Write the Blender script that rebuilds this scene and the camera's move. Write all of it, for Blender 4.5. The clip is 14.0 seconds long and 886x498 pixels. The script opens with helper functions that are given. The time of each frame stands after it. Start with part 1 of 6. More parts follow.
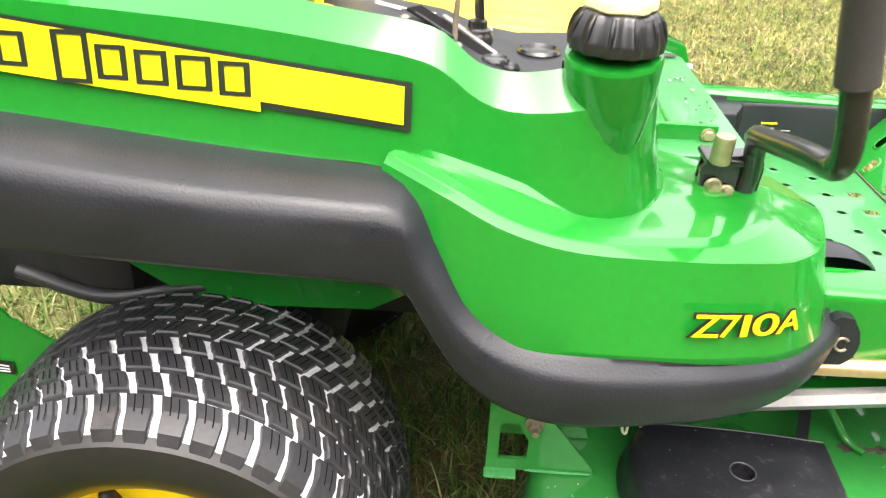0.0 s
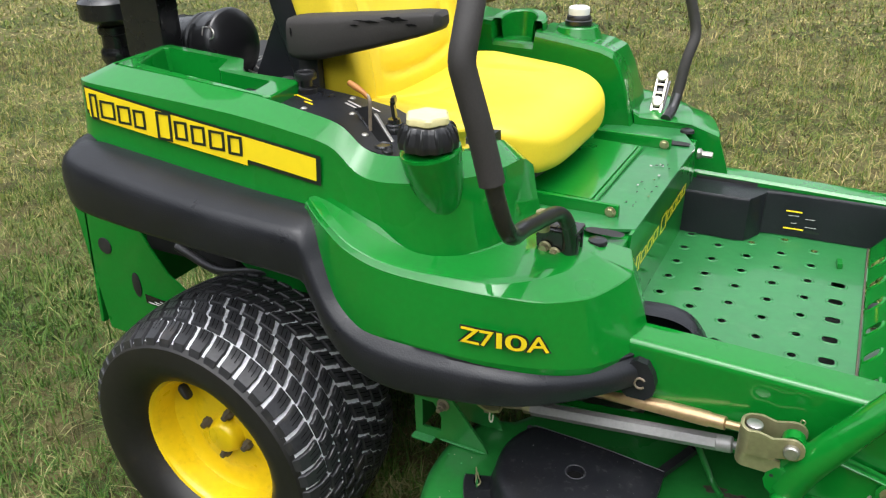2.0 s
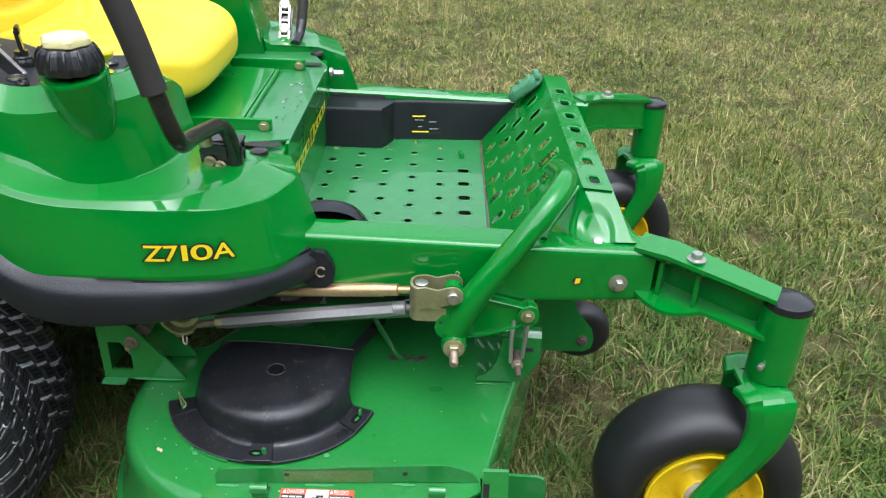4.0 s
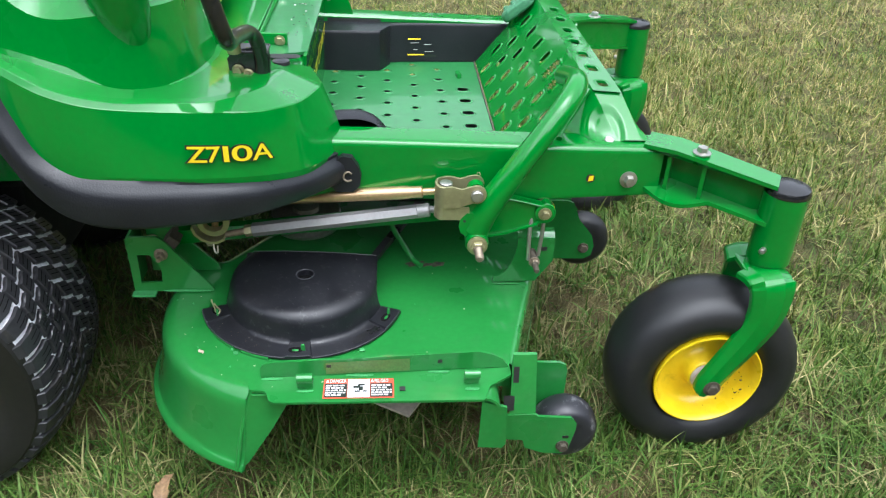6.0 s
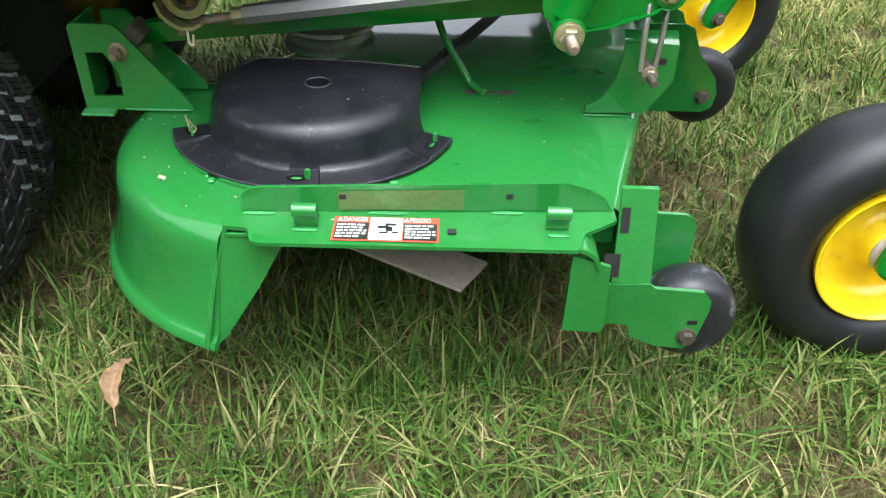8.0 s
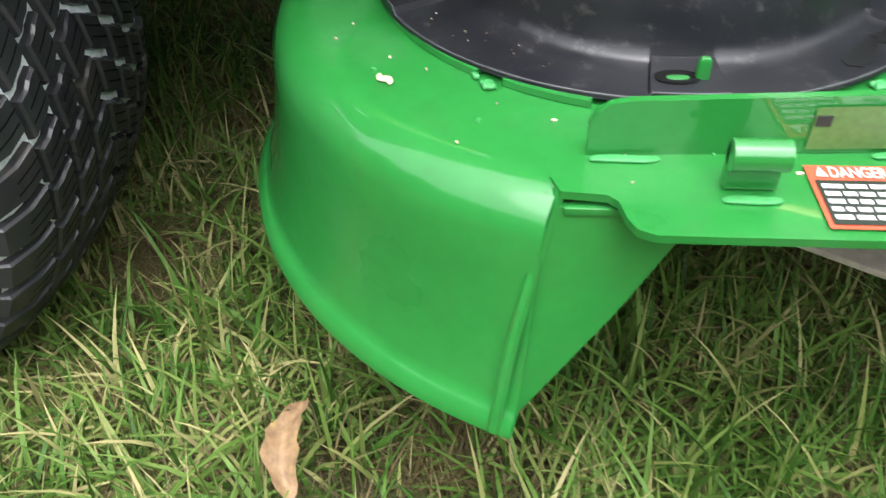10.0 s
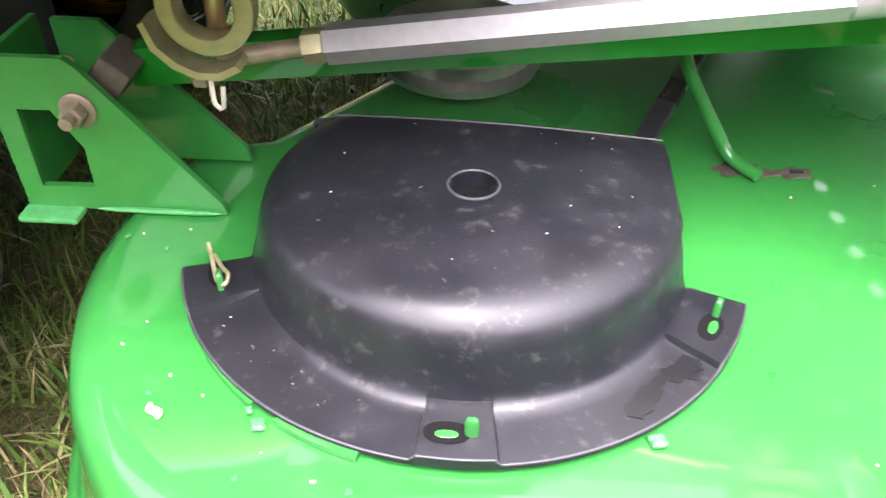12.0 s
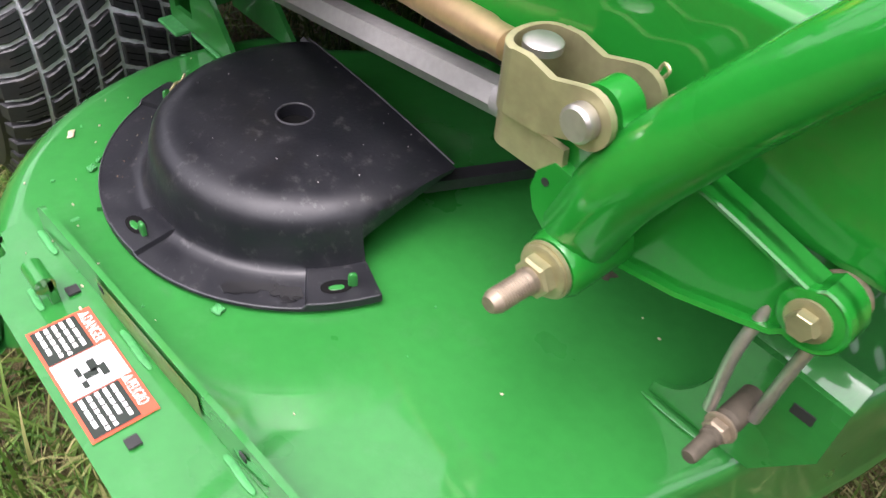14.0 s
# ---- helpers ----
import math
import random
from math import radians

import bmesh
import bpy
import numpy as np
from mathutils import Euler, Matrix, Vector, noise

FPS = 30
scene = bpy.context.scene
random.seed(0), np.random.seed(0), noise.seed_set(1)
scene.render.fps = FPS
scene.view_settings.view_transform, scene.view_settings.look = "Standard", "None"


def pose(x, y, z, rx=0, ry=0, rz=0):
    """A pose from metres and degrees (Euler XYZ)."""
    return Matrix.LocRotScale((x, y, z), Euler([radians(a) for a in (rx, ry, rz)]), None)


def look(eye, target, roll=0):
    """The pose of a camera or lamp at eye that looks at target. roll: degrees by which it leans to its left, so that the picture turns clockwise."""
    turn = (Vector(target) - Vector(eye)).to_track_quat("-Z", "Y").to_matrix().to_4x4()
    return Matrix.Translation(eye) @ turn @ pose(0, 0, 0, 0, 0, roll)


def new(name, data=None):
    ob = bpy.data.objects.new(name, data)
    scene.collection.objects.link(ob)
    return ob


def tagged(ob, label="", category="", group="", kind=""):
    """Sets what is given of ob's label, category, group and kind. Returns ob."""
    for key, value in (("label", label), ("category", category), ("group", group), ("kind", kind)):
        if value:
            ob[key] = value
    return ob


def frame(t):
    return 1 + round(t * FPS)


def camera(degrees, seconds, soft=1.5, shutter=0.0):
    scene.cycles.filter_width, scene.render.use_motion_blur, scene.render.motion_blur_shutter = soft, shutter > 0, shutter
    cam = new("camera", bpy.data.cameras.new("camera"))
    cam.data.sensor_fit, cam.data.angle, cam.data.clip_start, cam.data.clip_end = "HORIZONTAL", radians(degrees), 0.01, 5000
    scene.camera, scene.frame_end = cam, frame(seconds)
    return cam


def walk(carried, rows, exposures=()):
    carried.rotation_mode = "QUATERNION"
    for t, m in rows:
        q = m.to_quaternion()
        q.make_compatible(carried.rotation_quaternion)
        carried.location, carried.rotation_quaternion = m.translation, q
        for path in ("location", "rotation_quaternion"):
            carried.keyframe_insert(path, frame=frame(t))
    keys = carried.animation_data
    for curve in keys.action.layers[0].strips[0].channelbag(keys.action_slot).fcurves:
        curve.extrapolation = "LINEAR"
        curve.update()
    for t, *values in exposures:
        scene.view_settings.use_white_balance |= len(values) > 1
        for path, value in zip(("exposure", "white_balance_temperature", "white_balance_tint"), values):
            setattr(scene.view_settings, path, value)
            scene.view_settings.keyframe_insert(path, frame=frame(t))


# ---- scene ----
cam = camera(58.4, 14.0, 1.2, 0.15)
PATH = [
    (0, (0.324, -1.29, 1.183), (0.28, 0.454, 0.206), 3.1),
    (0.5, (0.576, -1.46, 1.342), (0.215, 0.269, 0.404), 2.0),
    (1, (0.886, -1.495, 1.395), (0.23, 0.155, 0.474), -0.4),
    (1.5, (0.992, -1.51, 1.404), (0.177, 0.092, 0.526), -1.0),
    (2, (1.036, -1.525, 1.391), (0.2, 0.055, 0.493), -1.0),
    (2.5, (1.099, -1.533, 1.361), (0.481, 0.117, 0.414), 1.0),
    (3, (1.127, -1.551, 1.353), (0.749, 0.163, 0.394), 1.8),
    (3.2, (1.117, -1.571, 1.353), (0.843, 0.161, 0.392), 2.0),
    (5.3, (0.892, -1.786, 1.304), (1.054, -0.076, 0.28), 2.6),
    (5.5, (0.89, -1.79, 1.293), (1.046, -0.087, 0.257), 2.6),
    (6, (0.889, -1.781, 1.288), (1.037, -0.093, 0.226), 2.6),
    (6.5, (0.892, -1.75, 1.24), (1.03, -0.088, 0.134), 3.1),
    (7, (0.952, -1.616, 1.099), (1.022, 0.014, -0.058), 2.9),
    (7.2, (0.939, -1.568, 0.975), (1.01, 0.088, -0.144), 2.8),
    (9.3, (0.844, -1.331, 0.745), (0.729, 0.181, -0.559), -1.2),
    (9.5, (0.777, -1.222, 0.69), (0.676, 0.263, -0.646), -0.9),
    (10, (0.623, -1.044, 0.586), (0.488, 0.421, -0.77), -2.0),
    (10.5, (0.529, -0.963, 0.592), (0.476, 0.537, -0.729), 1.5),
    (11, (0.493, -0.904, 0.623), (0.408, 0.642, -0.643), 1.2),
    (11.5, (0.603, -0.896, 0.668), (0.503, 0.677, -0.563), 1.3),
    (12, (0.737, -0.91, 0.704), (0.653, 0.643, -0.553), 0.9),
    (12.2, (0.786, -0.917, 0.717), (0.704, 0.631, -0.547), 0.8),
    (12.5, (0.848, -0.925, 0.736), (0.766, 0.616, -0.536), 1.1),
    (13, (0.975, -0.947, 0.771), (0.733, 0.57, -0.51), 2.2),
    (13.5, (1.094, -0.891, 0.834), (0.393, 0.412, -0.512), 3.7),
    (14, (1.272, -0.789, 0.831), (0.248, 0.232, -0.551), 6.0),
]
EXPOSURES = [(0, 2.44, 6900, 14), (0.5, 1.46, 6550, 11), (1.0, 1.12, 6450, 10), (3.0, 1.10, 6050, 11), (5.5, 1.36, 5850, 10), (7.0, 1.52, 5900, 10), (9.5, 1.93, 6450, 11), (10.5, 1.82, 6150, 10), (11.0, 2.22, 6100, 11),
             (11.5, 2.93, 6400, 22), (12.0, 3.06, 6450, 27), (12.5, 2.65, 6500, 24), (13.0, 2.28, 6500, 20), (13.5, 1.95, 6500, 21), (14.0, 1.74, 6450, 23)]
walk(cam, [(t, look(eye, target, roll)) for t, eye, target, roll in PATH], EXPOSURES)
SKY, SUN, DENSE = 0.15, 0.85, 17000

# ---- world and light: bright overcast day ----
world = bpy.data.worlds.new("overcast_sky")
scene.world = world
world.use_nodes = True
wn = world.node_tree
sky = wn.nodes.new("ShaderNodeTexSky")
sky.sky_type, sky.sun_disc = "NISHITA", False
sky.sun_elevation, sky.sun_rotation = radians(77), radians(165)
sky.dust_density, sky.ozone_density, sky.air_density = 4.0, 1.0, 1.2
pale = wn.nodes.new("ShaderNodeHueSaturation")
pale.inputs["Saturation"].default_value = 0.18
bgn = wn.nodes["Background"]
bgn.inputs["Strength"].default_value = SKY
wn.links.new(sky.outputs[0], pale.inputs["Color"])
wn.links.new(pale.outputs[0], bgn.inputs["Color"])
sun = new("sun", bpy.data.lights.new("sun", "SUN"))
sun.data.energy, sun.data.angle, sun.data.color = SUN, radians(68), (1.0, 0.98, 0.95)
sun.matrix_world = look((0.9, -3.6, 5.8), (0.6, 0, 0))

# ---- materials ----


def nodes_of(m):
    return m.node_tree.nodes, m.node_tree.links


def mat(name, color, rough=0.5, metal=0.0, vary=0.12, grain=60.0, bump=0.0, coat=0.0, stain=None, stain_amount=0.0, stain_scale=6.0, spec=0.5, rvary=0.1):
    m = bpy.data.materials.new(name)
    m.use_nodes = True
    n, l = nodes_of(m)
    b = n["Principled BSDF"]
    tc = n.new("ShaderNodeTexCoord")
    fine = n.new("ShaderNodeTexNoise")
    fine.inputs["Scale"].default_value, fine.inputs["Detail"].default_value = grain, 4
    wide = n.new("ShaderNodeTexNoise")
    wide.inputs["Scale"].default_value, wide.inputs["Detail"].default_value = stain_scale, 5
    l.new(tc.outputs["Object"], fine.inputs["Vector"])
    l.new(tc.outputs["Object"], wide.inputs["Vector"])
    add = n.new("ShaderNodeMath")
    add.operation = "ADD"
    l.new(fine.outputs[0], add.inputs[0])
    l.new(wide.outputs[0], add.inputs[1])
    ramp = n.new("ShaderNodeMapRange")
    ramp.inputs["From Min"].default_value, ramp.inputs["From Max"].default_value = 0.6, 1.4
    ramp.inputs["To Min"].default_value, ramp.inputs["To Max"].default_value = 1 - vary, 1 + vary
    l.new(add.outputs[0], ramp.inputs["Value"])
    mul = n.new("ShaderNodeMix")
    mul.data_type, mul.blend_type = "RGBA", "MULTIPLY"
    mul.inputs["Factor"].default_value = 1.0
    mul.inputs["A"].default_value = (*color, 1)
    l.new(ramp.outputs[0], mul.inputs["B"])
    out = mul.outputs["Result"]
    if stain:
        sp = n.new("ShaderNodeTexNoise")
        sp.inputs["Scale"].default_value, sp.inputs["Detail"].default_value = stain_scale * 2.3, 8
        sp.inputs["Roughness"].default_value = 0.7
        l.new(tc.outputs["Object"], sp.inputs["Vector"])
        mr = n.new("ShaderNodeMapRange")
        mr.inputs["From Min"].default_value, mr.inputs["From Max"].default_value = 0.56, 0.78
        mr.inputs["To Max"].default_value = stain_amount
        l.new(sp.outputs[0], mr.inputs["Value"])
        mx = n.new("ShaderNodeMix")
        mx.data_type = "RGBA"
        l.new(mr.outputs[0], mx.inputs["Factor"])
        l.new(out, mx.inputs["A"])
        mx.inputs["B"].default_value = (*stain, 1)
        out = mx.outputs["Result"]
    l.new(out, b.inputs["Base Color"])
    rr = n.new("ShaderNodeMapRange")
    rr.inputs["From Min"].default_value, rr.inputs["From Max"].default_value = 0.3, 0.7
    rr.inputs["To Min"].default_value, rr.inputs["To Max"].default_value = max(0.02, rough - rvary), min(1, rough + rvary)
    l.new(wide.outputs[0], rr.inputs["Value"])
    l.new(rr.outputs[0], b.inputs["Roughness"])
    b.inputs["Metallic"].default_value = metal
    b.inputs["Specular IOR Level"].default_value = spec
    b.inputs["Coat Weight"].default_value = coat
    b.inputs["Coat Roughness"].default_value = 0.045
    if bump:
        bp = n.new("ShaderNodeBump")
        bp.inputs["Strength"].default_value, bp.inputs["Distance"].default_value = bump, 0.001
        l.new(fine.outputs[0], bp.inputs["Height"])
        l.new(bp.outputs[0], b.inputs["Normal"])
    return m


GREEN = (0.005, 0.19, 0.019)
M_green = mat("green_paint", GREEN, 0.3, vary=0.08, grain=90, coat=0.95, spec=0.1, bump=0.02, stain_scale=4, rvary=.06)
M_deck = mat("green_deck_paint", (0.021, 0.195, 0.035), 0.34, vary=0.12, grain=70, coat=1.0, spec=0.25, bump=0.012, stain=(0.10, 0.25, 0.11), stain_amount=0.26, stain_scale=7)
M_floor = mat("green_worn_floor_paint", (0.023, 0.18, 0.046), 0.4, vary=0.15, grain=50, coat=0.5, bump=0.05, stain=(0.12, 0.26, 0.12), stain_amount=0.35, stain_scale=7)
M_black = mat("black_grained_plastic", (0.014, 0.0148, 0.018), 0.36, vary=0.3, grain=330, bump=0.4, spec=0.35, stain_scale=8, stain=(0.05, 0.05, 0.052), stain_amount=0.25)
M_cover = mat("black_dusty_cover", (0.011, 0.0115, 0.0145), 0.38, vary=0.2, grain=260, bump=0.12, stain=(0.13, 0.126, 0.122), stain_amount=0.5, stain_scale=34)
M_bpaint = mat("black_paint", (0.012, 0.012, 0.013), 0.3, vary=0.15, grain=120, coat=0.3)
M_grip = mat("black_foam_grip", (0.03, 0.027, 0.025), 0.7, vary=0.2, grain=300, bump=0.3)
M_sidewall = mat("dusty_sidewall_rubber", (0.012, 0.011, 0.010), 0.5, vary=0.3, grain=90, bump=0.15, stain=(0.05, 0.038, 0.026), stain_amount=0.5, stain_scale=5)
M_rubber = mat("tyre_rubber", (0.026, 0.026, 0.029), 0.36, vary=0.3, grain=120, bump=0.2, stain=(0.12, 0.10, 0.08), stain_amount=0.5)
M_groove = mat("pale_dried_groove", (0.80, 0.81, 0.84), 0.55, vary=0.25, grain=160, bump=0.4, stain=(0.12, 0.12, 0.12), stain_amount=0.65, stain_scale=13)
M_smooth = mat("smooth_tyre_rubber", (0.014, 0.014, 0.015), 0.4, vary=0.2, grain=60, stain=(0.05, 0.045, 0.04), stain_amount=0.3)
M_yellow = mat("yellow_paint", (0.85, 0.6, 0.005), 0.35, vary=0.08, grain=50, coat=0.3, stain=(0.16, 0.09, 0.03), stain_amount=0.3, stain_scale=14)
M_seat = mat("yellow_seat_vinyl", (0.86, 0.66, 0.035), 0.42, vary=0.05, grain=260, bump=0.15, stain=(0.45, 0.38, 0.12), stain_amount=0.25, stain_scale=4)
M_pale = mat("faded_yellow_plastic", (0.78, 0.7, 0.35), 0.5, vary=0.08)
M_zinc = mat("yellow_zinc_plate", (0.355, 0.33, 0.18), 0.4, metal=0.6, vary=0.25, grain=80, stain=(0.2, 0.15, 0.08), stain_amount=0.4, stain_scale=18)
M_bronze = mat("bronze_rod", (0.62, 0.43, 0.24), 0.32, metal=0.8, vary=0.2, grain=90)
M_steel = mat("bright_steel", (0.29, 0.285, 0.28), 0.5, metal=0.5, vary=0.15, grain=150, stain=(0.3, 0.28, 0.24), stain_amount=0.3, stain_scale=20)
M_bolt = mat("plated_bolt", (0.48, 0.46, 0.42), 0.35, metal=0.85, vary=0.2, grain=120)
M_rust = mat("rusty_steel", (0.095, 0.08, 0.058), 0.7, metal=0.3, vary=0.4, grain=140, bump=0.3)
M_blade = mat("worn_grey_blade", (0.5, 0.44, 0.37), 0.6, metal=0.0, vary=0.3, grain=90, bump=0.2)
M_chrome = mat("pale_nickel_strap", (0.75, 0.71, 0.6), 0.28, metal=0.6, vary=0.1)
# Engine metal; also colours pieces that paint the shade in holes.
M_dark = mat("dark_metal_and_hole_shade", (0.02, 0.02, 0.02), 0.6, vary=0.4, grain=40)
M_weld = mat("pale_weld_paint", (0.05, 0.28, 0.08), 0.4, vary=0.3, grain=200, bump=0.5)
M_decal = mat("yellow_decal_vinyl", (0.9, 0.68, 0.01), 0.4, vary=0.04)
M_ink = mat("dark_decal_ink", (0.012, 0.02, 0.012), 0.45, vary=0.1)
M_red = mat("red_decal_ink", (0.62, 0.09, 0.04), 0.45, vary=0.08)
M_white = mat("white_decal", (0.8, 0.78, 0.76), 0.45, vary=0.05)
M_orange = mat("orange_worn_handle", (0.4, 0.16, 0.03), 0.5, vary=0.2)
M_ghost = mat("old_decal_residue", (0.095, 0.18, 0.05), 0.5, vary=0.3, grain=200, stain=(0.03, 0.2, 0.04), stain_amount=0.8, stain_scale=22)
M_leafm = mat("dry_leaf", (0.30, 0.19, 0.10), 0.7, vary=0.45, grain=160, bump=0.5, stain=(0.52, 0.38, 0.07), stain_amount=0.9, stain_scale=14)
M_scuffed = mat("scuffed_roller_plastic", (0.02, 0.02, 0.024), 0.4, vary=0.2, grain=60, stain=(0.45, 0.45, 0.45), stain_amount=0.7, stain_scale=14)
M_speck = mat("grey_dust", (0.42, 0.4, 0.38), 0.8, vary=0.2)
M_worn = mat("worn_brown_steel", (0.29, 0.235, 0.17), 0.5, metal=0.6, vary=0.35, grain=140, bump=0.2, stain=(0.1, 0.07, 0.05), stain_amount=0.6, stain_scale=30)
# Near-black colour for the shade inside slits, tears and holes.
M_void = mat("painted_gap_shade", (0.007, 0.007, 0.007), 0.9, vary=0.1, spec=0.1)
# Lighter grey for edge lines; on the cut edge it paints a highlight.
M_edge = mat("pale_plastic_edge", (0.05, 0.05, 0.056), 0.5, vary=0.4, grain=120)
M_chip = mat("pale_dry_chip", (0.5, 0.42, 0.3), 0.8, vary=0.2)

# ---- mesh helpers ----


def link(name, bm, material, parent=None, label="", smooth=True, sharp=40):
    me = bpy.data.meshes.new(name)
    bmesh.ops.recalc_face_normals(bm, faces=bm.faces)
    if smooth:
        for f in bm.faces:
            f.smooth = True
        lim = radians(sharp)
        for e in bm.edges:
            if len(e.link_faces) == 2 and e.calc_face_angle(0) > lim:
                e.smooth = False
    bm.to_mesh(me)
    bm.free()
    me.materials.append(material)
    ob = new(name, me)
    if parent is not None:
        ob.parent = parent
        if smooth and 12 < len(me.polygons) < 30000:
            wn_mod = ob.modifiers.new("even_normals", "WEIGHTED_NORMAL")
            wn_mod.keep_sharp = True
    if label:
        ob["label"] = label
    return ob


def part(name, bm, material, parent, label="", smooth=True, sharp=40):
    return link(name, bm, material, parent, label, smooth, sharp)


def empty(name, parent=None, label=""):
    e = new(name)
    e.empty_display_size = 0.05
    if parent is not None:
        e.parent = parent
    if label:
        e["label"] = label
    return e


def bevel(bm, w=0.002, seg=2, angle=30):
    es = [e for e in bm.edges if len(e.link_faces) == 2 and e.calc_face_angle(0) > radians(angle)]
    if es:
        bmesh.ops.bevel(bm, geom=es, offset=w, segments=seg, affect="EDGES", profile=0.5, clamp_overlap=True)
    return bm


def box(c, s, rot=(0, 0, 0), bm=None, bev=0.0):
    b = bmesh.new()
    bmesh.ops.create_cube(b, size=1)
    m = pose(*c, *rot) @ Matrix.Diagonal((*s, 1))
    bmesh.ops.transform(b, matrix=m, verts=b.verts)
    if bev:
        bevel(b, bev)
    return merge(bm, b)


def merge(bm, b):
    if bm is None:
        return b
    me = bpy.data.meshes.new("tmp")
    b.to_mesh(me)
    b.free()
    bm.from_mesh(me)
    bpy.data.meshes.remove(me)
    return bm


def axis_frame(p0, p1):
    d = (Vector(p1) - Vector(p0))
    q = d.to_track_quat("Z", "Y").to_matrix()
    return q, d.length


def lathe(p0, p1, profile, seg=24, bm=None, flute=None):
    """profile: (distance along the axis, radius) pairs."""
    q, _ = axis_frame(p0, p1)
    b = bmesh.new()
    rings = []
    for h, r in profile:
        ring = []
        for i in range(seg):
            a = 2 * math.pi * i / seg
            k = r * (1 + (flute(a) if flute else 0))
            ring.append(b.verts.new(Vector(p0) + q @ Vector((k * math.cos(a), k * math.sin(a), h))))
        rings.append(ring)
    for r0, r1 in zip(rings, rings[1:]):
        for i in range(seg):
            j = (i + 1) % seg
            b.faces.new((r0[i], r0[j], r1[j], r1[i]))
    for ring in (rings[0], rings[-1]):
        if profile[rings.index(ring)][1] > 1e-5:
            b.faces.new(ring)
    bmesh.ops.remove_doubles(b, verts=b.verts, dist=1e-6)
    return merge(bm, b)


def cyl(p0, p1, r, seg=20, bm=None, chamfer=0.0):
    L = (Vector(p1) - Vector(p0)).length
    c = chamfer
    prof = [(0, r - c), (c, r), (L - c, r), (L, r - c)] if c else [(0, r), (L, r)]
    return lathe(p0, p1, prof, seg, bm)


def hexhead(p0, p1, r, bm=None, flange=0.0):
    """A hexagonal bolt head from p0 outward to p1, on a flange washer."""
    L = (Vector(p1) - Vector(p0)).length
    b = lathe(p0, p1, [(0, r), (L * 0.85, r), (L, r * 0.86)], 6)
    if flange:
        q = (Vector(p1) - Vector(p0)).normalized()
        b = lathe(Vector(p0), Vector(p0) + q * L * 0.3, [(0, flange), (L * 0.18, flange), (L * 0.32, r * 1.02)], 20, b)
    return merge(bm, b)


def spline(pts, n):
    """Catmull-Rom through the points, any number of columns, n samples."""
    P = np.array(pts, float)
    P = np.vstack([2 * P[0] - P[1], P, 2 * P[-1] - P[-2]])
    d = np.r_[0, np.cumsum(np.linalg.norm(np.diff(P[1:-1], axis=0), axis=1))]
    out = []
    for s in np.linspace(0, d[-1], n):
        i = min(len(d) - 2, max(0, int(np.searchsorted(d, s, side="right") - 1)))
        u = (s - d[i]) / max(1e-9, d[i + 1] - d[i])
        a, b, c, e = P[i], P[i + 1], P[i + 2], P[i + 3]
        out.append(0.5 * (2 * b + (c - a) * u + (2 * a - 5 * b + 4 * c - e) * u * u + (3 * b - a - 3 * c + e) * u ** 3))
    return np.array(out)


def loft(ribs, bm=None, closed=False, caps=False):
    b = bmesh.new()
    R = [[b.verts.new(p) for p in rib] for rib in ribs]
    for r0, r1 in zip(R, R[1:]):
        n = len(r0)
        for i in range(n if closed else n - 1):
            j = (i + 1) % n
            b.faces.new((r0[i], r0[j], r1[j], r1[i]))
    if caps:
        b.faces.new(R[0])
        b.faces.new(R[-1])
    return merge(bm, b)


def sweep(path, r, seg=14, n=None, bm=None, square=None):
    """A tube along a smooth path; r may be a number or a list."""
    P = spline(path, n) if n else np.array(path, float)
    P = [Vector(p) for p in P]
    ribs = []
    side = None
    for i, p in enumerate(P):
        t = (P[min(i + 1, len(P) - 1)] - P[max(i - 1, 0)]).normalized()
        if side is None:
            side = t.orthogonal().normalized()
        side = (side - t * side.dot(t)).normalized()
        up = t.cross(side)
        rr = r if isinstance(r, (int, float)) else np.interp(i / (len(P) - 1), np.linspace(0, 1, len(r)), r)
        ribs.append([p + (side * math.cos(2 * math.pi * k / seg) + up * math.sin(2 * math.pi * k / seg)) * rr for k in range(seg)])
    return loft(ribs, bm, closed=True, caps=True)


def prism(outline, d, bm=None, bev=0.0):
    """A flat plate: outline of 3D points in one plane, thickened by the vector d."""
    b = bmesh.new()
    lo = [b.verts.new(p) for p in outline]
    hi = [b.verts.new(Vector(p) + Vector(d)) for p in outline]
    b.faces.new(lo)
    b.faces.new(hi)
    for i in range(len(lo)):
        j = (i + 1) % len(lo)
        b.faces.new((lo[i], lo[j], hi[j], hi[i]))
    if bev:
        bevel(b, bev, 1, 50)
    return merge(bm, b)


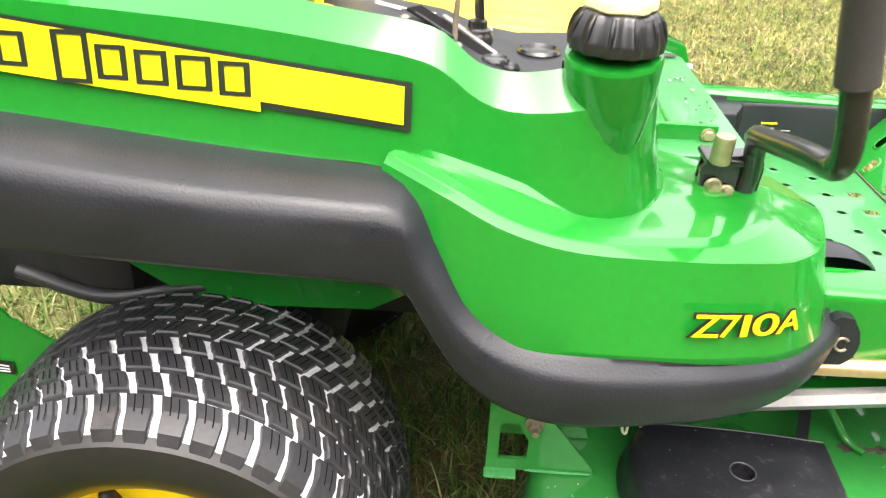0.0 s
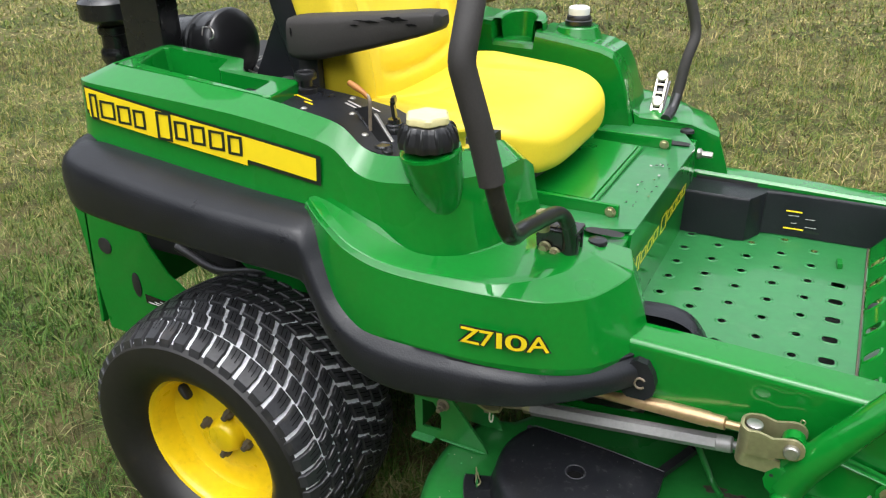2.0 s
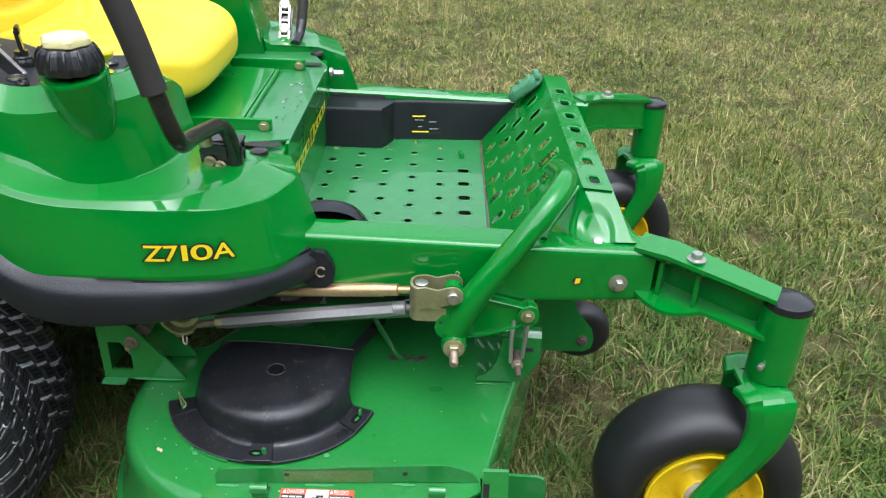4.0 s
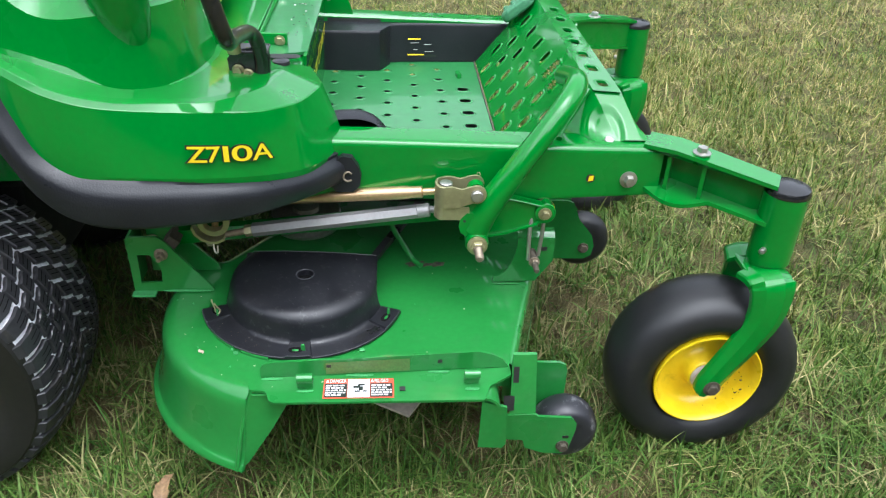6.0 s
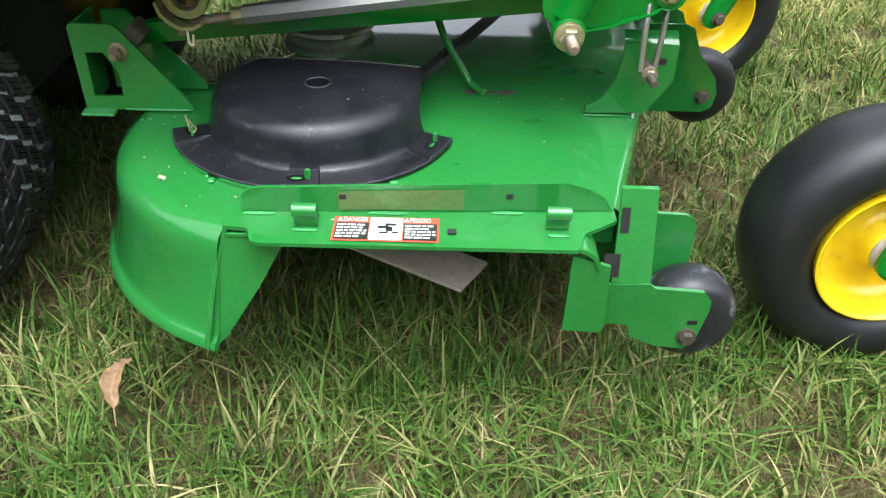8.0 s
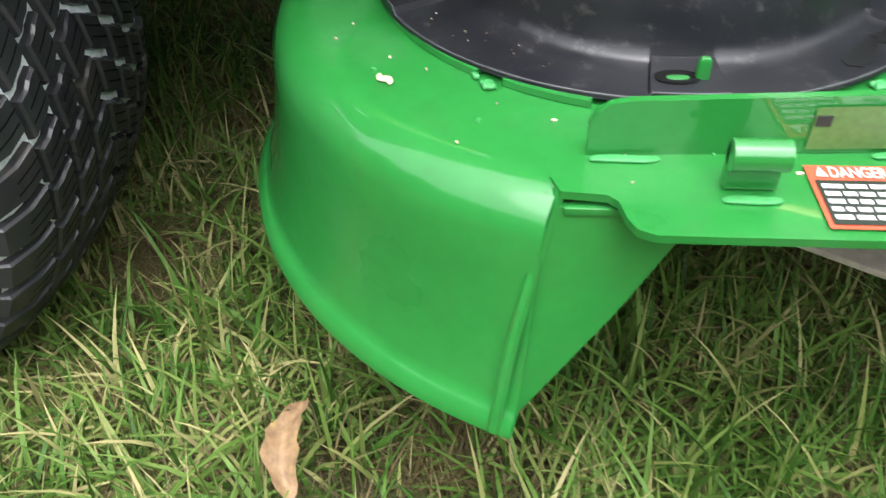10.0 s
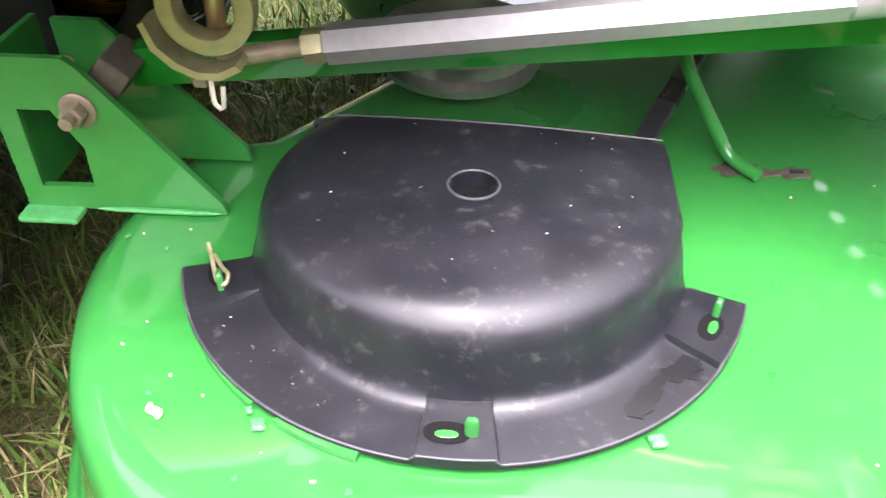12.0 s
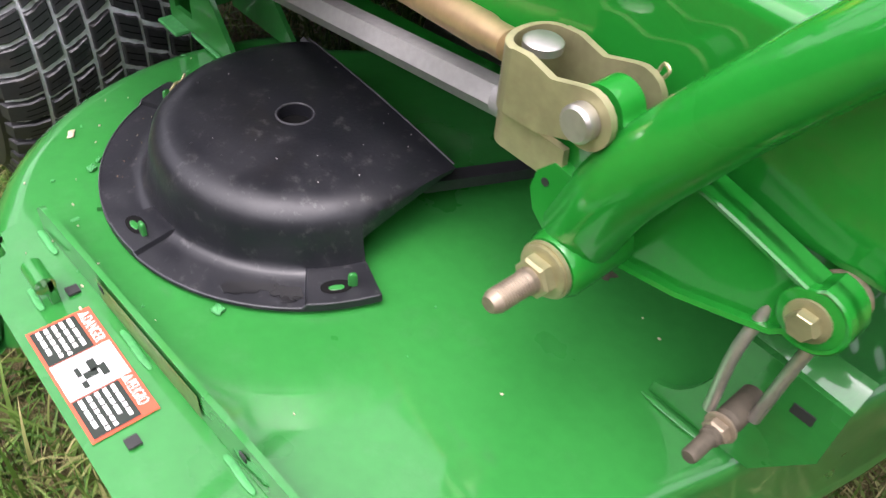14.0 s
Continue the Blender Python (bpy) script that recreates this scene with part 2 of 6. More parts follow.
def perforated(o, u, y0, y1, columns, thick=.002, lift=.0015):
    """A sheet from o along u, between y0 and y1. columns: (start, end along u as shares, [(middle y, cell length, half length along u, half width along y)]);
    each hole goes through the sheet and has a rounded raised rim."""
    b = bmesh.new()
    o, u = Vector(o), Vector(u)
    uh, vh = u.normalized(), Vector((0, 1, 0))
    w = uh.cross(vh).normalized()
    w = w if w.z > 0 else -w

    def at(t, y):
        return o + u * t + Vector((0, y - o.y, 0))
    N = 20
    for t0, t1, cells in columns:
        tm, y = .5 * (t0 + t1), y0
        for yc, long, hu, hv in sorted(cells):
            if yc - long / 2 > y + 1e-4:
                b.faces.new([b.verts.new(at(t, q)) for t, q in ((t0, y), (t1, y), (t1, yc - long / 2), (t0, yc - long / 2))])
            y = yc + long / 2
            c, span = at(tm, yc), u.length * (t1 - t0)
            rings = [[] for _ in range(5)]
            for k in range(N):
                a = 2 * math.pi * k / N + math.pi / 4
                ca, sa = math.cos(a), math.sin(a)
                m = max(abs(ca), abs(sa))
                rings[0].append(b.verts.new(c + uh * (span * .5 * ca / m) + vh * (long * .5 * sa / m)))
                p = (abs(ca) ** 4 + abs(sa) ** 4) ** -.25 if hu != hv else 1.0
                e = uh * (hu * ca * p) + vh * (hv * sa * p)
                d = e.normalized()
                rings[1].append(b.verts.new(c + e + d * .0065))
                rings[2].append(b.verts.new(c + e + d * .003 + w * lift))
                rings[3].append(b.verts.new(c + e + w * lift * .8))
                rings[4].append(b.verts.new(c + e - w * (thick - lift)))
            for r0, r1 in zip(rings, rings[1:]):
                for k in range(N):
                    q = (k + 1) % N
                    b.faces.new((r0[k], r0[q], r1[q], r1[k]))
        if y < y1 - 1e-4:
            b.faces.new([b.verts.new(at(t, q)) for t, q in ((t0, y), (t1, y), (t1, y1), (t0, y1))])
    bmesh.ops.remove_doubles(b, verts=b.verts, dist=1e-5)
    return b


def blob(c, s, e=0.5, n=20, rot=(0, 0, 0), shape=None, bm=None):
    """A rounded block (superquadric); shape moves a point given in units of -1 to 1."""
    b = bmesh.new()

    def f(w, m):
        return math.copysign(abs(w) ** m, w)
    rows = []
    for i in range(n + 1):
        a = -math.pi / 2 + math.pi * i / n
        row = []
        for j in range(2 * n):
            t = 2 * math.pi * j / (2 * n)
            p = Vector((f(math.cos(a), e) * f(math.cos(t), e), f(math.cos(a), e) * f(math.sin(t), e), f(math.sin(a), e)))
            if shape:
                p = shape(p)
            row.append(b.verts.new(pose(*c, *rot) @ Vector((p.x * s[0], p.y * s[1], p.z * s[2]))))
        rows.append(row)
    for r0, r1 in zip(rows, rows[1:]):
        for j in range(2 * n):
            k = (j + 1) % (2 * n)
            b.faces.new((r0[j], r0[k], r1[k], r1[j]))
    bmesh.ops.remove_doubles(b, verts=b.verts, dist=1e-5)
    return merge(bm, b)


def quad(p, bm=None):
    b = bmesh.new()
    b.faces.new([b.verts.new(q) for q in p])
    return merge(bm, b)


def words(text, size, squeeze=1.0, thick=0.0, bold=0.0):
    """Built-in font letters as a mesh in the xy plane, with its left end at 0."""
    cu = bpy.data.curves.new("letters", "FONT")
    cu.body, cu.size, cu.extrude, cu.offset = text, size, thick, bold
    ob = bpy.data.objects.new("letters", cu)
    scene.collection.objects.link(ob)
    dg = bpy.context.evaluated_depsgraph_get()
    me = bpy.data.meshes.new_from_object(ob.evaluated_get(dg))
    b = bmesh.new()
    b.from_mesh(me)
    for vert in b.verts:
        vert.co.x *= squeeze
    bpy.data.objects.remove(ob)
    bpy.data.curves.remove(cu)
    bpy.data.meshes.remove(me)
    return b


# ---- the lawn ----
def hump(x, y):
    far = max(0.0, y - 1.2)
    u = min(1.0, max(0.0, (.5 - x) / .5))
    return -.06 * u * u * (3 - 2 * u) - 0.03 * far + 0.012 * math.sin(1.7 * x + 0.4) * math.sin(1.3 * y + 1.0) * min(1.0, far * 0.6)


def turf_material(name, kind):
    """Lawn material: "soil", "straw", or "blades", which run from darker green round the mower to paler yellow-green
    farther out.
    """
    m = bpy.data.materials.new(name)
    m.use_nodes = True
    n, l = nodes_of(m)
    b = n["Principled BSDF"]
    geo = n.new("ShaderNodeNewGeometry")

    def noise(scale, detail):
        t = n.new("ShaderNodeTexNoise")
        t.inputs["Scale"].default_value, t.inputs["Detail"].default_value = scale, detail
        l.new(geo.outputs["Position"], t.inputs["Vector"])
        return t.outputs[0]

    def math_node(op, a, c, d=None):
        t = n.new("ShaderNodeMath")
        t.operation = op
        for k, v in enumerate((a, c, d)):
            if isinstance(v, (int, float)):
                t.inputs[k].default_value = v
            elif v is not None:
                l.new(v, t.inputs[k])
        return t.outputs[0]

    def ramp_of(value, stops, lo, hi):
        mr = n.new("ShaderNodeMapRange")
        mr.inputs["From Min"].default_value, mr.inputs["From Max"].default_value = lo, hi
        l.new(value, mr.inputs["Value"])
        ramp = n.new("ShaderNodeValToRGB")
        cr = ramp.color_ramp
        l.new(mr.outputs[0], ramp.inputs[0])
        for i, (p, c) in enumerate(stops):
            e = cr.elements[i] if i < 2 else cr.elements.new(1.0)
            e.position = (p - lo) / (hi - lo)
        for e, (p, c) in zip(sorted(cr.elements, key=lambda q: q.position), stops):
            e.color = (*c, 1)
        return ramp.outputs[0]

    tot = math_node("MULTIPLY_ADD", noise(1.1, 4), 0.75, noise(9, 5))
    one = geo.outputs["Random Per Island"]
    # Blade stops: darker green near the mower, paler and yellower away from it.
    near_stops = [(0.45, (0.015, 0.044, 0.006)), (0.8, (0.043, 0.107, 0.014)), (1.1, (0.082, 0.160, 0.025)), (1.32, (0.115, 0.185, 0.038)), (1.52, (0.165, 0.185, 0.055)), (1.68, (0.33, 0.30, 0.135))]
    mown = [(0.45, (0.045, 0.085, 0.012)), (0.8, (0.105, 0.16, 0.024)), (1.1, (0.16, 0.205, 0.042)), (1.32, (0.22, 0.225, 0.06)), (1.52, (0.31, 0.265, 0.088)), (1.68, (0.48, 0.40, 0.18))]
    straw = [(0.45, (0.022, 0.018, 0.008)), (0.8, (0.058, 0.043, 0.018)), (1.08, (0.10, 0.074, 0.031)), (1.3, (0.145, 0.112, 0.05)), (1.48, (0.07, 0.09, 0.02)), (1.66, (0.27, 0.225, 0.11))]
    soil = [(0.4, (0.022, 0.038, 0.010)), (0.7, (0.05, 0.062, 0.02)), (0.85, (0.088, 0.09, 0.032)), (1.05, (0.14, 0.118, 0.05))]
    if kind == "blades":
        near = ramp_of(math_node("MULTIPLY_ADD", one, 0.95, math_node("SUBTRACT", tot, 0.18)), near_stops, 0.4, 1.7)
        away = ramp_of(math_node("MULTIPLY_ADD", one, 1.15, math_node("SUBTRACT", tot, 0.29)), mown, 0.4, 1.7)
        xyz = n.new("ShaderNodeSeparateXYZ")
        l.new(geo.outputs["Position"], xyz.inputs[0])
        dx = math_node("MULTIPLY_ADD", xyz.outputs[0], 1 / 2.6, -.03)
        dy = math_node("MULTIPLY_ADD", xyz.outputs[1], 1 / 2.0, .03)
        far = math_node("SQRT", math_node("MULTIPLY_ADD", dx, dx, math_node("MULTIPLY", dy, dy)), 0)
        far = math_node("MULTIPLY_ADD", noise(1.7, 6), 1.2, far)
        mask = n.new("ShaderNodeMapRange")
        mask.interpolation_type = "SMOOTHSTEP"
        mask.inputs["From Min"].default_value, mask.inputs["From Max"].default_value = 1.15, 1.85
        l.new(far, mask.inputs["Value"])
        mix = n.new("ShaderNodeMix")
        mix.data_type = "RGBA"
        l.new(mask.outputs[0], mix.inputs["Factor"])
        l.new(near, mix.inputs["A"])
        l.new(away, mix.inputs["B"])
        colour = mix.outputs["Result"]
    elif kind == "straw":
        colour = ramp_of(math_node("MULTIPLY_ADD", one, 0.95, math_node("SUBTRACT", tot, 0.18)), straw, 0.4, 1.7)
    else:
        colour = ramp_of(tot, soil, 0.4, 1.1)
        bp = n.new("ShaderNodeBump")
        bp.inputs["Strength"].default_value, bp.inputs["Distance"].default_value = 0.8, 0.01
        l.new(noise(140, 6), bp.inputs["Height"])
        l.new(bp.outputs[0], b.inputs["Normal"])
    l.new(colour, b.inputs["Base Color"])
    b.inputs["Roughness"].default_value = 0.9 if kind == "soil" else 0.55
    b.inputs["Specular IOR Level"].default_value = 0.2
    return m


M_soil = turf_material("thatch_and_soil", "soil")
M_grass = turf_material("grass_blades", "blades")
M_straw = turf_material("dry_thatch_strands", "straw")

xs = np.r_[np.array([-400, -150, -60, -25]), np.arange(-12, 12.01, 0.4), np.array([25, 60, 150, 400])]
ys = np.r_[np.array([-400, -100, -30, -10]), np.arange(-5, 16.01, 0.4), np.array([30, 60, 150, 600])]
bm = bmesh.new()
grid = [[bm.verts.new((x, y, hump(x, min(y, 60)))) for y in ys] for x in xs]
for i in range(len(xs) - 1):
    for j in range(len(ys) - 1):
        bm.faces.new((grid[i][j], grid[i + 1][j], grid[i + 1][j + 1], grid[i][j + 1]))
tagged(link("ground", bm, M_soil), "flat lawn soil covered in dry brown thatch", "ground", kind="structure")

rng = np.random.default_rng(7)
WAVES = [(2 * math.pi / rng.uniform(.09, .6), rng.uniform(0, 2 * math.pi), rng.uniform(0, 2 * math.pi)) for _ in range(14)]


def patchiness(x, y):
    """Smooth field of about -1 to 1: where green tufts stand, and where dry thatch shows."""
    s = 0
    for k, a, ph in WAVES:
        s = s + np.sin(k * (x * math.cos(a) + y * math.sin(a)) + ph)
    return s / math.sqrt(len(WAVES)) * 1.1



def grass(name, x0, x1, y0, y1, density, height, width, label, segs=2, skip=None, lay=0.3, material=None):
    n = int((x1 - x0) * (y1 - y0) * density)
    x, y = rng.uniform(x0, x1, n), rng.uniform(y0, y1, n)
    # tufts: blades gather round random centres
    k = max(1, n // 14)
    cx, cy = rng.uniform(x0, x1, k), rng.uniform(y0, y1, k)
    pick = rng.integers(0, k, n)
    tuft = rng.random(n) < 0.5
    x = np.where(tuft, cx[pick] + rng.normal(0, 0.012, n), x)
    y = np.where(tuft, cy[pick] + rng.normal(0, 0.012, n), y)
    dry = material is M_straw
    p = patchiness(x, y) + 0.5 * rng.normal(0, 1, n)
    keep = (p < 0.25) if dry else (p > -0.9)
    x, y = x[keep], y[keep]
    n = len(x)
    if skip:
        keep = ~np.logical_and.reduce([x > skip[0], x < skip[1], y > skip[2], y < skip[3]])
        x, y = x[keep], y[keep]
        n = len(x)
    z = np.array([hump(a, b) for a, b in zip(x, y)]) - 0.003
    h = height * np.clip(rng.lognormal(-0.12, 0.5, n), 0.25, 2.4)
    w = width * rng.uniform(0.6, 1.3, n)
    ang = rng.uniform(0, 2 * np.pi, n)
    lean = np.abs(rng.normal(0.55, 0.5, n))
    flat = rng.random(n) < lay
    lean = np.where(flat, rng.uniform(1.0, 1.5, n), np.clip(lean, 0, 1.3))
    fx, fy = np.cos(ang), np.sin(ang)
    tw = ang + np.pi / 2 + rng.normal(0, 0.5, n)
    sx, sy = np.cos(tw), np.sin(tw)
    rows = []
    for s in range(segs + 1):
        t = s / segs
        out = h * (np.sin(lean) * t * 0.55 + np.sin(lean) * t * t * 0.6)
        up = h * (t * np.cos(lean * (0.5 + 0.5 * t))) + 0.004
        px, py, pz = x + fx * out, y + fy * out, z + up
        ww = w * 0.5 * (1 - t ** 1.6)
        if s < segs:
            rows += [np.stack([px - sx * ww, py - sy * ww, pz], 1), np.stack([px + sx * ww, py + sy * ww, pz], 1)]
        else:
            rows.append(np.stack([px, py, pz], 1))
    c = len(rows)
    co = np.stack(rows, 1).reshape(-1, 3)
    base = (np.arange(n) * c)[:, None]
    faces = []
    tri = []
    for s in range(segs - 1):
        a = 2 * s
        tri += [[a, a + 1, a + 3], [a, a + 3, a + 2]]
    a = 2 * (segs - 1)
    tri.append([a, a + 1, a + 2])
    idx = (base[:, :, None] + np.array(tri)[None]).reshape(-1)
    me = bpy.data.meshes.new(name)
    me.vertices.add(len(co))
    me.vertices.foreach_set("co", co.ravel())
    nt = len(idx) // 3
    me.loops.add(len(idx))
    me.loops.foreach_set("vertex_index", idx)
    me.polygons.add(nt)
    me.polygons.foreach_set("loop_start", np.arange(nt) * 3)
    me.update(calc_edges=True)
    me.validate()
    me.materials.append(material or M_grass)
    return tagged(new(name, me), label, "grass", kind="stuff")


TURF = "short green lawn grass mixed with straw-coloured dry blades"
THATCH = "thin brown dry grass strands lying in the lawn"
MOWN = "mown lawn grass farther off, green and straw"
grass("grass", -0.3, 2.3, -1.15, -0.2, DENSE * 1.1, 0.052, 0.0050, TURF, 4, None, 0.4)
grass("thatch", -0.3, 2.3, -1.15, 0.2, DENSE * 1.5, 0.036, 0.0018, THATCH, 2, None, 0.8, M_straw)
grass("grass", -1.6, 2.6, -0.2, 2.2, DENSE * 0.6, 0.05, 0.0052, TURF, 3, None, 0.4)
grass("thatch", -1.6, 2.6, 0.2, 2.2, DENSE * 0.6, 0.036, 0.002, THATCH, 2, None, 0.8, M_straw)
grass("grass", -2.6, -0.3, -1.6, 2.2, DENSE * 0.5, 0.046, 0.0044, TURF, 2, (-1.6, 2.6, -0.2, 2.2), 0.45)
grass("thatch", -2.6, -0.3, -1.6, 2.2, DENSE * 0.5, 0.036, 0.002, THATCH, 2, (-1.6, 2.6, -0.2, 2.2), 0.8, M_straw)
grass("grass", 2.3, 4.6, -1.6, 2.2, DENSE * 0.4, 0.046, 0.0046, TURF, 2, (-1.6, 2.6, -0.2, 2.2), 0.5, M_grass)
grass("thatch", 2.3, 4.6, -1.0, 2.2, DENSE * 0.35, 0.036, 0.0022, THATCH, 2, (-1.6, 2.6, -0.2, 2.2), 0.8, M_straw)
grass("grass", -5.5, 5.5, 2.2, 6.0, DENSE * 0.26, 0.046, 0.0065, MOWN, 1, None, 0.65, M_grass)
grass("grass", -5.5, -2.6, -1.6, 2.2, DENSE * 0.26, 0.046, 0.0065, MOWN, 1, None, 0.65, M_grass)
grass("thatch", -5.5, 5.5, 2.2, 6.0, DENSE * 0.2, 0.042, 0.0055, THATCH, 1, None, 0.8, M_straw)
grass("thatch", -17.0, 9.0, 6.0, 15.0, DENSE * 0.045, 0.048, 0.014, THATCH, 1, None, 0.8, M_straw)
grass("grass", -17.0, 9.0, 6.0, 15.0, DENSE * 0.06, 0.05, 0.015, MOWN, 1, None, 0.7, M_grass)
grass("grass", -17.0, -5.5, -1.6, 6.0, DENSE * 0.06, 0.05, 0.014, MOWN, 1, None, 0.7, M_grass)
grass("grass", -5.5, 5.5, -3.2, -1.15, DENSE * 0.2, 0.046, 0.0065, MOWN, 1, (-2.6, -0.3, -1.6, 2.2), 0.65, M_grass)
grass("grass", -7.0, 8.0, -7.5, -3.2, DENSE * 0.06, 0.05, 0.013, MOWN, 1, None, 0.7, M_grass)
grass("grass", 4.6, 9.0, -3.2, 1.0, DENSE * 0.08, 0.05, 0.012, MOWN, 1, None, 0.7, M_grass)
grass("grass", -17.0, -7.0, -7.5, -1.6, DENSE * 0.04, 0.05, 0.015, MOWN, 1, None, 0.7, M_grass)
grass("grass", 4.6, 5.5, 1.0, 2.2, DENSE * 0.08, 0.05, 0.012, MOWN, 1, None, 0.7, M_grass)
grass("grass", 5.5, 9.0, 1.0, 6.0, DENSE * 0.06, 0.05, 0.014, MOWN, 1, None, 0.7, M_grass)

# unseen trees added all round to block low sky: trunks with loose leaf crowns
def sky_block_trees():
    v, f = [], []
    k = 0
    for a in np.arange(0, 2 * math.pi, 0.1):
        # Closer and scaled on the -y side to set side light and reflections.
        r = rng.uniform(13, 19) if math.sin(a) < -.2 else rng.uniform(26, 36)
        cx, cy, h = 0.6 + r * math.cos(a), 1 + r * math.sin(a), rng.uniform(8, 13) * (.7 if math.sin(a) < -.2 else 1)
        z0 = -0.9
        for q in range(6):
            t0, t1 = 2 * math.pi * q / 6, 2 * math.pi * (q + 1) / 6
            v += [(cx + .25 * math.cos(t0), cy + .25 * math.sin(t0), z0), (cx + .25 * math.cos(t1), cy + .25 * math.sin(t1), z0), (cx + .1 * math.cos(t1), cy + .1 * math.sin(t1), h * .7), (cx + .1 * math.cos(t0), cy + .1 * math.sin(t0), h * .7)]
            f.append((k, k + 1, k + 2, k + 3))
            k += 4
        for q in range(520):
            u = rng.normal(0, 1, 3)
            u /= np.linalg.norm(u)
            w = rng.uniform(.35, 1) ** .5
            px, py, pz = cx + u[0] * 2.1 * w, cy + u[1] * 2.1 * w, z0 + h * .5 + u[2] * h * .5 * w
            e, g = rng.normal(0, .28, 3), rng.normal(0, .28, 3)
            P = np.array((px, py, max(pz, -.7)))
            v += [tuple(P - e), tuple(P + g), tuple(P + e), tuple(P - g)]
            f.append((k, k + 1, k + 2, k + 3))
            k += 4
    me = bpy.data.meshes.new("sky_block_trees")
    me.from_pydata(v, [], f)
    me.materials.append(mat("far_foliage", (0.05, 0.085, 0.025), 0.7, vary=0.5, grain=2, stain_scale=.4))
    return tagged(new("sky_block_trees", me), "unseen belt of leafy green trees added to block low sky light", "trees", kind="stuff")


sky_block_trees()

# ---- the mower ----
mower = tagged(new("lawn_mower"), "green and yellow zero-turn riding lawn mower standing on grass", "lawn mower")
mower.empty_display_size = 0.1
YC = 0.03          # the mower's middle plane


def flip(s, y):
    """y on the near side (s = 1), or mirrored to the far side (s = -1)."""
    return y if s > 0 else 2 * YC - y


def normals(P):
    t = np.gradient(P[:, :2], axis=0)
    t /= np.linalg.norm(t, axis=1)[:, None]
    return np.stack([t[:, 1], -t[:, 0]], 1)


# plan of the upper panel: x, y, foot z, crest z, inner x, inner y, inner z
UPPER = [
    (-.345, -.25, .86, .985, -.316, -.25, 1.018), (-.342, -.35, .86, .99, -.31, -.33, 1.02), (-.335, -.43, .86, .994, -.295, -.395, 1.021),
    (-.313, -.482, .865, .997, -.275, -.424, 1.022), (-.15, -.492, .86, .992, -.15, -.428, 1.016),
    (.06, -.492, .855, .981, .06, -.434, 1.005), (.2, -.493, .855, .966, .2, -.452, .994),
    (.282, -.496, .845, .952, .284, -.466, .984), (.335, -.506, .835, .920, .33, -.467, .951),
    (.38, -.511, .822, .912, .375, -.468, .944), (.444, -.513, .81, .920, .425, -.468, .953), (.49, -.487, .798, .923, .462, -.44, .955),
    (.525, -.43, .788, .918, .49, -.40, .947), (.543, -.365, .776, .914, .50, -.34, .94),
    (.547, -.295, .766, .905, .503, -.29, .934), (.545, -.24, .76, .875, .51, -.245, .905)]
# plan of the flared nose: x, y, foot z, ledge z, inner x, inner y, inner z, lean of the face
NOSE = [
    (.235, -.522, .835, .858, .225, -.495, .864, .004), (.30, -.572, .76, .845, .295, -.51, .854, .008),
    (.37, -.60, .692, .822, .37, -.522, .836, .010), (.45, -.606, .686, .804, .45, -.52, .808, .016),
    (.57, -.591, .676, .793, .515, -.475, .796, .022), (.635, -.575, .671, .790, .538, -.435, .794, .022), (.69, -.551, .664, .788, .552, -.39, .792, .020),
    (.742, -.51, .654, .785, .558, -.35, .790, .024), (.772, -.468, .648, .782, .560, -.33, .788, .028), (.812, -.375, .636, .778, .560, -.28, .784, .04),
    (.806, -.32, .634, .776, .560, -.255, .783, .04), (.778, -.25, .632, .774, .560, -.235, .782, .035)]
# the black fender strip: x, y, top z, foot z, how far its top reaches in
STRIP = [
    (-.365, -.36, .885, .775, .05), (-.365, -.46, .885, .77, .05), (-.345, -.54, .88, .765, .05), (-.29, -.585, .88, .76, .07),
    (-.15, -.6, .868, .755, .085), (.05, -.605, .85, .75, .085), (.19, -.598, .84, .742, .08), (.25, -.593, .835, .735, .075), (.268, -.592, .825, .728, .07),
    (.286, -.597, .785, .70, .055), (.325, -.612, .725, .648, .05), (.38, -.624, .692, .61, .045), (.46, -.628, .678, .594, .04),
    (.57, -.611, .670, .594, .035), (.64, -.593, .664, .596, .035), (.70, -.563, .656, .598, .035), (.765, -.50, .645, .594, .035), (.83, -.405, .638, .586, .03),
    (.852, -.32, .634, .588, .03)]
UP, NO, ST = spline(UPPER, 76), spline(NOSE, 46), spline(STRIP, 110)


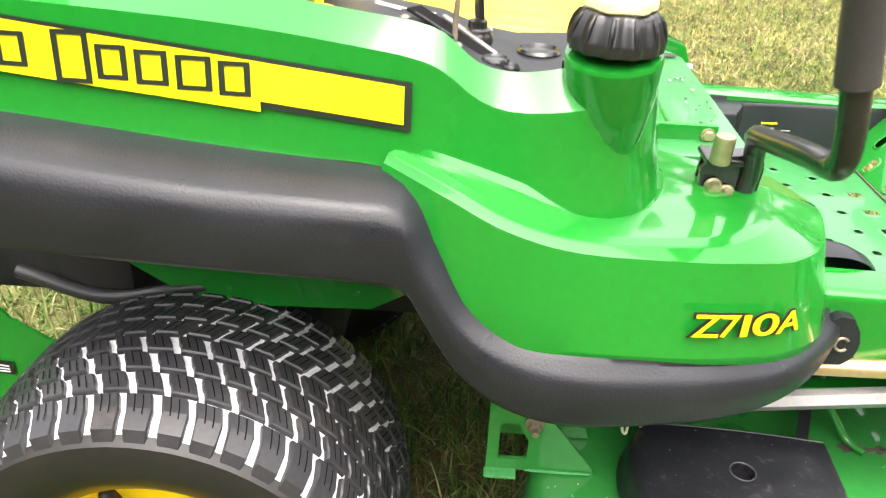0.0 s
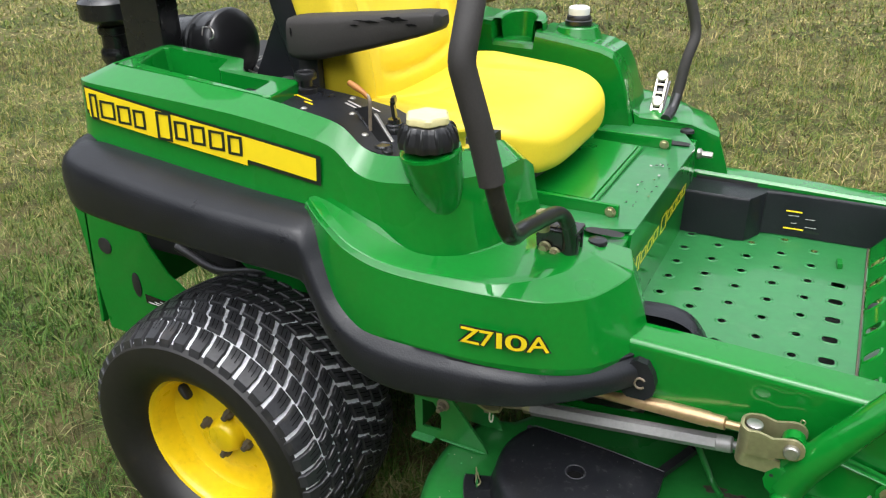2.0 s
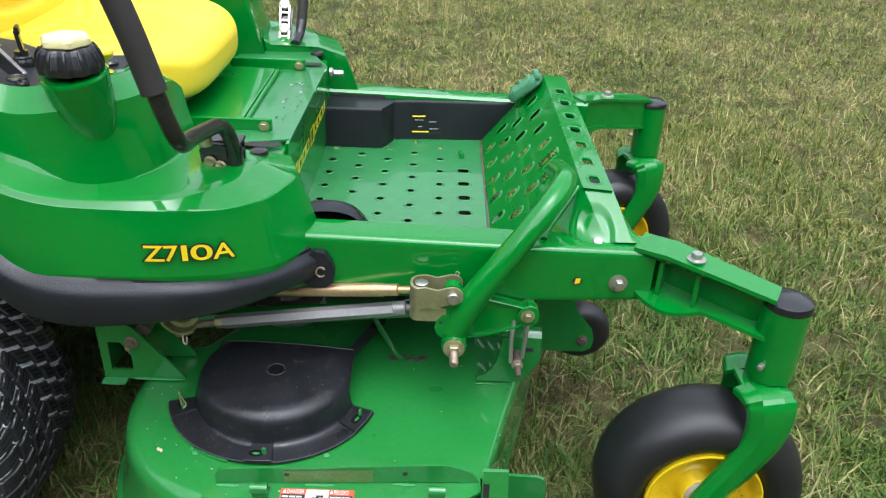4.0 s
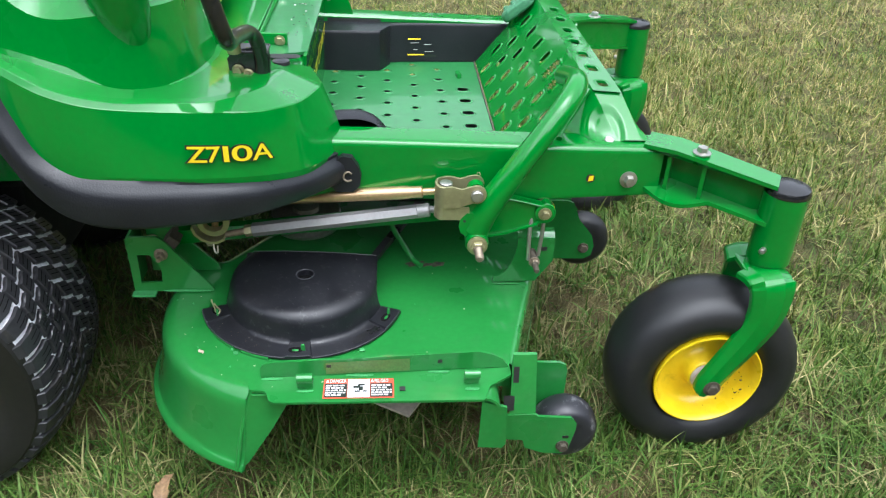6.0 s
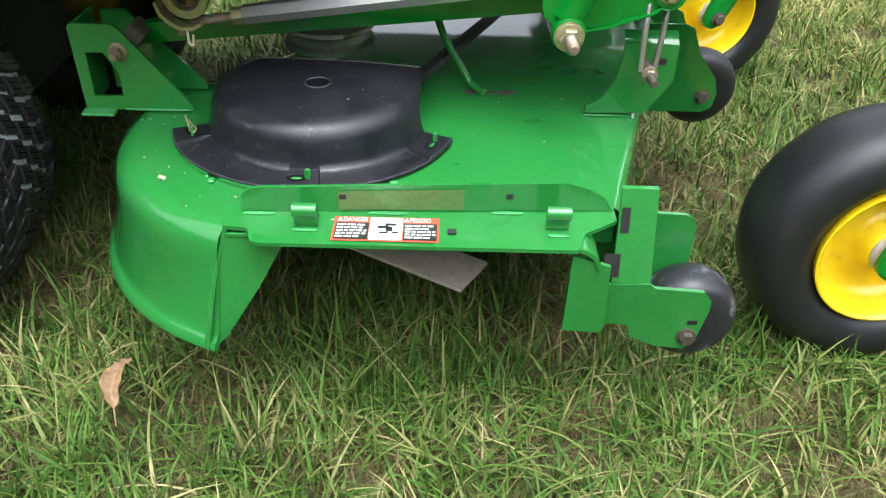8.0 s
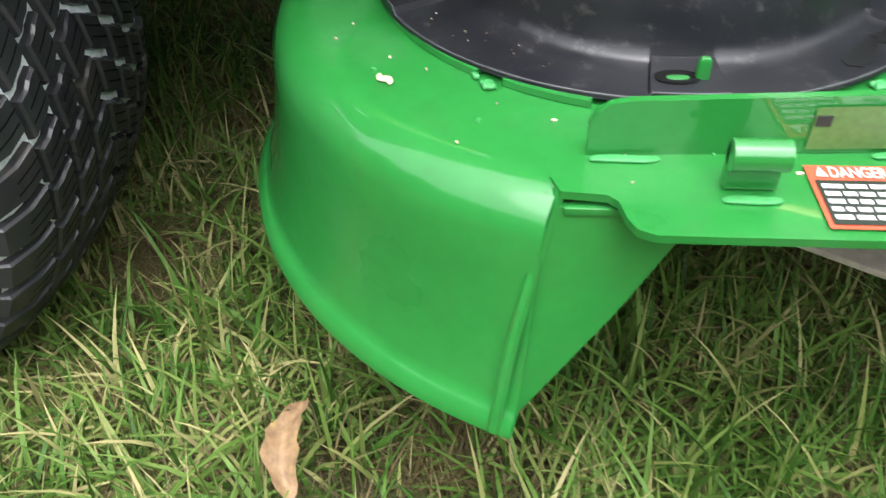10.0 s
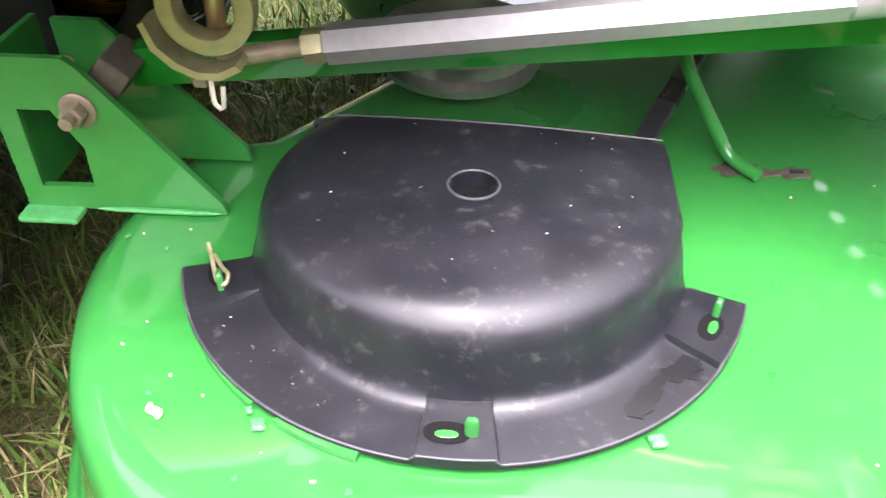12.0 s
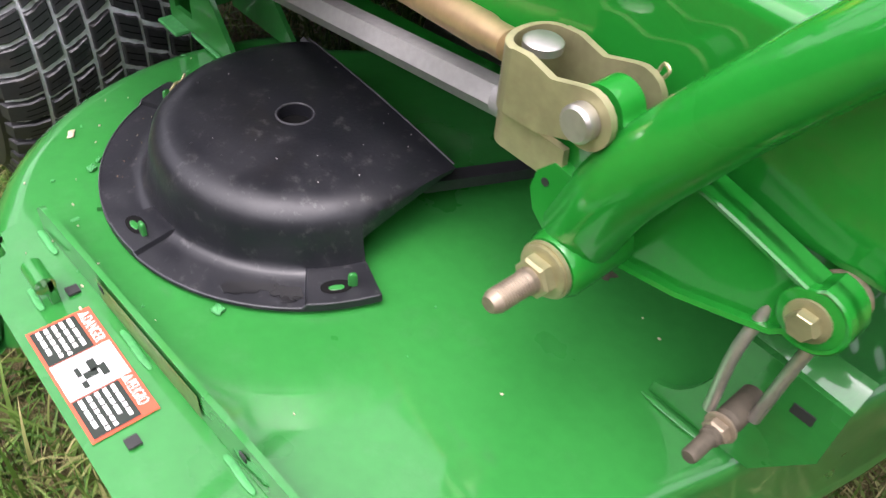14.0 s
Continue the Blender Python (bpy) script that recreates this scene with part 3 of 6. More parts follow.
def fender(s):
    pod = empty("side_pod", mower, "glossy green side pod with a flared nose" if s > 0 else "green side pod with a cup holder")
    b = bmesh.new()
    if s < 0:
        ribs = []
        for x, zt, g in ((-.32, .99, 0), (-.28, 1.0, 0), (.05, 1.022, 0), (.185, 1.004, 0), (.19, .955, 0), (.30, .952, 0), (.305, .985, 0), (.40, .972, 0), (.475, .96, 0), (.507, .947, .003), (.527, .91, .008), (.545, .85, .014), (.562, .77, .02)):
            ribs.append([(x, .378 + g, .74), (x, .368 + g, zt - .014), (x, .373 + g, zt - .004), (x, .384 + g, zt), (x, .50, zt - .002), (x, .525, zt - .014), (x, .548, min(.86, zt - .02)), (x, .55, .74)])
        loft(ribs, b, caps=True)
        # cup pocket, open towards the seat
        ribs = []
        for a in np.linspace(-.25, math.pi + .25, 22):
            u, v, up = math.cos(a), math.sin(a), 1.005 + .014 * max(0.0, math.sin(a)) ** .7
            ribs.append([(.247 + u * .040, .405 + v * .040, .948), (.247 + u * .046, .405 + v * .046, up - .004), (.247 + u * .049, .405 + v * .049, up), (.247 + u * .068, .405 + v * .068, up), (.247 + u * .073, .405 + v * .073, up - .005), (.247 + u * .076, .405 + v * .076, .94)])
        loft(ribs, b)
    n = normals(UP)
    ribs = []
    for (x, y, zb, zc, xi, yi, zi), (a, c) in zip(UP, n):
        rib = []
        flare = .014 * min(1.0, max(0.0, (x - .44) / .09))
        for off, z in ((.016 + flare, zb - .01), (.013 + flare * .8, zb + .01), (.006 + flare * .35, zb * .5 + zc * .5), (.001, zc)):
            rib.append((x + a * off, flip(s, y + c * off), z))
        e = Vector((x + a * .001, y + c * .001, zc))
        i = Vector((xi, yi, zi))
        for u in (0.5, 0.94, 1.0):
            q = e.lerp(i, u)
            rib.append((q.x, flip(s, q.y), q.z - (.004 if u == 1.0 else 0)))
        ribs.append(rib)
    if s > 0:
        loft(ribs, b)
    # cover over the front of the tower and behind the controls
    if s > 0:
        lip = [((.425, -.468, .949), (.42, -.44)), ((.462, -.44, .951), (.445, -.42)), ((.49, -.40, .943), (.472, -.39)), ((.50, -.34, .936), (.482, -.338)), ((.503, -.29, .930), (.485, -.29)), ((.51, -.245, .901), (.488, -.245))]
        loft([[(x, y, z), (u, v, z + .001), (u, v, z - .04)] for (x, y, z), (u, v) in lip], b)
    # column under the cap
    if s > 0:
        lathe((.478, -.458, .82), (.464, -.489, .995), [(0, .010), (.03, .026), (.06, .037), (.10, .0455), (.152, .0505), (.156, .049), (.157, .043)], 40, b)
    else:
        lathe((.39, .452, .955), (.39, .452, 1.0), [(0, .066), (.02, .057), (.034, .052), (.037, .049), (.037, .0)], 32, b)
    part("panel", b, M_green, pod, sharp=18)
    b = bmesh.new()
    n = normals(NO)
    ribs = []
    for (x, y, zb, zl, xi, yi, zi, lean), (a, c) in zip(NO, n):
        if s < 0 and y > -.352:
            continue
        if s < 0:
            yi = min(yi, -.352)
        rib = []
        fold = float(np.interp(x, (.3, .5, .62, .70, .78), (.005, .006, .014, .042, .066)))
        drop = float(np.interp(x, (.3, .5, .62, .70, .78), (.005, .006, .009, .015, .018)))
        for off, z in ((-.004, zb - .03), (.0, zb), (.0015 - lean * .42, zb * .6 + zl * .4), (.001 - lean, zl - drop - .002), (-lean - .001, zl - drop), (-fold * .98 - lean, zl + .0012), (-fold - .002 - lean, zl + .0022), (-fold - .016 - lean, zl + .0036)):
            rib.append((x + a * off, flip(s, y + c * off), z))
        e = Vector((x - a * (fold + .016 + lean), y - c * (fold + .016 + lean), zl + .0036))
        i = Vector((xi, yi, zi))
        for q in (e.lerp(i, .05), e.lerp(i, .5), e.lerp(i, .88), i + Vector((0, 0, .008))):
            rib.append((q.x, flip(s, q.y), q.z))
        ribs.append(rib)
    loft(ribs, b)
    if s < 0:
        end = [Vector(p) for p in ribs[-1]]
        prism(end + [Vector((.60, end[-1].y, .60)), Vector((.80, end[-1].y, .60))] if end[-1].x < .7 else end, (0, .004, 0), b)
    part("nose", b, M_green, pod, sharp=13)
    b = bmesh.new()
    n = normals(ST)
    ribs = []
    for (x, y, zt, zb, inn), (a, c) in zip(ST, n):
        h = zt - zb
        rib = []
        for off, z in ((-inn - .02, zt + .002), (-inn, zt + .008), (-inn * .6, zt + .003), (-.02, zt - h * .06), (-.009, zt - h * .14), (-.002, zt - h * .28), (.001, zt - h * .5),
                       (-.002, zb + h * .13), (-.006, zb + h * .04), (-.014, zb), (-.05, zb + .004), (-.055, zb + h * .4)):
            rib.append((x + a * off, flip(s, y + c * off), z))
        ribs.append(rib)
    loft(ribs, b, caps=True)
    part("fender_strip", b, M_black, pod, "black grained plastic fender strip", sharp=50)
    return pod


near_pod, far_pod = fender(1), fender(-1)

# storage bin sunk in the top of each pod
for s, pod in ((1, near_pod),):
    b = bmesh.new()
    i = [(-.241, -.401), (.02, -.425), (.064, -.429), (.069, -.422), (.058, -.366), (.05, -.36), (-.07, -.355), (-.08, -.348), (-.112, -.286), (-.12, -.28), (-.28, -.278), (-.288, -.284)]
    o = [(-.277, -.4245), (.02, -.4335), (.10, -.437), (.112, -.43), (.098, -.33), (.09, -.324), (-.03, -.332), (-.037, -.327), (-.09, -.262), (-.10, -.257), (-.30, -.252), (-.316, -.262)]
    zt = lambda x: float(np.interp(x, (-.3, .11), (1.0225, 1.002)))
    R = [[(x, flip(s, y), zt(x) - .05) for x, y in o], [(x, flip(s, y), zt(x) - .003) for x, y in o],
         [(x * .985 - .001, flip(s, y * .99 - .0034), zt(x)) for x, y in o],
         [(x * 1.01, flip(s, y), zt(x) + .001) for x, y in i],
         [(x, flip(s, y), zt(x) - .003) for x, y in i],
         [(-.1 + (x + .1) * .93, flip(s, -.35 + (y + .35) * .9), .935) for x, y in i]]
    loft(R, b, closed=True)
    b.faces.new([b.verts.new(p) for p in R[-1]])
    bmesh.ops.remove_doubles(b, verts=b.verts, dist=1e-5)
    part("storage_bin", b, M_green, pod, "moulded green open storage bin", sharp=28)

# decal on the panel: yellow bar with a dark edge and plain dark bars on it
def on_panel(x, z, off):
    U = UP[(UP[:, 1] < -.484) & (UP[:, 0] < .46)]
    zb, zc = np.interp(x, U[:, 0], U[:, 2]), np.interp(x, U[:, 0], U[:, 3])
    t = min(1.0, max(0.0, (zc - z) / (zc - zb)))
    return Vector((x, np.interp(x, U[:, 0], U[:, 1]) - .003 - .010 * t - off, z))


def panel_patch(x0, x1, lo, hi, off, n=14):
    b = bmesh.new()
    ribs = []
    for k in range(n + 1):
        x = x0 + (x1 - x0) * k / n
        u = (x + .29) / .552
        ribs.append([on_panel(x, np.interp(u, (0, 1), q), off) for q in (lo, ((lo[0] + hi[0]) / 2, (lo[1] + hi[1]) / 2), hi)])
    return loft(ribs, b)


part("decal_border", panel_patch(-.302, .264, (.937, .882), (.992, .934), .003), M_ink, near_pod, "dark decal border")
part("decal", panel_patch(-.298, .256, (.945, .889), (.988, .929), .0045), M_decal, near_pod, "yellow decal with plain dark lettering bars")
part("decal_drop", panel_patch(-.292, .106, (.932, .879), (.955, .90), .005), M_decal, near_pod, "yellow drop edge under the lettering")
for x0, x1, tall in ((-.286, -.262, 1.2), (-.256, -.214, .85), (-.208, -.172, .85), (-.166, -.134, .85), (-.106, -.068, 1.28), (-.062, -.030, .85), (-.022, .012, .85), (.020, .057, .85), (.064, .097, .85)):
    c0 = np.interp((x0 + .29) / .552, (0, 1), (.954, .912))
    hh = .0245 * tall * .86
    b = bmesh.new()
    for dx in (0, x1 - x0 - .0065):
        merge(b, panel_patch(x0 + dx, x0 + dx + .0065, (c0 - hh, c0 - hh), (c0 + hh, c0 + hh), .006, 1))
    for z0 in (c0 - hh, c0 + hh - .005):
        merge(b, panel_patch(x0 + .0065, x1 - .0065, (z0, z0), (z0 + .005, z0 + .005), .006, 1))
    part("lettering_bar", b, M_ink, near_pod, "plain dark lettering bar")


# model number on the nose, bent round it
def wrap_nose(b, x0, slant, z0, off):
    d = np.r_[0, np.cumsum(np.linalg.norm(np.diff(NO[:, :2], axis=0), axis=1))]
    s0 = np.interp(x0, NO[:, 0], d)
    nn = normals(NO)
    for vert in b.verts:
        s = s0 + vert.co.x
        q = [np.interp(s, d, NO[:, k]) for k in (0, 1)] + [np.interp(s, d, nn[:, k]) for k in (0, 1)]
        vert.co = Vector((q[0] + q[2] * (off + vert.co.z), q[1] + q[3] * (off + vert.co.z), z0 + vert.co.y + slant * vert.co.x))
    return b


def model_words(bold, lift):
    whole = bmesh.new()
    for ch, a, e in (("Z", 0, .215), ("7", .222, .375), ("1", .412, .47), ("0", .512, .745), ("A", .755, 1.0)):
        b = words(ch, .046, 1.0, .0003, bold * (.55 if ch == "1" else 1))
        plain = words(ch, .046)
        lo = [min(v.co[k] for v in plain.verts) for k in (0, 1)]
        hi = [max(v.co[k] for v in plain.verts) for k in (0, 1)]
        plain.free()
        for v in b.verts:
            v.co.x = (a + (v.co.x - lo[0]) / (hi[0] - lo[0]) * (e - a)) * .137
            v.co.y = (v.co.y - lo[1]) / (hi[1] - lo[1]) * .0275
        merge(whole, b)
    return wrap_nose(whole, .571, -.085, .708, lift)


part("model_number_edge", model_words(.0028, .0025), M_ink, near_pod, "dark edge of the model number", smooth=False)
part("model_number", model_words(.0004, .0044), M_decal, near_pod, "yellow model number Z710A", smooth=False)

part("strip_tip", prism([(.775, -.431, .59), (.79, -.431, .628), (.812, -.431, .642), (.829, -.431, .639), (.841, -.431, .62), (.846, -.431, .602), (.843, -.431, .58), (.83, -.431, .568), (.80, -.431, .567)], (0, .02, 0), bev=.005), M_black, near_pod)
# ring clip at the tip of the strip
b = sweep([(.821 + .0085 * math.cos(a), -.4345 + .0012 * math.sin(a), .602 + .009 * math.sin(a)) for a in np.linspace(.6, 5.6, 16)], .002, 8)
part("strip_clip", b, M_worn, near_pod, "small steel ring clip")


# fuel caps
def cap(s):
    c = empty("fuel_cap", mower, "ribbed black filler cap with a faded yellow top" if s > 0 else "black filler cap with a white top")
    if s < 0:
        x, y = .39, .452
        part("cap_ring", lathe((x, y, .9915), (x, y, 1.1), [(0, .030), (.002, .034), (.012, .034), (.014, .031), (.022, .030), (.026, .027), (.0265, .0)], 40), M_bpaint, c)
        part("cap_top", lathe((x, y, 1.016), (x, y, 1.1), [(0, .026), (.010, .027), (.018, .026), (.021, .022), (.0205, .0)], 40), M_white, c, "white top")
        return
    x, y = .465, -.489
    part("cap_ring", lathe((x, y, .977), (x, y, 1.1), [(0, .043), (.002, .0475), (.010, .0485), (.014, .0475), (.03, .042), (.037, .038), (.040, .034), (.041, .0)], 144, flute=lambda a: .02 - .085 * (.5 + .5 * math.cos(12 * a)) ** 1.2), M_bpaint, c)
    for k in range(12):
        a = 2 * math.pi * (k + .5) / 12
        part("grip_rib", sweep([(x + r * math.cos(a), y + r * math.sin(a), z) for r, z in ((.0478, .988), (.046, .998), (.043, 1.007), (.038, 1.014))], [.0025, .003, .003, .0022], 8), M_bpaint, c)
    part("cap_top", lathe((x, y, 1.017), (x, y, 1.1), [(0, .032), (.002, .034), (.010, .034), (.0135, .031), (.014, .016), (.012, .012), (.012, .0)], 72, flute=lambda a: .07 * math.cos(6 * a)), M_pale, c, "faded yellow knurled top")


cap(1)
cap(-1)

# control console on the near pod
cons = empty("control_console", mower, "black control console with levers and a key")


def cz(x):
    return float(np.interp(x, (.0, .2, .284, .33, .375, .43, .48), (.986, .974, .962, .945, .937, .938, .936)))


near, far = [(.0, -.43), (.2, -.446), (.284, -.460), (.33, -.462), (.375, -.462), (.43, -.455), (.478, -.40)], [(.0, -.27), (.2, -.285), (.284, -.285), (.33, -.285), (.375, -.28), (.43, -.27), (.485, -.25)]
b = loft([[(x, y, cz(x) - .03), (x, y, cz(x)), (u, v, cz(u)), (u, v + .004, cz(u) - .06)] for (x, y), (u, v) in zip(near, far)], caps=True)
part("console_panel", b, M_black, cons, sharp=50)


def stand(name, x, y, prof, m, label="", seg=20, lean=(0, 0)):
    return part(name, lathe((x, y, cz(x) - .002), (x + lean[0], y + lean[1], cz(x) + 1), prof, seg), m, cons, label)


stand("throttle_knob", .105, -.315, [(0, .021), (.010, .021), (.013, .012), (.026, .012), (.028, .021), (.036, .0215), (.042, .019), (.042, .014), (.038, .012), (.038, 0)], M_bpaint)
part("knob_bar", box((.105, -.315, cz(.105) + .038), (.03, .006, .008), (0, 0, 40), bev=.002), M_bpaint, cons)
stand("switch", .05, -.30, [(0, .02), (.008, .02), (.010, .017), (.014, .015), (.018, .010), (.018, 0)], M_dark)
stand("gauge", .348, -.435, [(0, .016), (.004, .016), (.007, .0135), (.005, .012), (.0045, 0)], M_bpaint, "small round black gauge", 28)
stand("gauge", .365, -.450, [(0, .010), (.004, .010), (.007, .008), (.005, .007), (.0045, 0)], M_bpaint, "small round black gauge", 24)
stand("hour_meter", .40, -.37, [(0, .026), (.004, .026), (.007, .023), (.004, .021), (.0035, 0)], M_bpaint, "round black gauge with a grey rim", 32)
stand("panel_button", .455, -.32, [(0, .013), (.006, .013), (.009, .010), (.009, 0)], M_bpaint, "small round black button", 20)
for px, py in ((.243, -.368), (.305, -.425), (.34, -.30), (.16, -.40), (.20, -.30)):
    stand("panel_screw", px, py, [(0, .0065), (.003, .0065), (.005, .004), (.005, 0)], M_bolt, "", 12)
# Black strip on the panel paints the slot's shaded inside.
part("lever_slot", box((.297, -.383, cz(.297) + .0015), (.118, .026, .003), (0, 17, -35), bev=.001), M_void, cons, "black strip painting the shade in the lever slot")
part("slot_guide", box((.318, -.383, cz(.318) + .006), (.085, .007, .006), (0, 20, -37), bev=.002), M_bolt, cons, "bright steel slot guide")
part("slot_guide", box((.278, -.388, cz(.278) + .003), (.06, .004, .003), (0, 17, -35), bev=.001), M_bpaint, cons)
part("choke_lever", sweep([(.302, -.402, cz(.302) - .005), (.302, -.401, .975), (.303, -.40, 1.008), (.296, -.398, 1.017)], .0033, 10, 12), M_worn, cons)
part("lever_handle", sweep([(.300, -.399, 1.012), (.288, -.398, 1.021), (.270, -.396, 1.029), (.259, -.395, 1.034)], [.0035, .0048, .0062, .005], 10, 12), M_orange, cons, "worn orange lever handle")
stand("ignition_switch", .327, -.362, [(0, .019), (.006, .019), (.009, .0165), (.014, .0155), (.016, .012), (.024, .011), (.024, 0)], M_bpaint, "", 28)
part("ignition_key", box((.327, -.362, cz(.327) + .040), (.007, .019, .034), (0, -6, 20), bev=.002), M_bpaint, cons)
part("key_bow", box((.328, -.362, cz(.327) + .056), (.008, .023, .014), (0, -6, 20), bev=.003), M_bpaint, cons)
stand("clutch_knob", .466, -.378, [(0, .016), (.008, .016), (.010, .009), (.026, .009), (.030, .016), (.040, .021), (.044, .020), (.046, .016), (.046, 0)], M_seat, "yellow blade switch knob", 28)
for px, py, w, turn in ((.125, -.352, .045, -14), (.098, -.348, .010, 0), (.225, -.327, .05, -22), (.22, -.337, .035, -22), (.262, -.322, .03, -20), (.15, -.372, .022, -10)):
    part("console_mark", box((px, py, cz(px) + .0012), (w, .0035, .001), (0, 5, turn)), M_decal if px < .2 else M_speck, cons, "small print bar", smooth=False)

# roll bar foot and engine air intake
rops = empty("roll_bar", mower, "black steel roll bar post")
for s in (1, -1):
    part("post", box((-.36, flip(s, -.24), 1.22), (.112, .06, .46), bev=.005), M_bpaint, rops)
    b = box((-.325, flip(s, -.24), 1.21), (.168, .072, .17), bev=.005)
    for vert in b.verts:
        if vert.co.z < 1.2:
            vert.co.z += .012 * (vert.co.x + .24) / -.17
    part("sleeve", b, M_bpaint, rops)
    part("sleeve_bolt", hexhead((-.385, flip(s, -.276), 1.165), (-.385, flip(s, -.286), 1.165), .011), M_bpaint, rops)
intake = empty("air_cleaner", mower, "black round air cleaner canister with wire clip")
ribs = [(0, .055), (.01, .064)]
for k in range(5):
    ribs += [(.02 + .013 * k, .064), (.024 + .013 * k, .068), (.029 + .013 * k, .068), (.032 + .013 * k, .064)]
ribs += [(.10, .066), (.15, .067), (.153, .071), (.16, .071), (.163, .067), (.17, .067), (.173, .072), (.18, .072), (.184, .069), (.22, .071), (.224, .078), (.236, .079), (.244, .074), (.256, .05), (.258, 0)]
part("canister", lathe((-.45, -.13, .985), (-.2, -.15, 1.013), ribs, 40), M_bpaint, intake)
part("wire_clip", sweep([(-.245, -.206, 1.055), (-.22, -.212, 1.058), (-.206, -.216, 1.05), (-.208, -.219, 1.038), (-.228, -.217, 1.034), (-.243, -.212, 1.04), (-.245, -.206, 1.055)], .0018, 6, 24), M_bolt, intake)
part("rain_cap", lathe((-.533, -.2, .988), (-.533, -.2, 1.3), [(0, .03), (.05, .028), (.06, .052), (.066, .064), (.07, .068), (.105, .068), (.112, .062), (.13, .035), (.143, .024), (.147, .018), (.148, 0)], 40), M_bpaint, intake)
part("intake_pipe", lathe((-.535, -.2, .8), (-.535, -.2, 1.02), [(0, .03), (.15, .03), (.16, .036), (.18, .036), (.19, .028), (.215, .028), (.22, .034), (.235, .034), (.24, .028), (.26, .028)], 24), M_bpaint, intake)

# engine between the pods
eng = empty("engine", mower, "dark engine with a round wire fan guard")
part("block", box((-.22, YC, .76), (.5, .44, .34), bev=.03), M_dark, eng)
part("fan_housing", lathe((-.12, -.02, .90), (-.12, -.02, 1), [(0, .16), (.03, .16), (.045, .14), (.046, 0)], 40), M_dark, eng)
for k in range(6):
    rr = .03 + .021 * k
    ring = [(-.12 + rr * math.cos(a), -.02 + rr * math.sin(a), .965 - k * .003) for a in np.linspace(0, 2 * math.pi, 33)]
    part("guard_ring", sweep(ring, .002, 6), M_bolt, eng)

# chassis
ch = empty("chassis", mower, "welded green steel chassis")
part("seat_box", box((.40, YC + .03, .64), (.66, .66, .23), bev=.006), M_green, ch)
# One dark box stands in for the shaded void inside the chassis.
part("core", box((.08, YC, .60), (1.2, .54, .26), bev=.01), M_dark, ch, "plain dark box painting the shaded void inside the chassis")
part("fender_support", prism([(-.16, -.335, .60), (-.05, -.335, .75), (.26, -.335, .74), (.30, -.335, .66), (.27, -.335, .58), (.2, -.335, .54), (-.05, -.335, .53)], (0, .01, 0)), M_green, ch)
# Unseen box added under the chassis to block light and darken there.
part("underbody_blocker", box((-.06, YC, .31), (.3, .38, .3), bev=.03), M_dark, ch)
b = bmesh.new()
out = [(-.62, .63), (-.47, .625), (-.41, .60), (-.375, .545), (-.335, .49), (-.28, .455), (-.18, .43), (-.18, .26), (-.585, .275)]
prism([(x, -.35, z) for x, z in out], (0, .005, 0), b)
part("rear_plate", b, M_green, ch, smooth=False)
part("rear_bumper", box((-.60, YC, .45), (.012, .76, .34), (0, 6, 0), bev=.003), M_green, ch)
# Dark discs on the solid plate paint its openings as shade.
for x, z, rx, rz in ((-.537, .526, .022, .022), (-.45, .436, .014, .034)):
    b = lathe((x, -.3505, z), (x, -.356, z), [(0, 1), (.002, 1), (.003, .6), (.0031, 0)], 24)
    for vert in b.verts:
        vert.co.x, vert.co.z = x + (vert.co.x - x) * rx, z + (vert.co.z - z) * rz
    part("plate_hole", b, M_dark, ch, "dark disc laid on the plate in place of an opening")
b = quad([(-.425, -.3535, .392), (-.345, -.3535, .387), (-.345, -.3535, .412), (-.425, -.3535, .417)])
part("rating_label", b, M_bpaint, ch, "small black rating label", smooth=False)
for k in range(3):
    part("label_bar", quad([(-.415 + k * .02, -.355, .395 + .005 * k), (-.352, -.355, .392 + .005 * k), (-.352, -.355, .395 + .005 * k), (-.415 + k * .02, -.355, .398 + .005 * k)]), M_white, ch, "pale print bar", smooth=False)
part("hose", sweep([(-.33, -.31, .55), (-.2, -.32, .52), (-.08, -.33, .55), (.02, -.31, .56)], .011, 10, 16), M_rubber, ch, "black hydraulic hose")
part("hydro_pump", box((-.22, -.27, .56), (.12, .06, .11), bev=.02), M_dark, ch, "dark drive housing")

# seat platform in front of the seat
plat = empty("seat_platform", mower, "green steel seat platform with hinge links")
part("platform_top", prism([(.50, -.235, .765), (.66, -.235, .768), (.735, -.20, .765), (.74, .30, .765), (.66, .46, .768), (.50, .46, .765)], (0, 0, -.006)), M_floor, plat)
b = prism([(.735, -.225, .764), (.735, .33, .764), (.725, .33, .55), (.725, -.225, .55)], (-.006, 0, 0))
part("bulkhead", b, M_green, plat)
part("seat_plate", box((.53, YC + .022, .775), (.19, .35, .006), (0, 1, 0), bev=.002), M_green, plat)
part("step", box((.629, YC + .022, .769), (.010, .35, .014), (0, 35, 0), bev=.003), M_green, plat)
for y in (-.162, .262):
    part("hinge_link", box((.60, y, .777), (.185, .012, .028), bev=.004), M_green, plat)
    part("link_bolt", hexhead((.677, y - .006, .776), (.677, y - .013, .776), .0085, flange=.011), M_zinc, plat)
for x, y in ((.694, -.30), (.70, .40)):
    part("platform_grommet", lathe((x, y, .774 if y < 0 else .766), (x, y, .8), [(0, .018), (.006, .016), (.009, .008), (.007, 0)], 18), M_bpaint, plat)
part("platform_bolt", hexhead((.74, .345, .735), (.775, .345, .735), .008, flange=.013), M_bolt, plat)
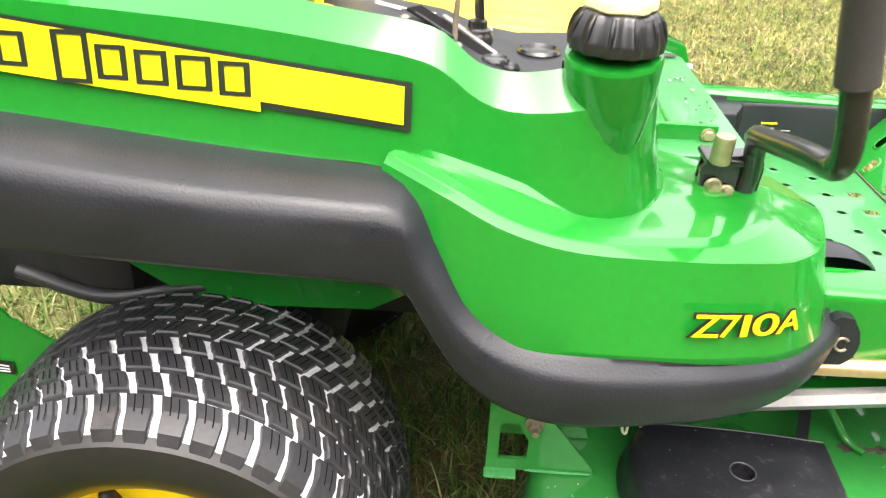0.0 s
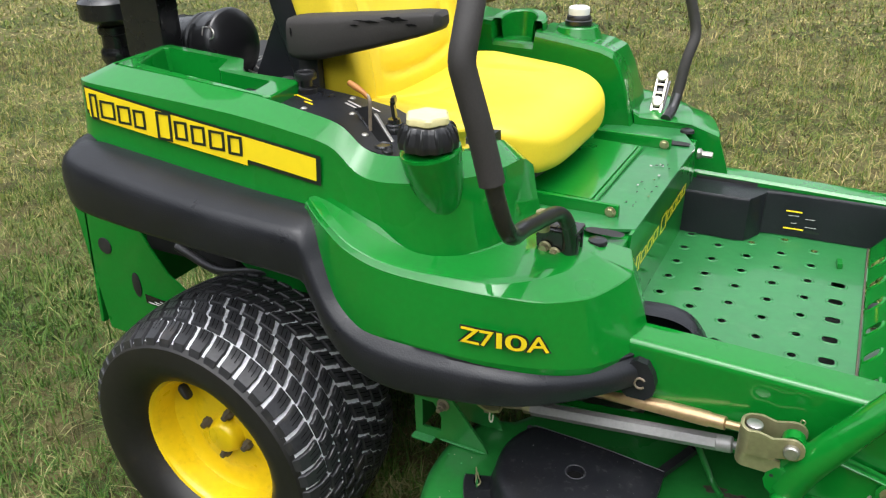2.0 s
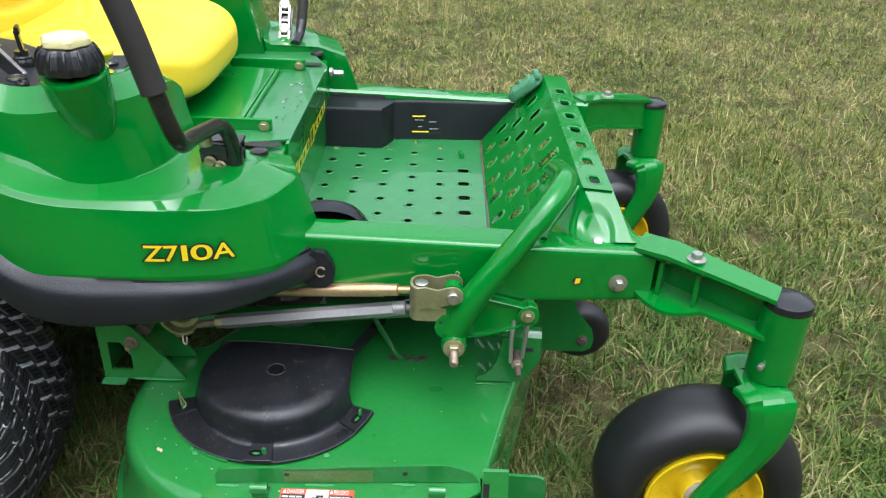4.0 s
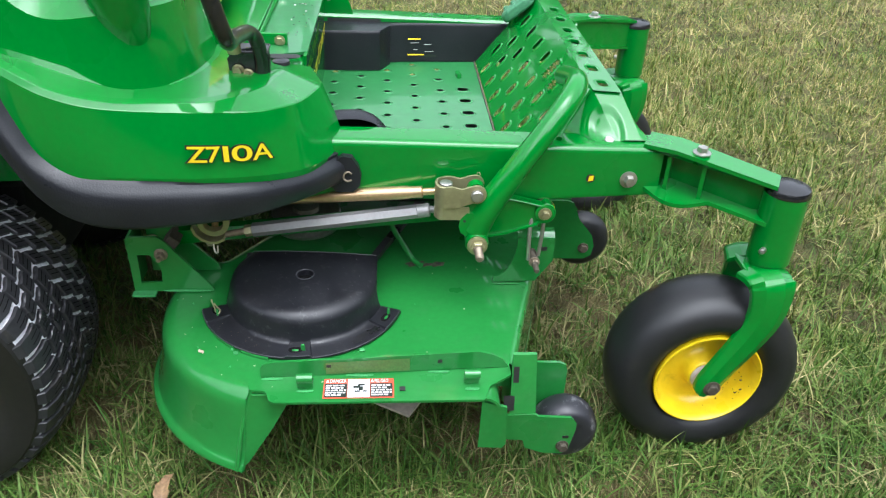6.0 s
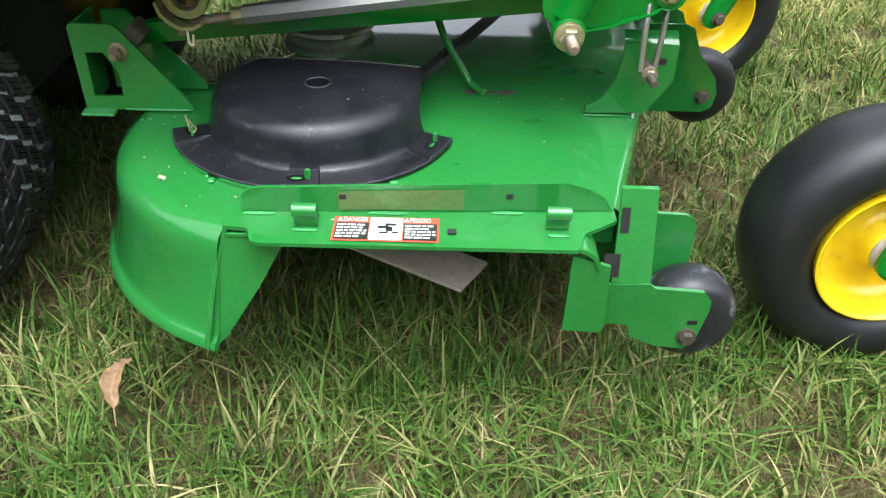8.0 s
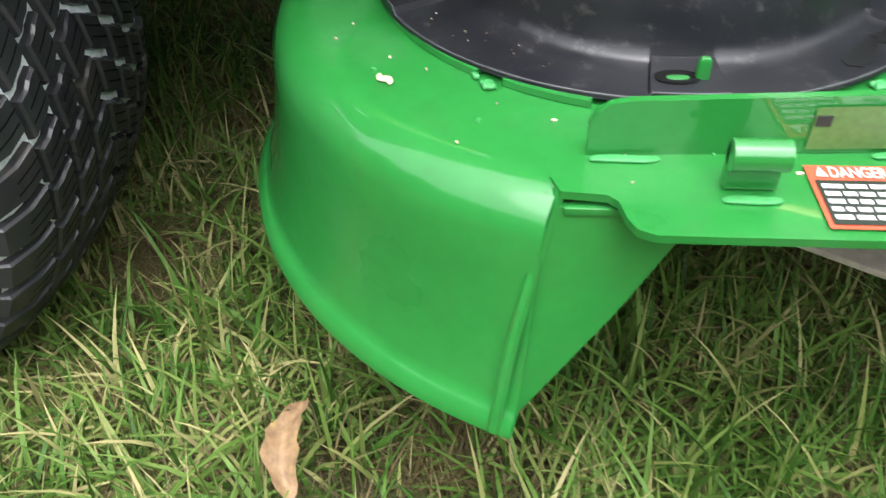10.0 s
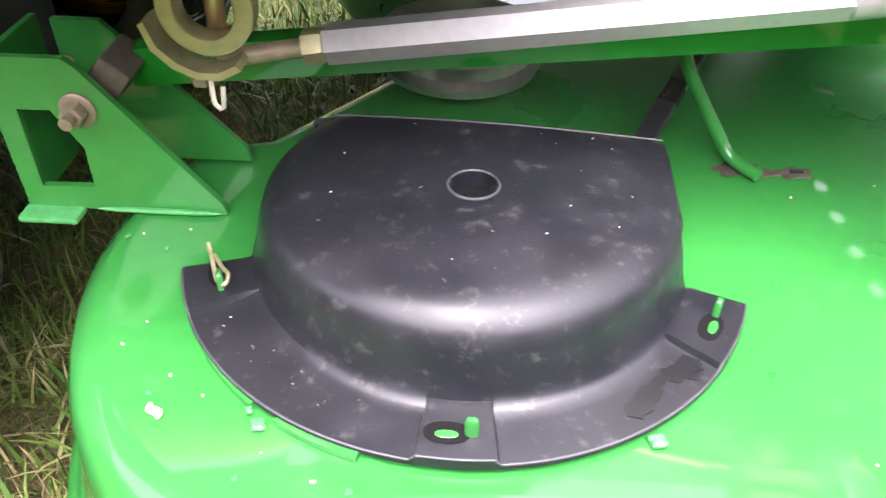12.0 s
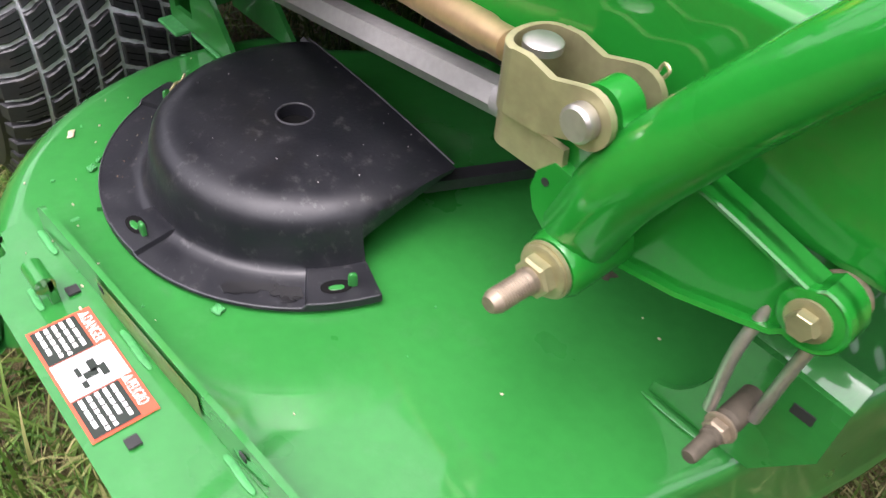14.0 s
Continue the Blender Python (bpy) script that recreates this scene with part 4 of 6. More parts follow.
# Dark patches on the platform paint the shade of its cut-outs.
for x, y in ((.69, -.243), (.692, .30)):
    part("platform_slot", blob((x, y, .769), (.036, .013, .0012), .6, 10), M_dark, plat, "dark patch painting the shade in a platform slot")
rpr = random.Random(5)
for k in range(20):
    y0, x0 = rpr.uniform(-.13, .2), rpr.uniform(.675, .722)
    w, d = rpr.uniform(.003, .009), rpr.uniform(.002, .005)
    part("worn_print", box((x0, y0, .7693 if x0 < .735 else .767), (d, w, .0006), (0, 0, rpr.uniform(-12, 12))), rpr.choice((M_speck, M_ink, M_ink, M_ghost)), plat, "worn unreadable print", smooth=False)
y0 = -.185
for k, (w, tall) in enumerate(((.03, 1.2), (.042, .8), (.042, .8), (.042, .8), (0, 0), (.05, 1.2), (.04, .8), (.04, .8), (.042, .8), (.038, .8))):
    if w:
        lo, hi = .682 - .017 * tall, .682 + .017 * tall
        b = bmesh.new()
        for a, c, e, g in ((0, .009, lo, hi), (w - .009, w, lo, hi), (.009, w - .009, lo, lo + .006), (.009, w - .009, hi - .006, hi)):
            quad([(.7385, y0 + a, e), (.7385, y0 + c, e), (.7392, y0 + c, g), (.7392, y0 + a, g)], b)
        part("lettering_bar", b, M_decal, plat, "plain yellow lettering bar", smooth=False)
    y0 += (w + .006) if w else .016
part("round_label", lathe((.7388, -.215, .60), (.76, -.215, .60), [(0, .02), (.0005, .02), (.0006, 0)], 20), M_white, plat, "small round pale label")

# steering levers
for s in (1, -1):
    lev = empty("steering_lever", mower, "black bent steering lever with foam grip")
    path = [(.668, -.377, .778), (.670, -.381, .812), (.665, -.393, .850), (.656, -.412, .867), (.655, -.47, .882), (.657, -.56, .903), (.659, -.605, .911), (.657, -.623, .928), (.650, -.632, .96), (.641, -.636, 1.0)] if s > 0 else \
        [(.64, .42, .785), (.645, .46, .80), (.65, .485, .83)]
    part("lever_bar", sweep(path, .013, 14, 40), M_bpaint, lev)
    grip = [(.641, -.637, .998), (.636, -.638, 1.02), (.624, -.643, 1.075), (.608, -.648, 1.135), (.603, -.648, 1.16), (.602, -.632, 1.195), (.594, -.59, 1.25), (.584, -.545, 1.32)] if s > 0 else \
        [(.645, .483, .81), (.65, .495, .85), (.656, .515, .915), (.664, .545, .96), (.66, .556, .99), (.645, .558, 1.04), (.625, .556, 1.10), (.60, .55, 1.2)]
    part("grip", sweep(grip, .018 if s > 0 else .0135, 16, 40), M_grip, lev)
    if s > 0:
        part("pivot_bracket", prism([(.612, -.382, .785), (.684, -.382, .785), (.686, -.382, .815), (.672, -.382, .832), (.622, -.382, .826), (.61, -.382, .81)], (0, .008, 0), bev=.002), M_bpaint, lev)
        part("pivot_bracket", prism([(.615, -.34, .765), (.68, -.34, .765), (.68, -.34, .82), (.62, -.34, .82)], (0, -.006, 0), bev=.002), M_bpaint, lev)
        part("pivot_arm", box((.648, -.365, .822), (.07, .05, .008), bev=.003), M_bpaint, lev)
        part("pivot_pin", lathe((.626, -.395, .826), (.627, -.40, .9), [(0, .0125), (.03, .0125), (.034, .011), (.0345, 0)], 20), M_zinc, lev)
        for x, z in ((.628, .79), (.645, .782)):
            part("pivot_bolt", hexhead((x, -.384, z), (x, -.398, z), .0085, flange=.011), M_zinc, lev)
# slotted strap beside the far lever
strap = empty("adjuster_strap", mower, "pale slotted steel adjuster strap")
B0, D0 = Vector((.607, .427, .756)), Vector((-.01, .114, .111)).normalized()
b = bmesh.new()
for dx in (-.012, .012):
    sweep([B0 + Vector((dx, 0, 0)), B0 + Vector((dx, 0, 0)) + D0 * .155], .0036, 6, bm=b)
for k in range(7):
    q = B0 + D0 * (.004 + .0245 * k)
    sweep([q + Vector((-.013, 0, 0)), q + Vector((.013, 0, 0))], .0036, 6, bm=b)
box((.607, .425, .760), (.05, .02, .006), (0, 0, 0), b, .002)
part("strap", b, M_chrome, strap)
for h in (.075, .15):
    q = B0 + D0 * h
    part("strap_knob", lathe(q, q + Vector((0, -.02, .02)), [(0, .015), (.008, .014), (.011, .008), (.011, 0)], 18), M_chrome, strap)
part("strap_back", box(B0 + D0 * .07 + Vector((0, .014, 0)), (.036, .006, .13), (-45, 0, 0), bev=.003), M_bpaint, strap, "black plate behind the strap")

# seat
seat = empty("seat", mower, "bright yellow vinyl seat with black armrests")


def cushion(p):
    q = p.copy()
    side = abs(p.y) ** 3
    if p.z > 0:
        q.z += .62 * side * (1 - .9 * max(-.3, min(1.0, p.x + .1))) + .10 * max(0, p.x) ** 2 - .55 * max(0, p.x) ** 5
        q.z -= .16 * math.exp(-((p.x + .35 + .55 * p.y * p.y) / .035) ** 2) * max(0.0, 1 - abs(p.y) ** 4)
        q.z -= .10 * math.exp(-((abs(p.y) - .6 - .1 * p.x) / .04) ** 2) * max(0.0, min(1.0, (.55 - p.x) * 3)) * max(0.0, min(1.0, (p.x + .5) * 4))
    else:
        q.z *= 1 + .5 * max(0.0, p.x) ** 1.5
    q.y *= 1 - .10 * max(0, p.x) ** 2
    return q


part("cushion", blob((.325, YC + .005, .874), (.232, .262, .054), .45, 80, (0, -1, 0), cushion), M_seat, seat)
part("cushion_shell", blob((.33, YC, .832), (.2, .23, .025), .3, 12), M_dark, seat, "dark seat pan")


def back(p):
    q = p.copy()
    if p.x > 0:
        for z0 in (-.75, -.5, -.1, .12, .34):
            q.x -= .2 * math.exp(-((p.z - z0 - .18 * p.y * p.y) / .04) ** 2) * max(0.0, 1 - (abs(p.y) / .62) ** 6)
        q.x -= .2 * math.exp(-((abs(p.y) - .62 + .1 * p.z) / .045) ** 2)
        q.x += .5 * abs(p.y) ** 3 - .10 * math.cos(5.5 * p.z) * (1 - min(1, abs(p.y) * 1.3))
    q.y *= 1 - .16 * max(0, p.z) ** 2
    return q


part("backrest", blob((.048, YC, 1.14), (.058, .255, .27), .45, 84, (0, -17, 0), back), M_seat, seat)
part("backrest_shell", blob((-.007, YC, 1.10), (.045, .25, .27), .35, 16, (0, -17, 0)), M_black, seat, "black seat back shell")
part("shield", prism([(-.115, -.205, .955), (.08, -.205, .955), (.05, -.205, 1.13), (.02, -.205, 1.24), (-.012, -.205, 1.15), (-.03, -.205, 1.115)], (0, .012, 0)), M_black, seat, "black side bracket of the backrest")
for s in (1, -1):
    a = empty("armrest", mower, "cracked dark grey padded armrest")
    b = bmesh.new()
    ribs = []
    for x, zt, zb, w in ((.040, 1.095, 1.045, .02), (.046, 1.109, 1.032, .032), (.065, 1.113, 1.028, .036), (.12, 1.118, 1.033, .037), (.24, 1.129, 1.066, .037), (.335, 1.139, 1.094, .036), (.368, 1.140, 1.106, .03), (.377, 1.132, 1.115, .015)):
        h = (zt - zb) / 2
        rib = []
        for k in range(16):
            t = 2 * math.pi * k / 16
            ca, sa = math.cos(t), math.sin(t)
            rib.append((x, flip(s, -.255 + w * math.copysign(abs(ca) ** .5, ca)), zb + h + h * math.copysign(abs(sa) ** .5, sa)))
        ribs.append(rib)
    loft(ribs, b, closed=True, caps=True)
    part("pad", b, M_grip, a, "cracked dark foam pad")
    part("bracket", box((.06, flip(s, -.235), .98), (.05, .02, .12), bev=.005), M_dark, a)
    if s > 0:
        rt = random.Random(4)
        for x0, x1, z0, hh in ((.205, .262, 1.118, .0028), (.265, .322, 1.126, .0065), (.315, .34, 1.118, .003), (.197, .217, 1.109, .0015), (.06, .0635, 1.085, .010)):
            up = [(x0 + (x1 - x0) * k / 9, z0 + hh * rt.uniform(.3, 1) * math.sin(math.pi * (k + .3) / 9.6)) for k in range(10)]
            dn = [(x, z0 - hh * rt.uniform(.3, 1) * math.sin(math.pi * (k + .3) / 9.6)) for k, (x, _) in enumerate(up)][::-1]
            # Real tears; their shaded depth is painted as thin black plates.
            part("foam_tear", prism([(x, -.2915 - .0004 * rt.random(), z) for x, z in up + dn], (0, -.0012, 0)), M_void, a, "torn foam with its shaded inside painted black", smooth=False)

# ---- wheels ----
def ring_profile(c, prof, seg, axis=(0, 1, 0), bm=None):
    """Turns (y offset, radius) pairs round an axis along y through c, open profile."""
    b = bmesh.new()
    R = []
    for off, r in prof:
        R.append([b.verts.new((c[0] + r * math.sin(2 * math.pi * k / seg), c[1] + off, c[2] + r * math.cos(2 * math.pi * k / seg))) for k in range(seg)])
    for r0, r1 in zip(R, R[1:]):
        for k in range(seg):
            q = (k + 1) % seg
            b.faces.new((r0[k], r0[q], r1[q], r1[k]))
    return merge(bm, b)


def rear_wheel(c, s):
    w = empty("rear_wheel", mower, "drive wheel with blocky turf tyre on a yellow rim")
    hw, R = .163, .304
    RISE = .0085
    base = R - RISE
    prof = [(-hw * .72, .165), (-hw * .86, .172), (-hw * 1.0, .20), (-hw * 1.06, .232), (-hw * 1.03, .262), (-hw * .955, .2705), (-hw * .86, base - .016), (-hw * .6, base - .006), (-hw * .3, base - .0015), (0, base), (hw * .3, base - .0015), (hw * .6, base - .006), (hw * .86, base - .016), (hw * .955, .2705), (hw * 1.03, .262), (hw * 1.06, .232), (hw, .20), (hw * .72, .165)]
    carcass = ring_profile(c, prof[:6], 72)
    merge(carcass, ring_profile(c, prof[12:], 72))
    part("sidewall", carcass, M_sidewall, w, "black sidewall with brown dust")
    part("tread_base", ring_profile(c, prof[5:13], 72), M_groove, w, "grooves lined with pale dried foam")
    b, slit_strips = bmesh.new(), bmesh.new()
    N = 46
    crown = lambda y: base - .0016 * (abs(y) / (hw * .3)) ** 2 if abs(y) < hw * .6 else float(np.interp(abs(y), (hw * .6, hw * .86, hw * 1.03), (base - .0064, base - .016, .262)))
    step = 2 * math.pi / N
    pitch = .0356
    wear = random.Random(8 + s)
    tops = []
    for r in range(6):
        y = (r - 2.5) * pitch
        g = 1 if y > 0 else -1
        tops.append(([(y - g * .0150, -.17), (y - g * .003, -.03), (y + g * .003, .05), (y + g * .0150, .17)], (.36 * min(r, 5 - r) + .2 * (r > 2)) % 1, (.37, .395, .37, .395), 0))
    for sg in (-1, 1):
        tops.append(([(sg * (3 * pitch + .0025), -.2), (sg * .131, -.02), (sg * .153, .04), (sg * .1665, .05)], .55 if sg > 0 else .12, (.385, .39, .375, .31), 1))
    for line, shift, halves, lug in tops:
        m = len(line)
        g = 1 if line[-1][0] > line[0][0] else -1
        for k in range(N):
            a0 = step * (k + shift + wear.uniform(-.03, .03))
            levels = []
            for dr, grow, inset in ((-.004, .035, -.0005), (RISE - .0028, 0, .0004), (RISE - .0004, -.045, .0022)):
                one = []
                for q, (y, bend) in enumerate(line):
                    r0 = crown(y) if not lug or q < 3 else .247
                    side = g * dr * .55 if lug and q > 1 else 0
                    end = g * inset * (1 if q == 0 else -1 if q == m - 1 else 0)
                    for e in (-1, 1):
                        aa = a0 + step * (e * (halves[q] + grow) + bend)
                        rr = r0 + (dr if not lug or q < 3 else dr * .5)
                        one.append(b.verts.new((c[0] + rr * math.sin(aa), c[1] + y + end + side, c[2] + rr * math.cos(aa))))
                levels.append(one)
            loop = [2 * q for q in range(m)] + [2 * q + 1 for q in range(m - 1, -1, -1)]
            for l0, l1 in zip(levels, levels[1:]):
                for i0, i1 in zip(loop, loop[1:] + loop[:1]):
                    b.faces.new((l0[i0], l0[i1], l1[i1], l1[i0]))
            t = levels[-1]
            for q in range(m - 1):
                b.faces.new((t[2 * q], t[2 * q + 1], t[2 * q + 3], t[2 * q + 2]))
            # two dark strips on each block, painting the shade of slits
            for off, u0, u1 in ((-.12, .06, .86), (.12, .14, .94)):
                P = []
                for u in (u0, .5 * (u0 + u1), u1):
                    y = float(np.interp(u, (0, .33, .67, 1), [p for p, _ in line] if not lug else [line[0][0], line[0][0] * .6 + line[1][0] * .4, line[1][0], line[1][0] * .5 + line[2][0] * .5]))
                    bd = float(np.interp(abs(y), sorted(abs(p) for p, _ in line), [h for _, h in sorted((abs(p), h) for p, h in line)]))
                    rr = crown(y) + RISE + .0005
                    for e in (-.02, .02):
                        aa = a0 + step * (off + bd + e)
                        P.append((c[0] + rr * math.sin(aa), c[1] + y, c[2] + rr * math.cos(aa)))
                V4 = [slit_strips.verts.new(p) for p in P]
                slit_strips.faces.new((V4[0], V4[1], V4[3], V4[2]))
                slit_strips.faces.new((V4[2], V4[3], V4[5], V4[4]))
    tagged(part("tread", b, M_rubber, w, "worn black rubber tread blocks", smooth=False), "worn black rubber tread blocks", kind="stuff")
    tagged(part("tread_slit_strips", slit_strips, M_void, w, "dark strips painting the shade of tread slits", smooth=False), "dark strips painting the shade of tread slits", kind="stuff")
    o = -s
    rim = ring_profile(c, [(o * .132, .170), (o * .136, .174), (o * .131, .178), (o * .126, .172), (o * .122, .160), (o * .108, .153), (o * .066, .148), (o * .054, .135), (o * .05, .112), (o * .057, .097), (o * .063, .08), (o * .061, .05), (o * .061, .034)], 56)
    merge(rim, ring_profile(c, [(o * .131, .178), (o * .1, .184)], 56))
    part("rim", rim, M_yellow, w, "dented yellow steel rim")
    part("hub", lathe((c[0], c[1] + o * .053, c[2]), (c[0], c[1] + o, c[2]), [(0, .042), (.02, .04), (.034, .034), (.038, .028), (.038, 0)], 28), M_yellow, w)
    for k in range(4):
        a = math.radians(12) + k * math.pi / 2
        x, z = c[0] + .054 * math.sin(a), c[2] + .054 * math.cos(a)
        n = lathe((x, c[1] + o * .059, z), (x, c[1] + o, z), [(0, .012), (.004, .012), (.014, .0115), (.017, .008), (.026, .0065), (.027, 0)], 6)
        part("lug_nut", n, M_rust, w, "brown weathered lug nut")
    # Dark spot on the rim paints the shaded valve opening.
    part("valve_slot", blob((c[0] - .075, c[1] + o * .092, c[2] + .10), (.008, .012, .018), .7, 8, (0, -35, 0)), M_dark, w, "dark spot painting the shade in the valve opening")
    return w


for side in (1, -1):
    centre = (-.045, flip(side, -.453), .242)
    wheel = rear_wheel(centre, side)
    wheel.scale, wheel.location = (1.05, 1, 1.05), (-.05 * centre[0], 0, -.05 * centre[2])


def caster(s, px, py, yaw, wheel_at):
    k = empty("front_caster", mower, "front caster wheel with smooth tyre and green fork")
    wx, wz, R, hw = wheel_at
    c = (wx, py, wz)
    tyre = [(-.04, .108), (-.056, .1155), (-hw * .96, .132), (-hw * 1.03, .152), (-hw * .97, .172), (-hw * .8, R - .014), (-hw * .5, R - .005), (-hw * .2, R - .001), (0, R), (hw * .2, R - .001), (hw * .5, R - .005), (hw * .8, R - .014), (hw * .97, .172), (hw * 1.03, .152), (hw * .96, .132), (.056, .1155), (.04, .108)]
    turn = Matrix.Translation((px, py, 0)) @ pose(0, 0, 0, 0, 0, yaw) @ Matrix.Translation((-px, -py, 0))

    def add(name, b, m, label="", parent=None, **kw):
        bmesh.ops.transform(b, matrix=turn, verts=b.verts)
        return part(name, b, m, parent or k, label, **kw)
    ty = ring_profile(c, tyre, 56)
    add("tyre", ty, M_smooth)
    o = -1 if s > 0 else 1
    for e in (-1, 1):
        add("rim", ring_profile(c, [(e * .05, .112), (e * .060, .1145), (e * .065, .114), (e * .066, .111), (e * .062, .107), (e * .05, .103), (e * .03, .098), (e * .016, .088), (e * .012, .07), (e * .016, .052), (e * .026, .043), (e * .046, .037), (e * .05, .033), (e * .05, .012)], 48), M_yellow, "yellow steel rim", sharp=50)
        add("bearing_cap", lathe((wx, py + e * .048, wz), (wx, py + e, wz), [(0, .033), (.004, .033), (.008, .028), (.02, .026), (.021, 0)], 24), M_blade, "grey bearing cap")
    add("axle", cyl((wx, py - .085, wz), (wx, py + .085, wz), .009, 14), M_dark)
    for e in (-1, 1):
        y = py + e * .082
        cl = spline([(1.628, .064, .452, .05), (1.632, .03, .457, .048), (1.636, .006, .445, .045), (1.64, 0, .41, .042), (1.636, -.001, .36, .038), (1.614, 0, .305, .034), (1.585, 0, .25, .031), (1.562, 0, .205, .029), (1.55, 0, .182, .022), (1.547, 0, .174, .012)], 44)
        ribs = []
        for q in range(len(cl)):
            x, inn, z, wv = cl[q]
            d = cl[min(q + 1, 43)] - cl[max(q - 1, 0)]
            t = Vector((d[0], -e * d[1], d[2])).normalized()
            n = Vector((0, e, 0)) if abs(t.z) > .5 else Vector((0, e * .4, 1))
            n = (n - t * n.dot(t)).normalized()
            g = t.cross(n).normalized()
            ctr = Vector((x, y - e * inn, z))
            ribs.append([ctr + g * (u * wv) + n * h for u, h in ((-1, -.016), (-.97, -.007), (-.9, -.004), (-.42, .004), (.42, .004), (.9, -.004), (.97, -.007), (1, -.016), (.8, -.012), (-.8, -.012))])
        b = loft(ribs, closed=True, caps=True)
        add("fork_leg", b, M_green, sharp=16)
        add("axle_nut", hexhead((wx, y + e * .006, wz), (wx, y + e * .016, wz), .013, flange=.018), M_rust)
        add("spacer", cyl((wx, py + e * .05, wz), (wx, py + e * .078, wz), .02, 20), M_blade)
    add("fork_top", box((px - .012, py, .447), (.085, .11, .012), bev=.005), M_green)
    part("post", lathe((px, py, .44), (px, py, 1), [(0, .034), (.004, .038), (.022, .039), (.024, .042), (.17, .042), (.172, .040)], 32), M_green, k)
    part("post_cap", lathe((px, py, .61), (px, py, 1), [(0, .043), (.006, .043), (.012, .04), (.016, .03), (.017, 0)], 32), M_bpaint, k, "black plastic post cap")
    part("grease_fitting", lathe((px - .03, py - .03 * s, .50), (px - .05, py - .05 * s, .50), [(0, .006), (.012, .006), (.014, .003)], 10), M_bolt, k)
    # arm from the rail to the post: a channel with two flanges and a web
    a0, a1 = Vector((1.418, flip(s, -.385), 0)), Vector((px - .02, py, 0))
    d = (a1 - a0).normalized()
    side = Vector((-d.y, d.x, 0)) * (-1 if s > 0 else 1)
    L = (a1 - a0).length

    def P(t, off, z):
        q = a0 + d * (t * L) + side * off
        return (q.x, q.y, z)
    b = bmesh.new()
    for top in (True, False):
        z0, z1 = (.655, .624) if top else (.575, .545)
        wv = .034
        b2 = [P(-.06, -wv, z0), P(-.06, wv, z0), P(.2, wv, z0), P(1, wv * .8, z1), P(1, -wv * .8, z1), P(.2, -wv, z0)]
        if not top:
            b2 = [P(.0, -wv, z0 - .008)] + [P(.0 + .52 * u, wv * (1.05 + .55 * math.sin(math.pi * u)), z0 - .008 - .012 * math.sin(math.pi * u)) for u in np.linspace(0, 1, 12)] + [P(1, wv * .8, z1), P(1, -wv * .8, z1), P(.2, -wv, z0)]
        prism(b2, (0, 0, .008), b, bev=.002)
    part("caster_arm", b, M_green, k)
    b = prism([P(-.05, -.026, .66), P(.2, -.026, .66), P(1, -.022, .626), P(1, -.022, .548), P(.2, -.026, .572), P(-.05, -.026, .56)], side * .008)
    for t in (.14, .42):
        merge(b, prism([P(t, -.02, .575 - .02 * t), P(t, .022, .575 - .02 * t), P(t, .022, .652 - .02 * t), P(t, -.02, .652 - .02 * t)], d * .008))
    part("arm_web", b, M_green, k)
    q = P(.38, 0, .66)
    part("arm_bolt", hexhead((q[0], q[1], .654), (q[0], q[1], .668), .011, flange=.0175), M_bolt, k)
    return k


caster(1, 1.648, -.502, 0, (1.562, .198, .203, .072))
caster(-1, 1.648, 2 * YC + .502, 14, (1.562, .198, .203, .072))

# mud dried on the lower side of the near caster rim
rmud = random.Random(9)
near_caster = [o for o in mower.children if o.name == "front_caster"][0]
for k in range(34):
    a, r = math.radians(rmud.gauss(-38, 17)), rmud.uniform(.072, .104)
    off = float(np.interp(r, (.07, .088, .098, .103, .107), (.012, .016, .03, .05, .062))) + .0006
    w = rmud.choice((.0008, .0012, .0018, .003))
    part("mud_speck", blob((1.562 + r * math.cos(a), -.502 - off, .198 + r * math.sin(a)), (w * 1.4, .0008, w), .9, 4, (0, rmud.uniform(0, 90), 0), lambda p: p * (1 + .4 * math.sin(5 * p.x + 3 * p.z))), M_rust, near_caster, "speck of dried mud", smooth=False)

# ---- front frame and foot platform ----
fr = empty("front_frame", mower, "green box-section front frame rails")
for s in (1, -1):
    b = bmesh.new()
    ribs = []
    for x, zt, zb in ((.62, .672, .54), (.86, .668, .54), (1.20, .66, .541), (1.43, .657, .553)):
        ribs.append([(x, flip(s, y), z) for y, z in ((-.345, zb), (-.405, zb), (-.4125, zb + .003), (-.415, zb + .011), (-.415, zt - .015), (-.4135, zt - .008), (-.4095, zt - .003), (-.401, zt), (-.352, zt), (-.345, zt - .006))])
    loft(ribs, b, closed=True, caps=True)
    part("rail", b, M_green, fr)
    part("rail_bolt", hexhead((1.368, flip(s, -.415), .59), (1.368, flip(s, -.43), .59), .011, flange=.0175), M_bolt, fr)
# Dark disc on the rail face paints the shade of a hole.
b = lathe((1.292, -.4155, .592), (1.292, -.43, .592), [(0, .009), (.001, .009), (.0012, 0)], 16)
part("rail_hole", b, M_dark, fr, "dark disc painting the shade in a rail hole")
# Yellow that shows through from one camera angle, painted over the disc.
part("rail_hole_patch", quad([(1.287, -.4172, .586), (1.297, -.4172, .588), (1.298, -.4172, .599), (1.289, -.4172, .598)]), M_decal, fr, "yellow patch painted for what shows through the hole", smooth=False)

fp = empty("foot_platform", mower, "worn green steel foot platform with pressed holes")
Y0, Y1 = -.345, .405
edges = (.725, .794, .863, .931, 1.0, 1.066, 1.118, 1.143)
starts = (.053, .020, .068, .038, .080)      # a hole's y in each row across the plate
columns = []
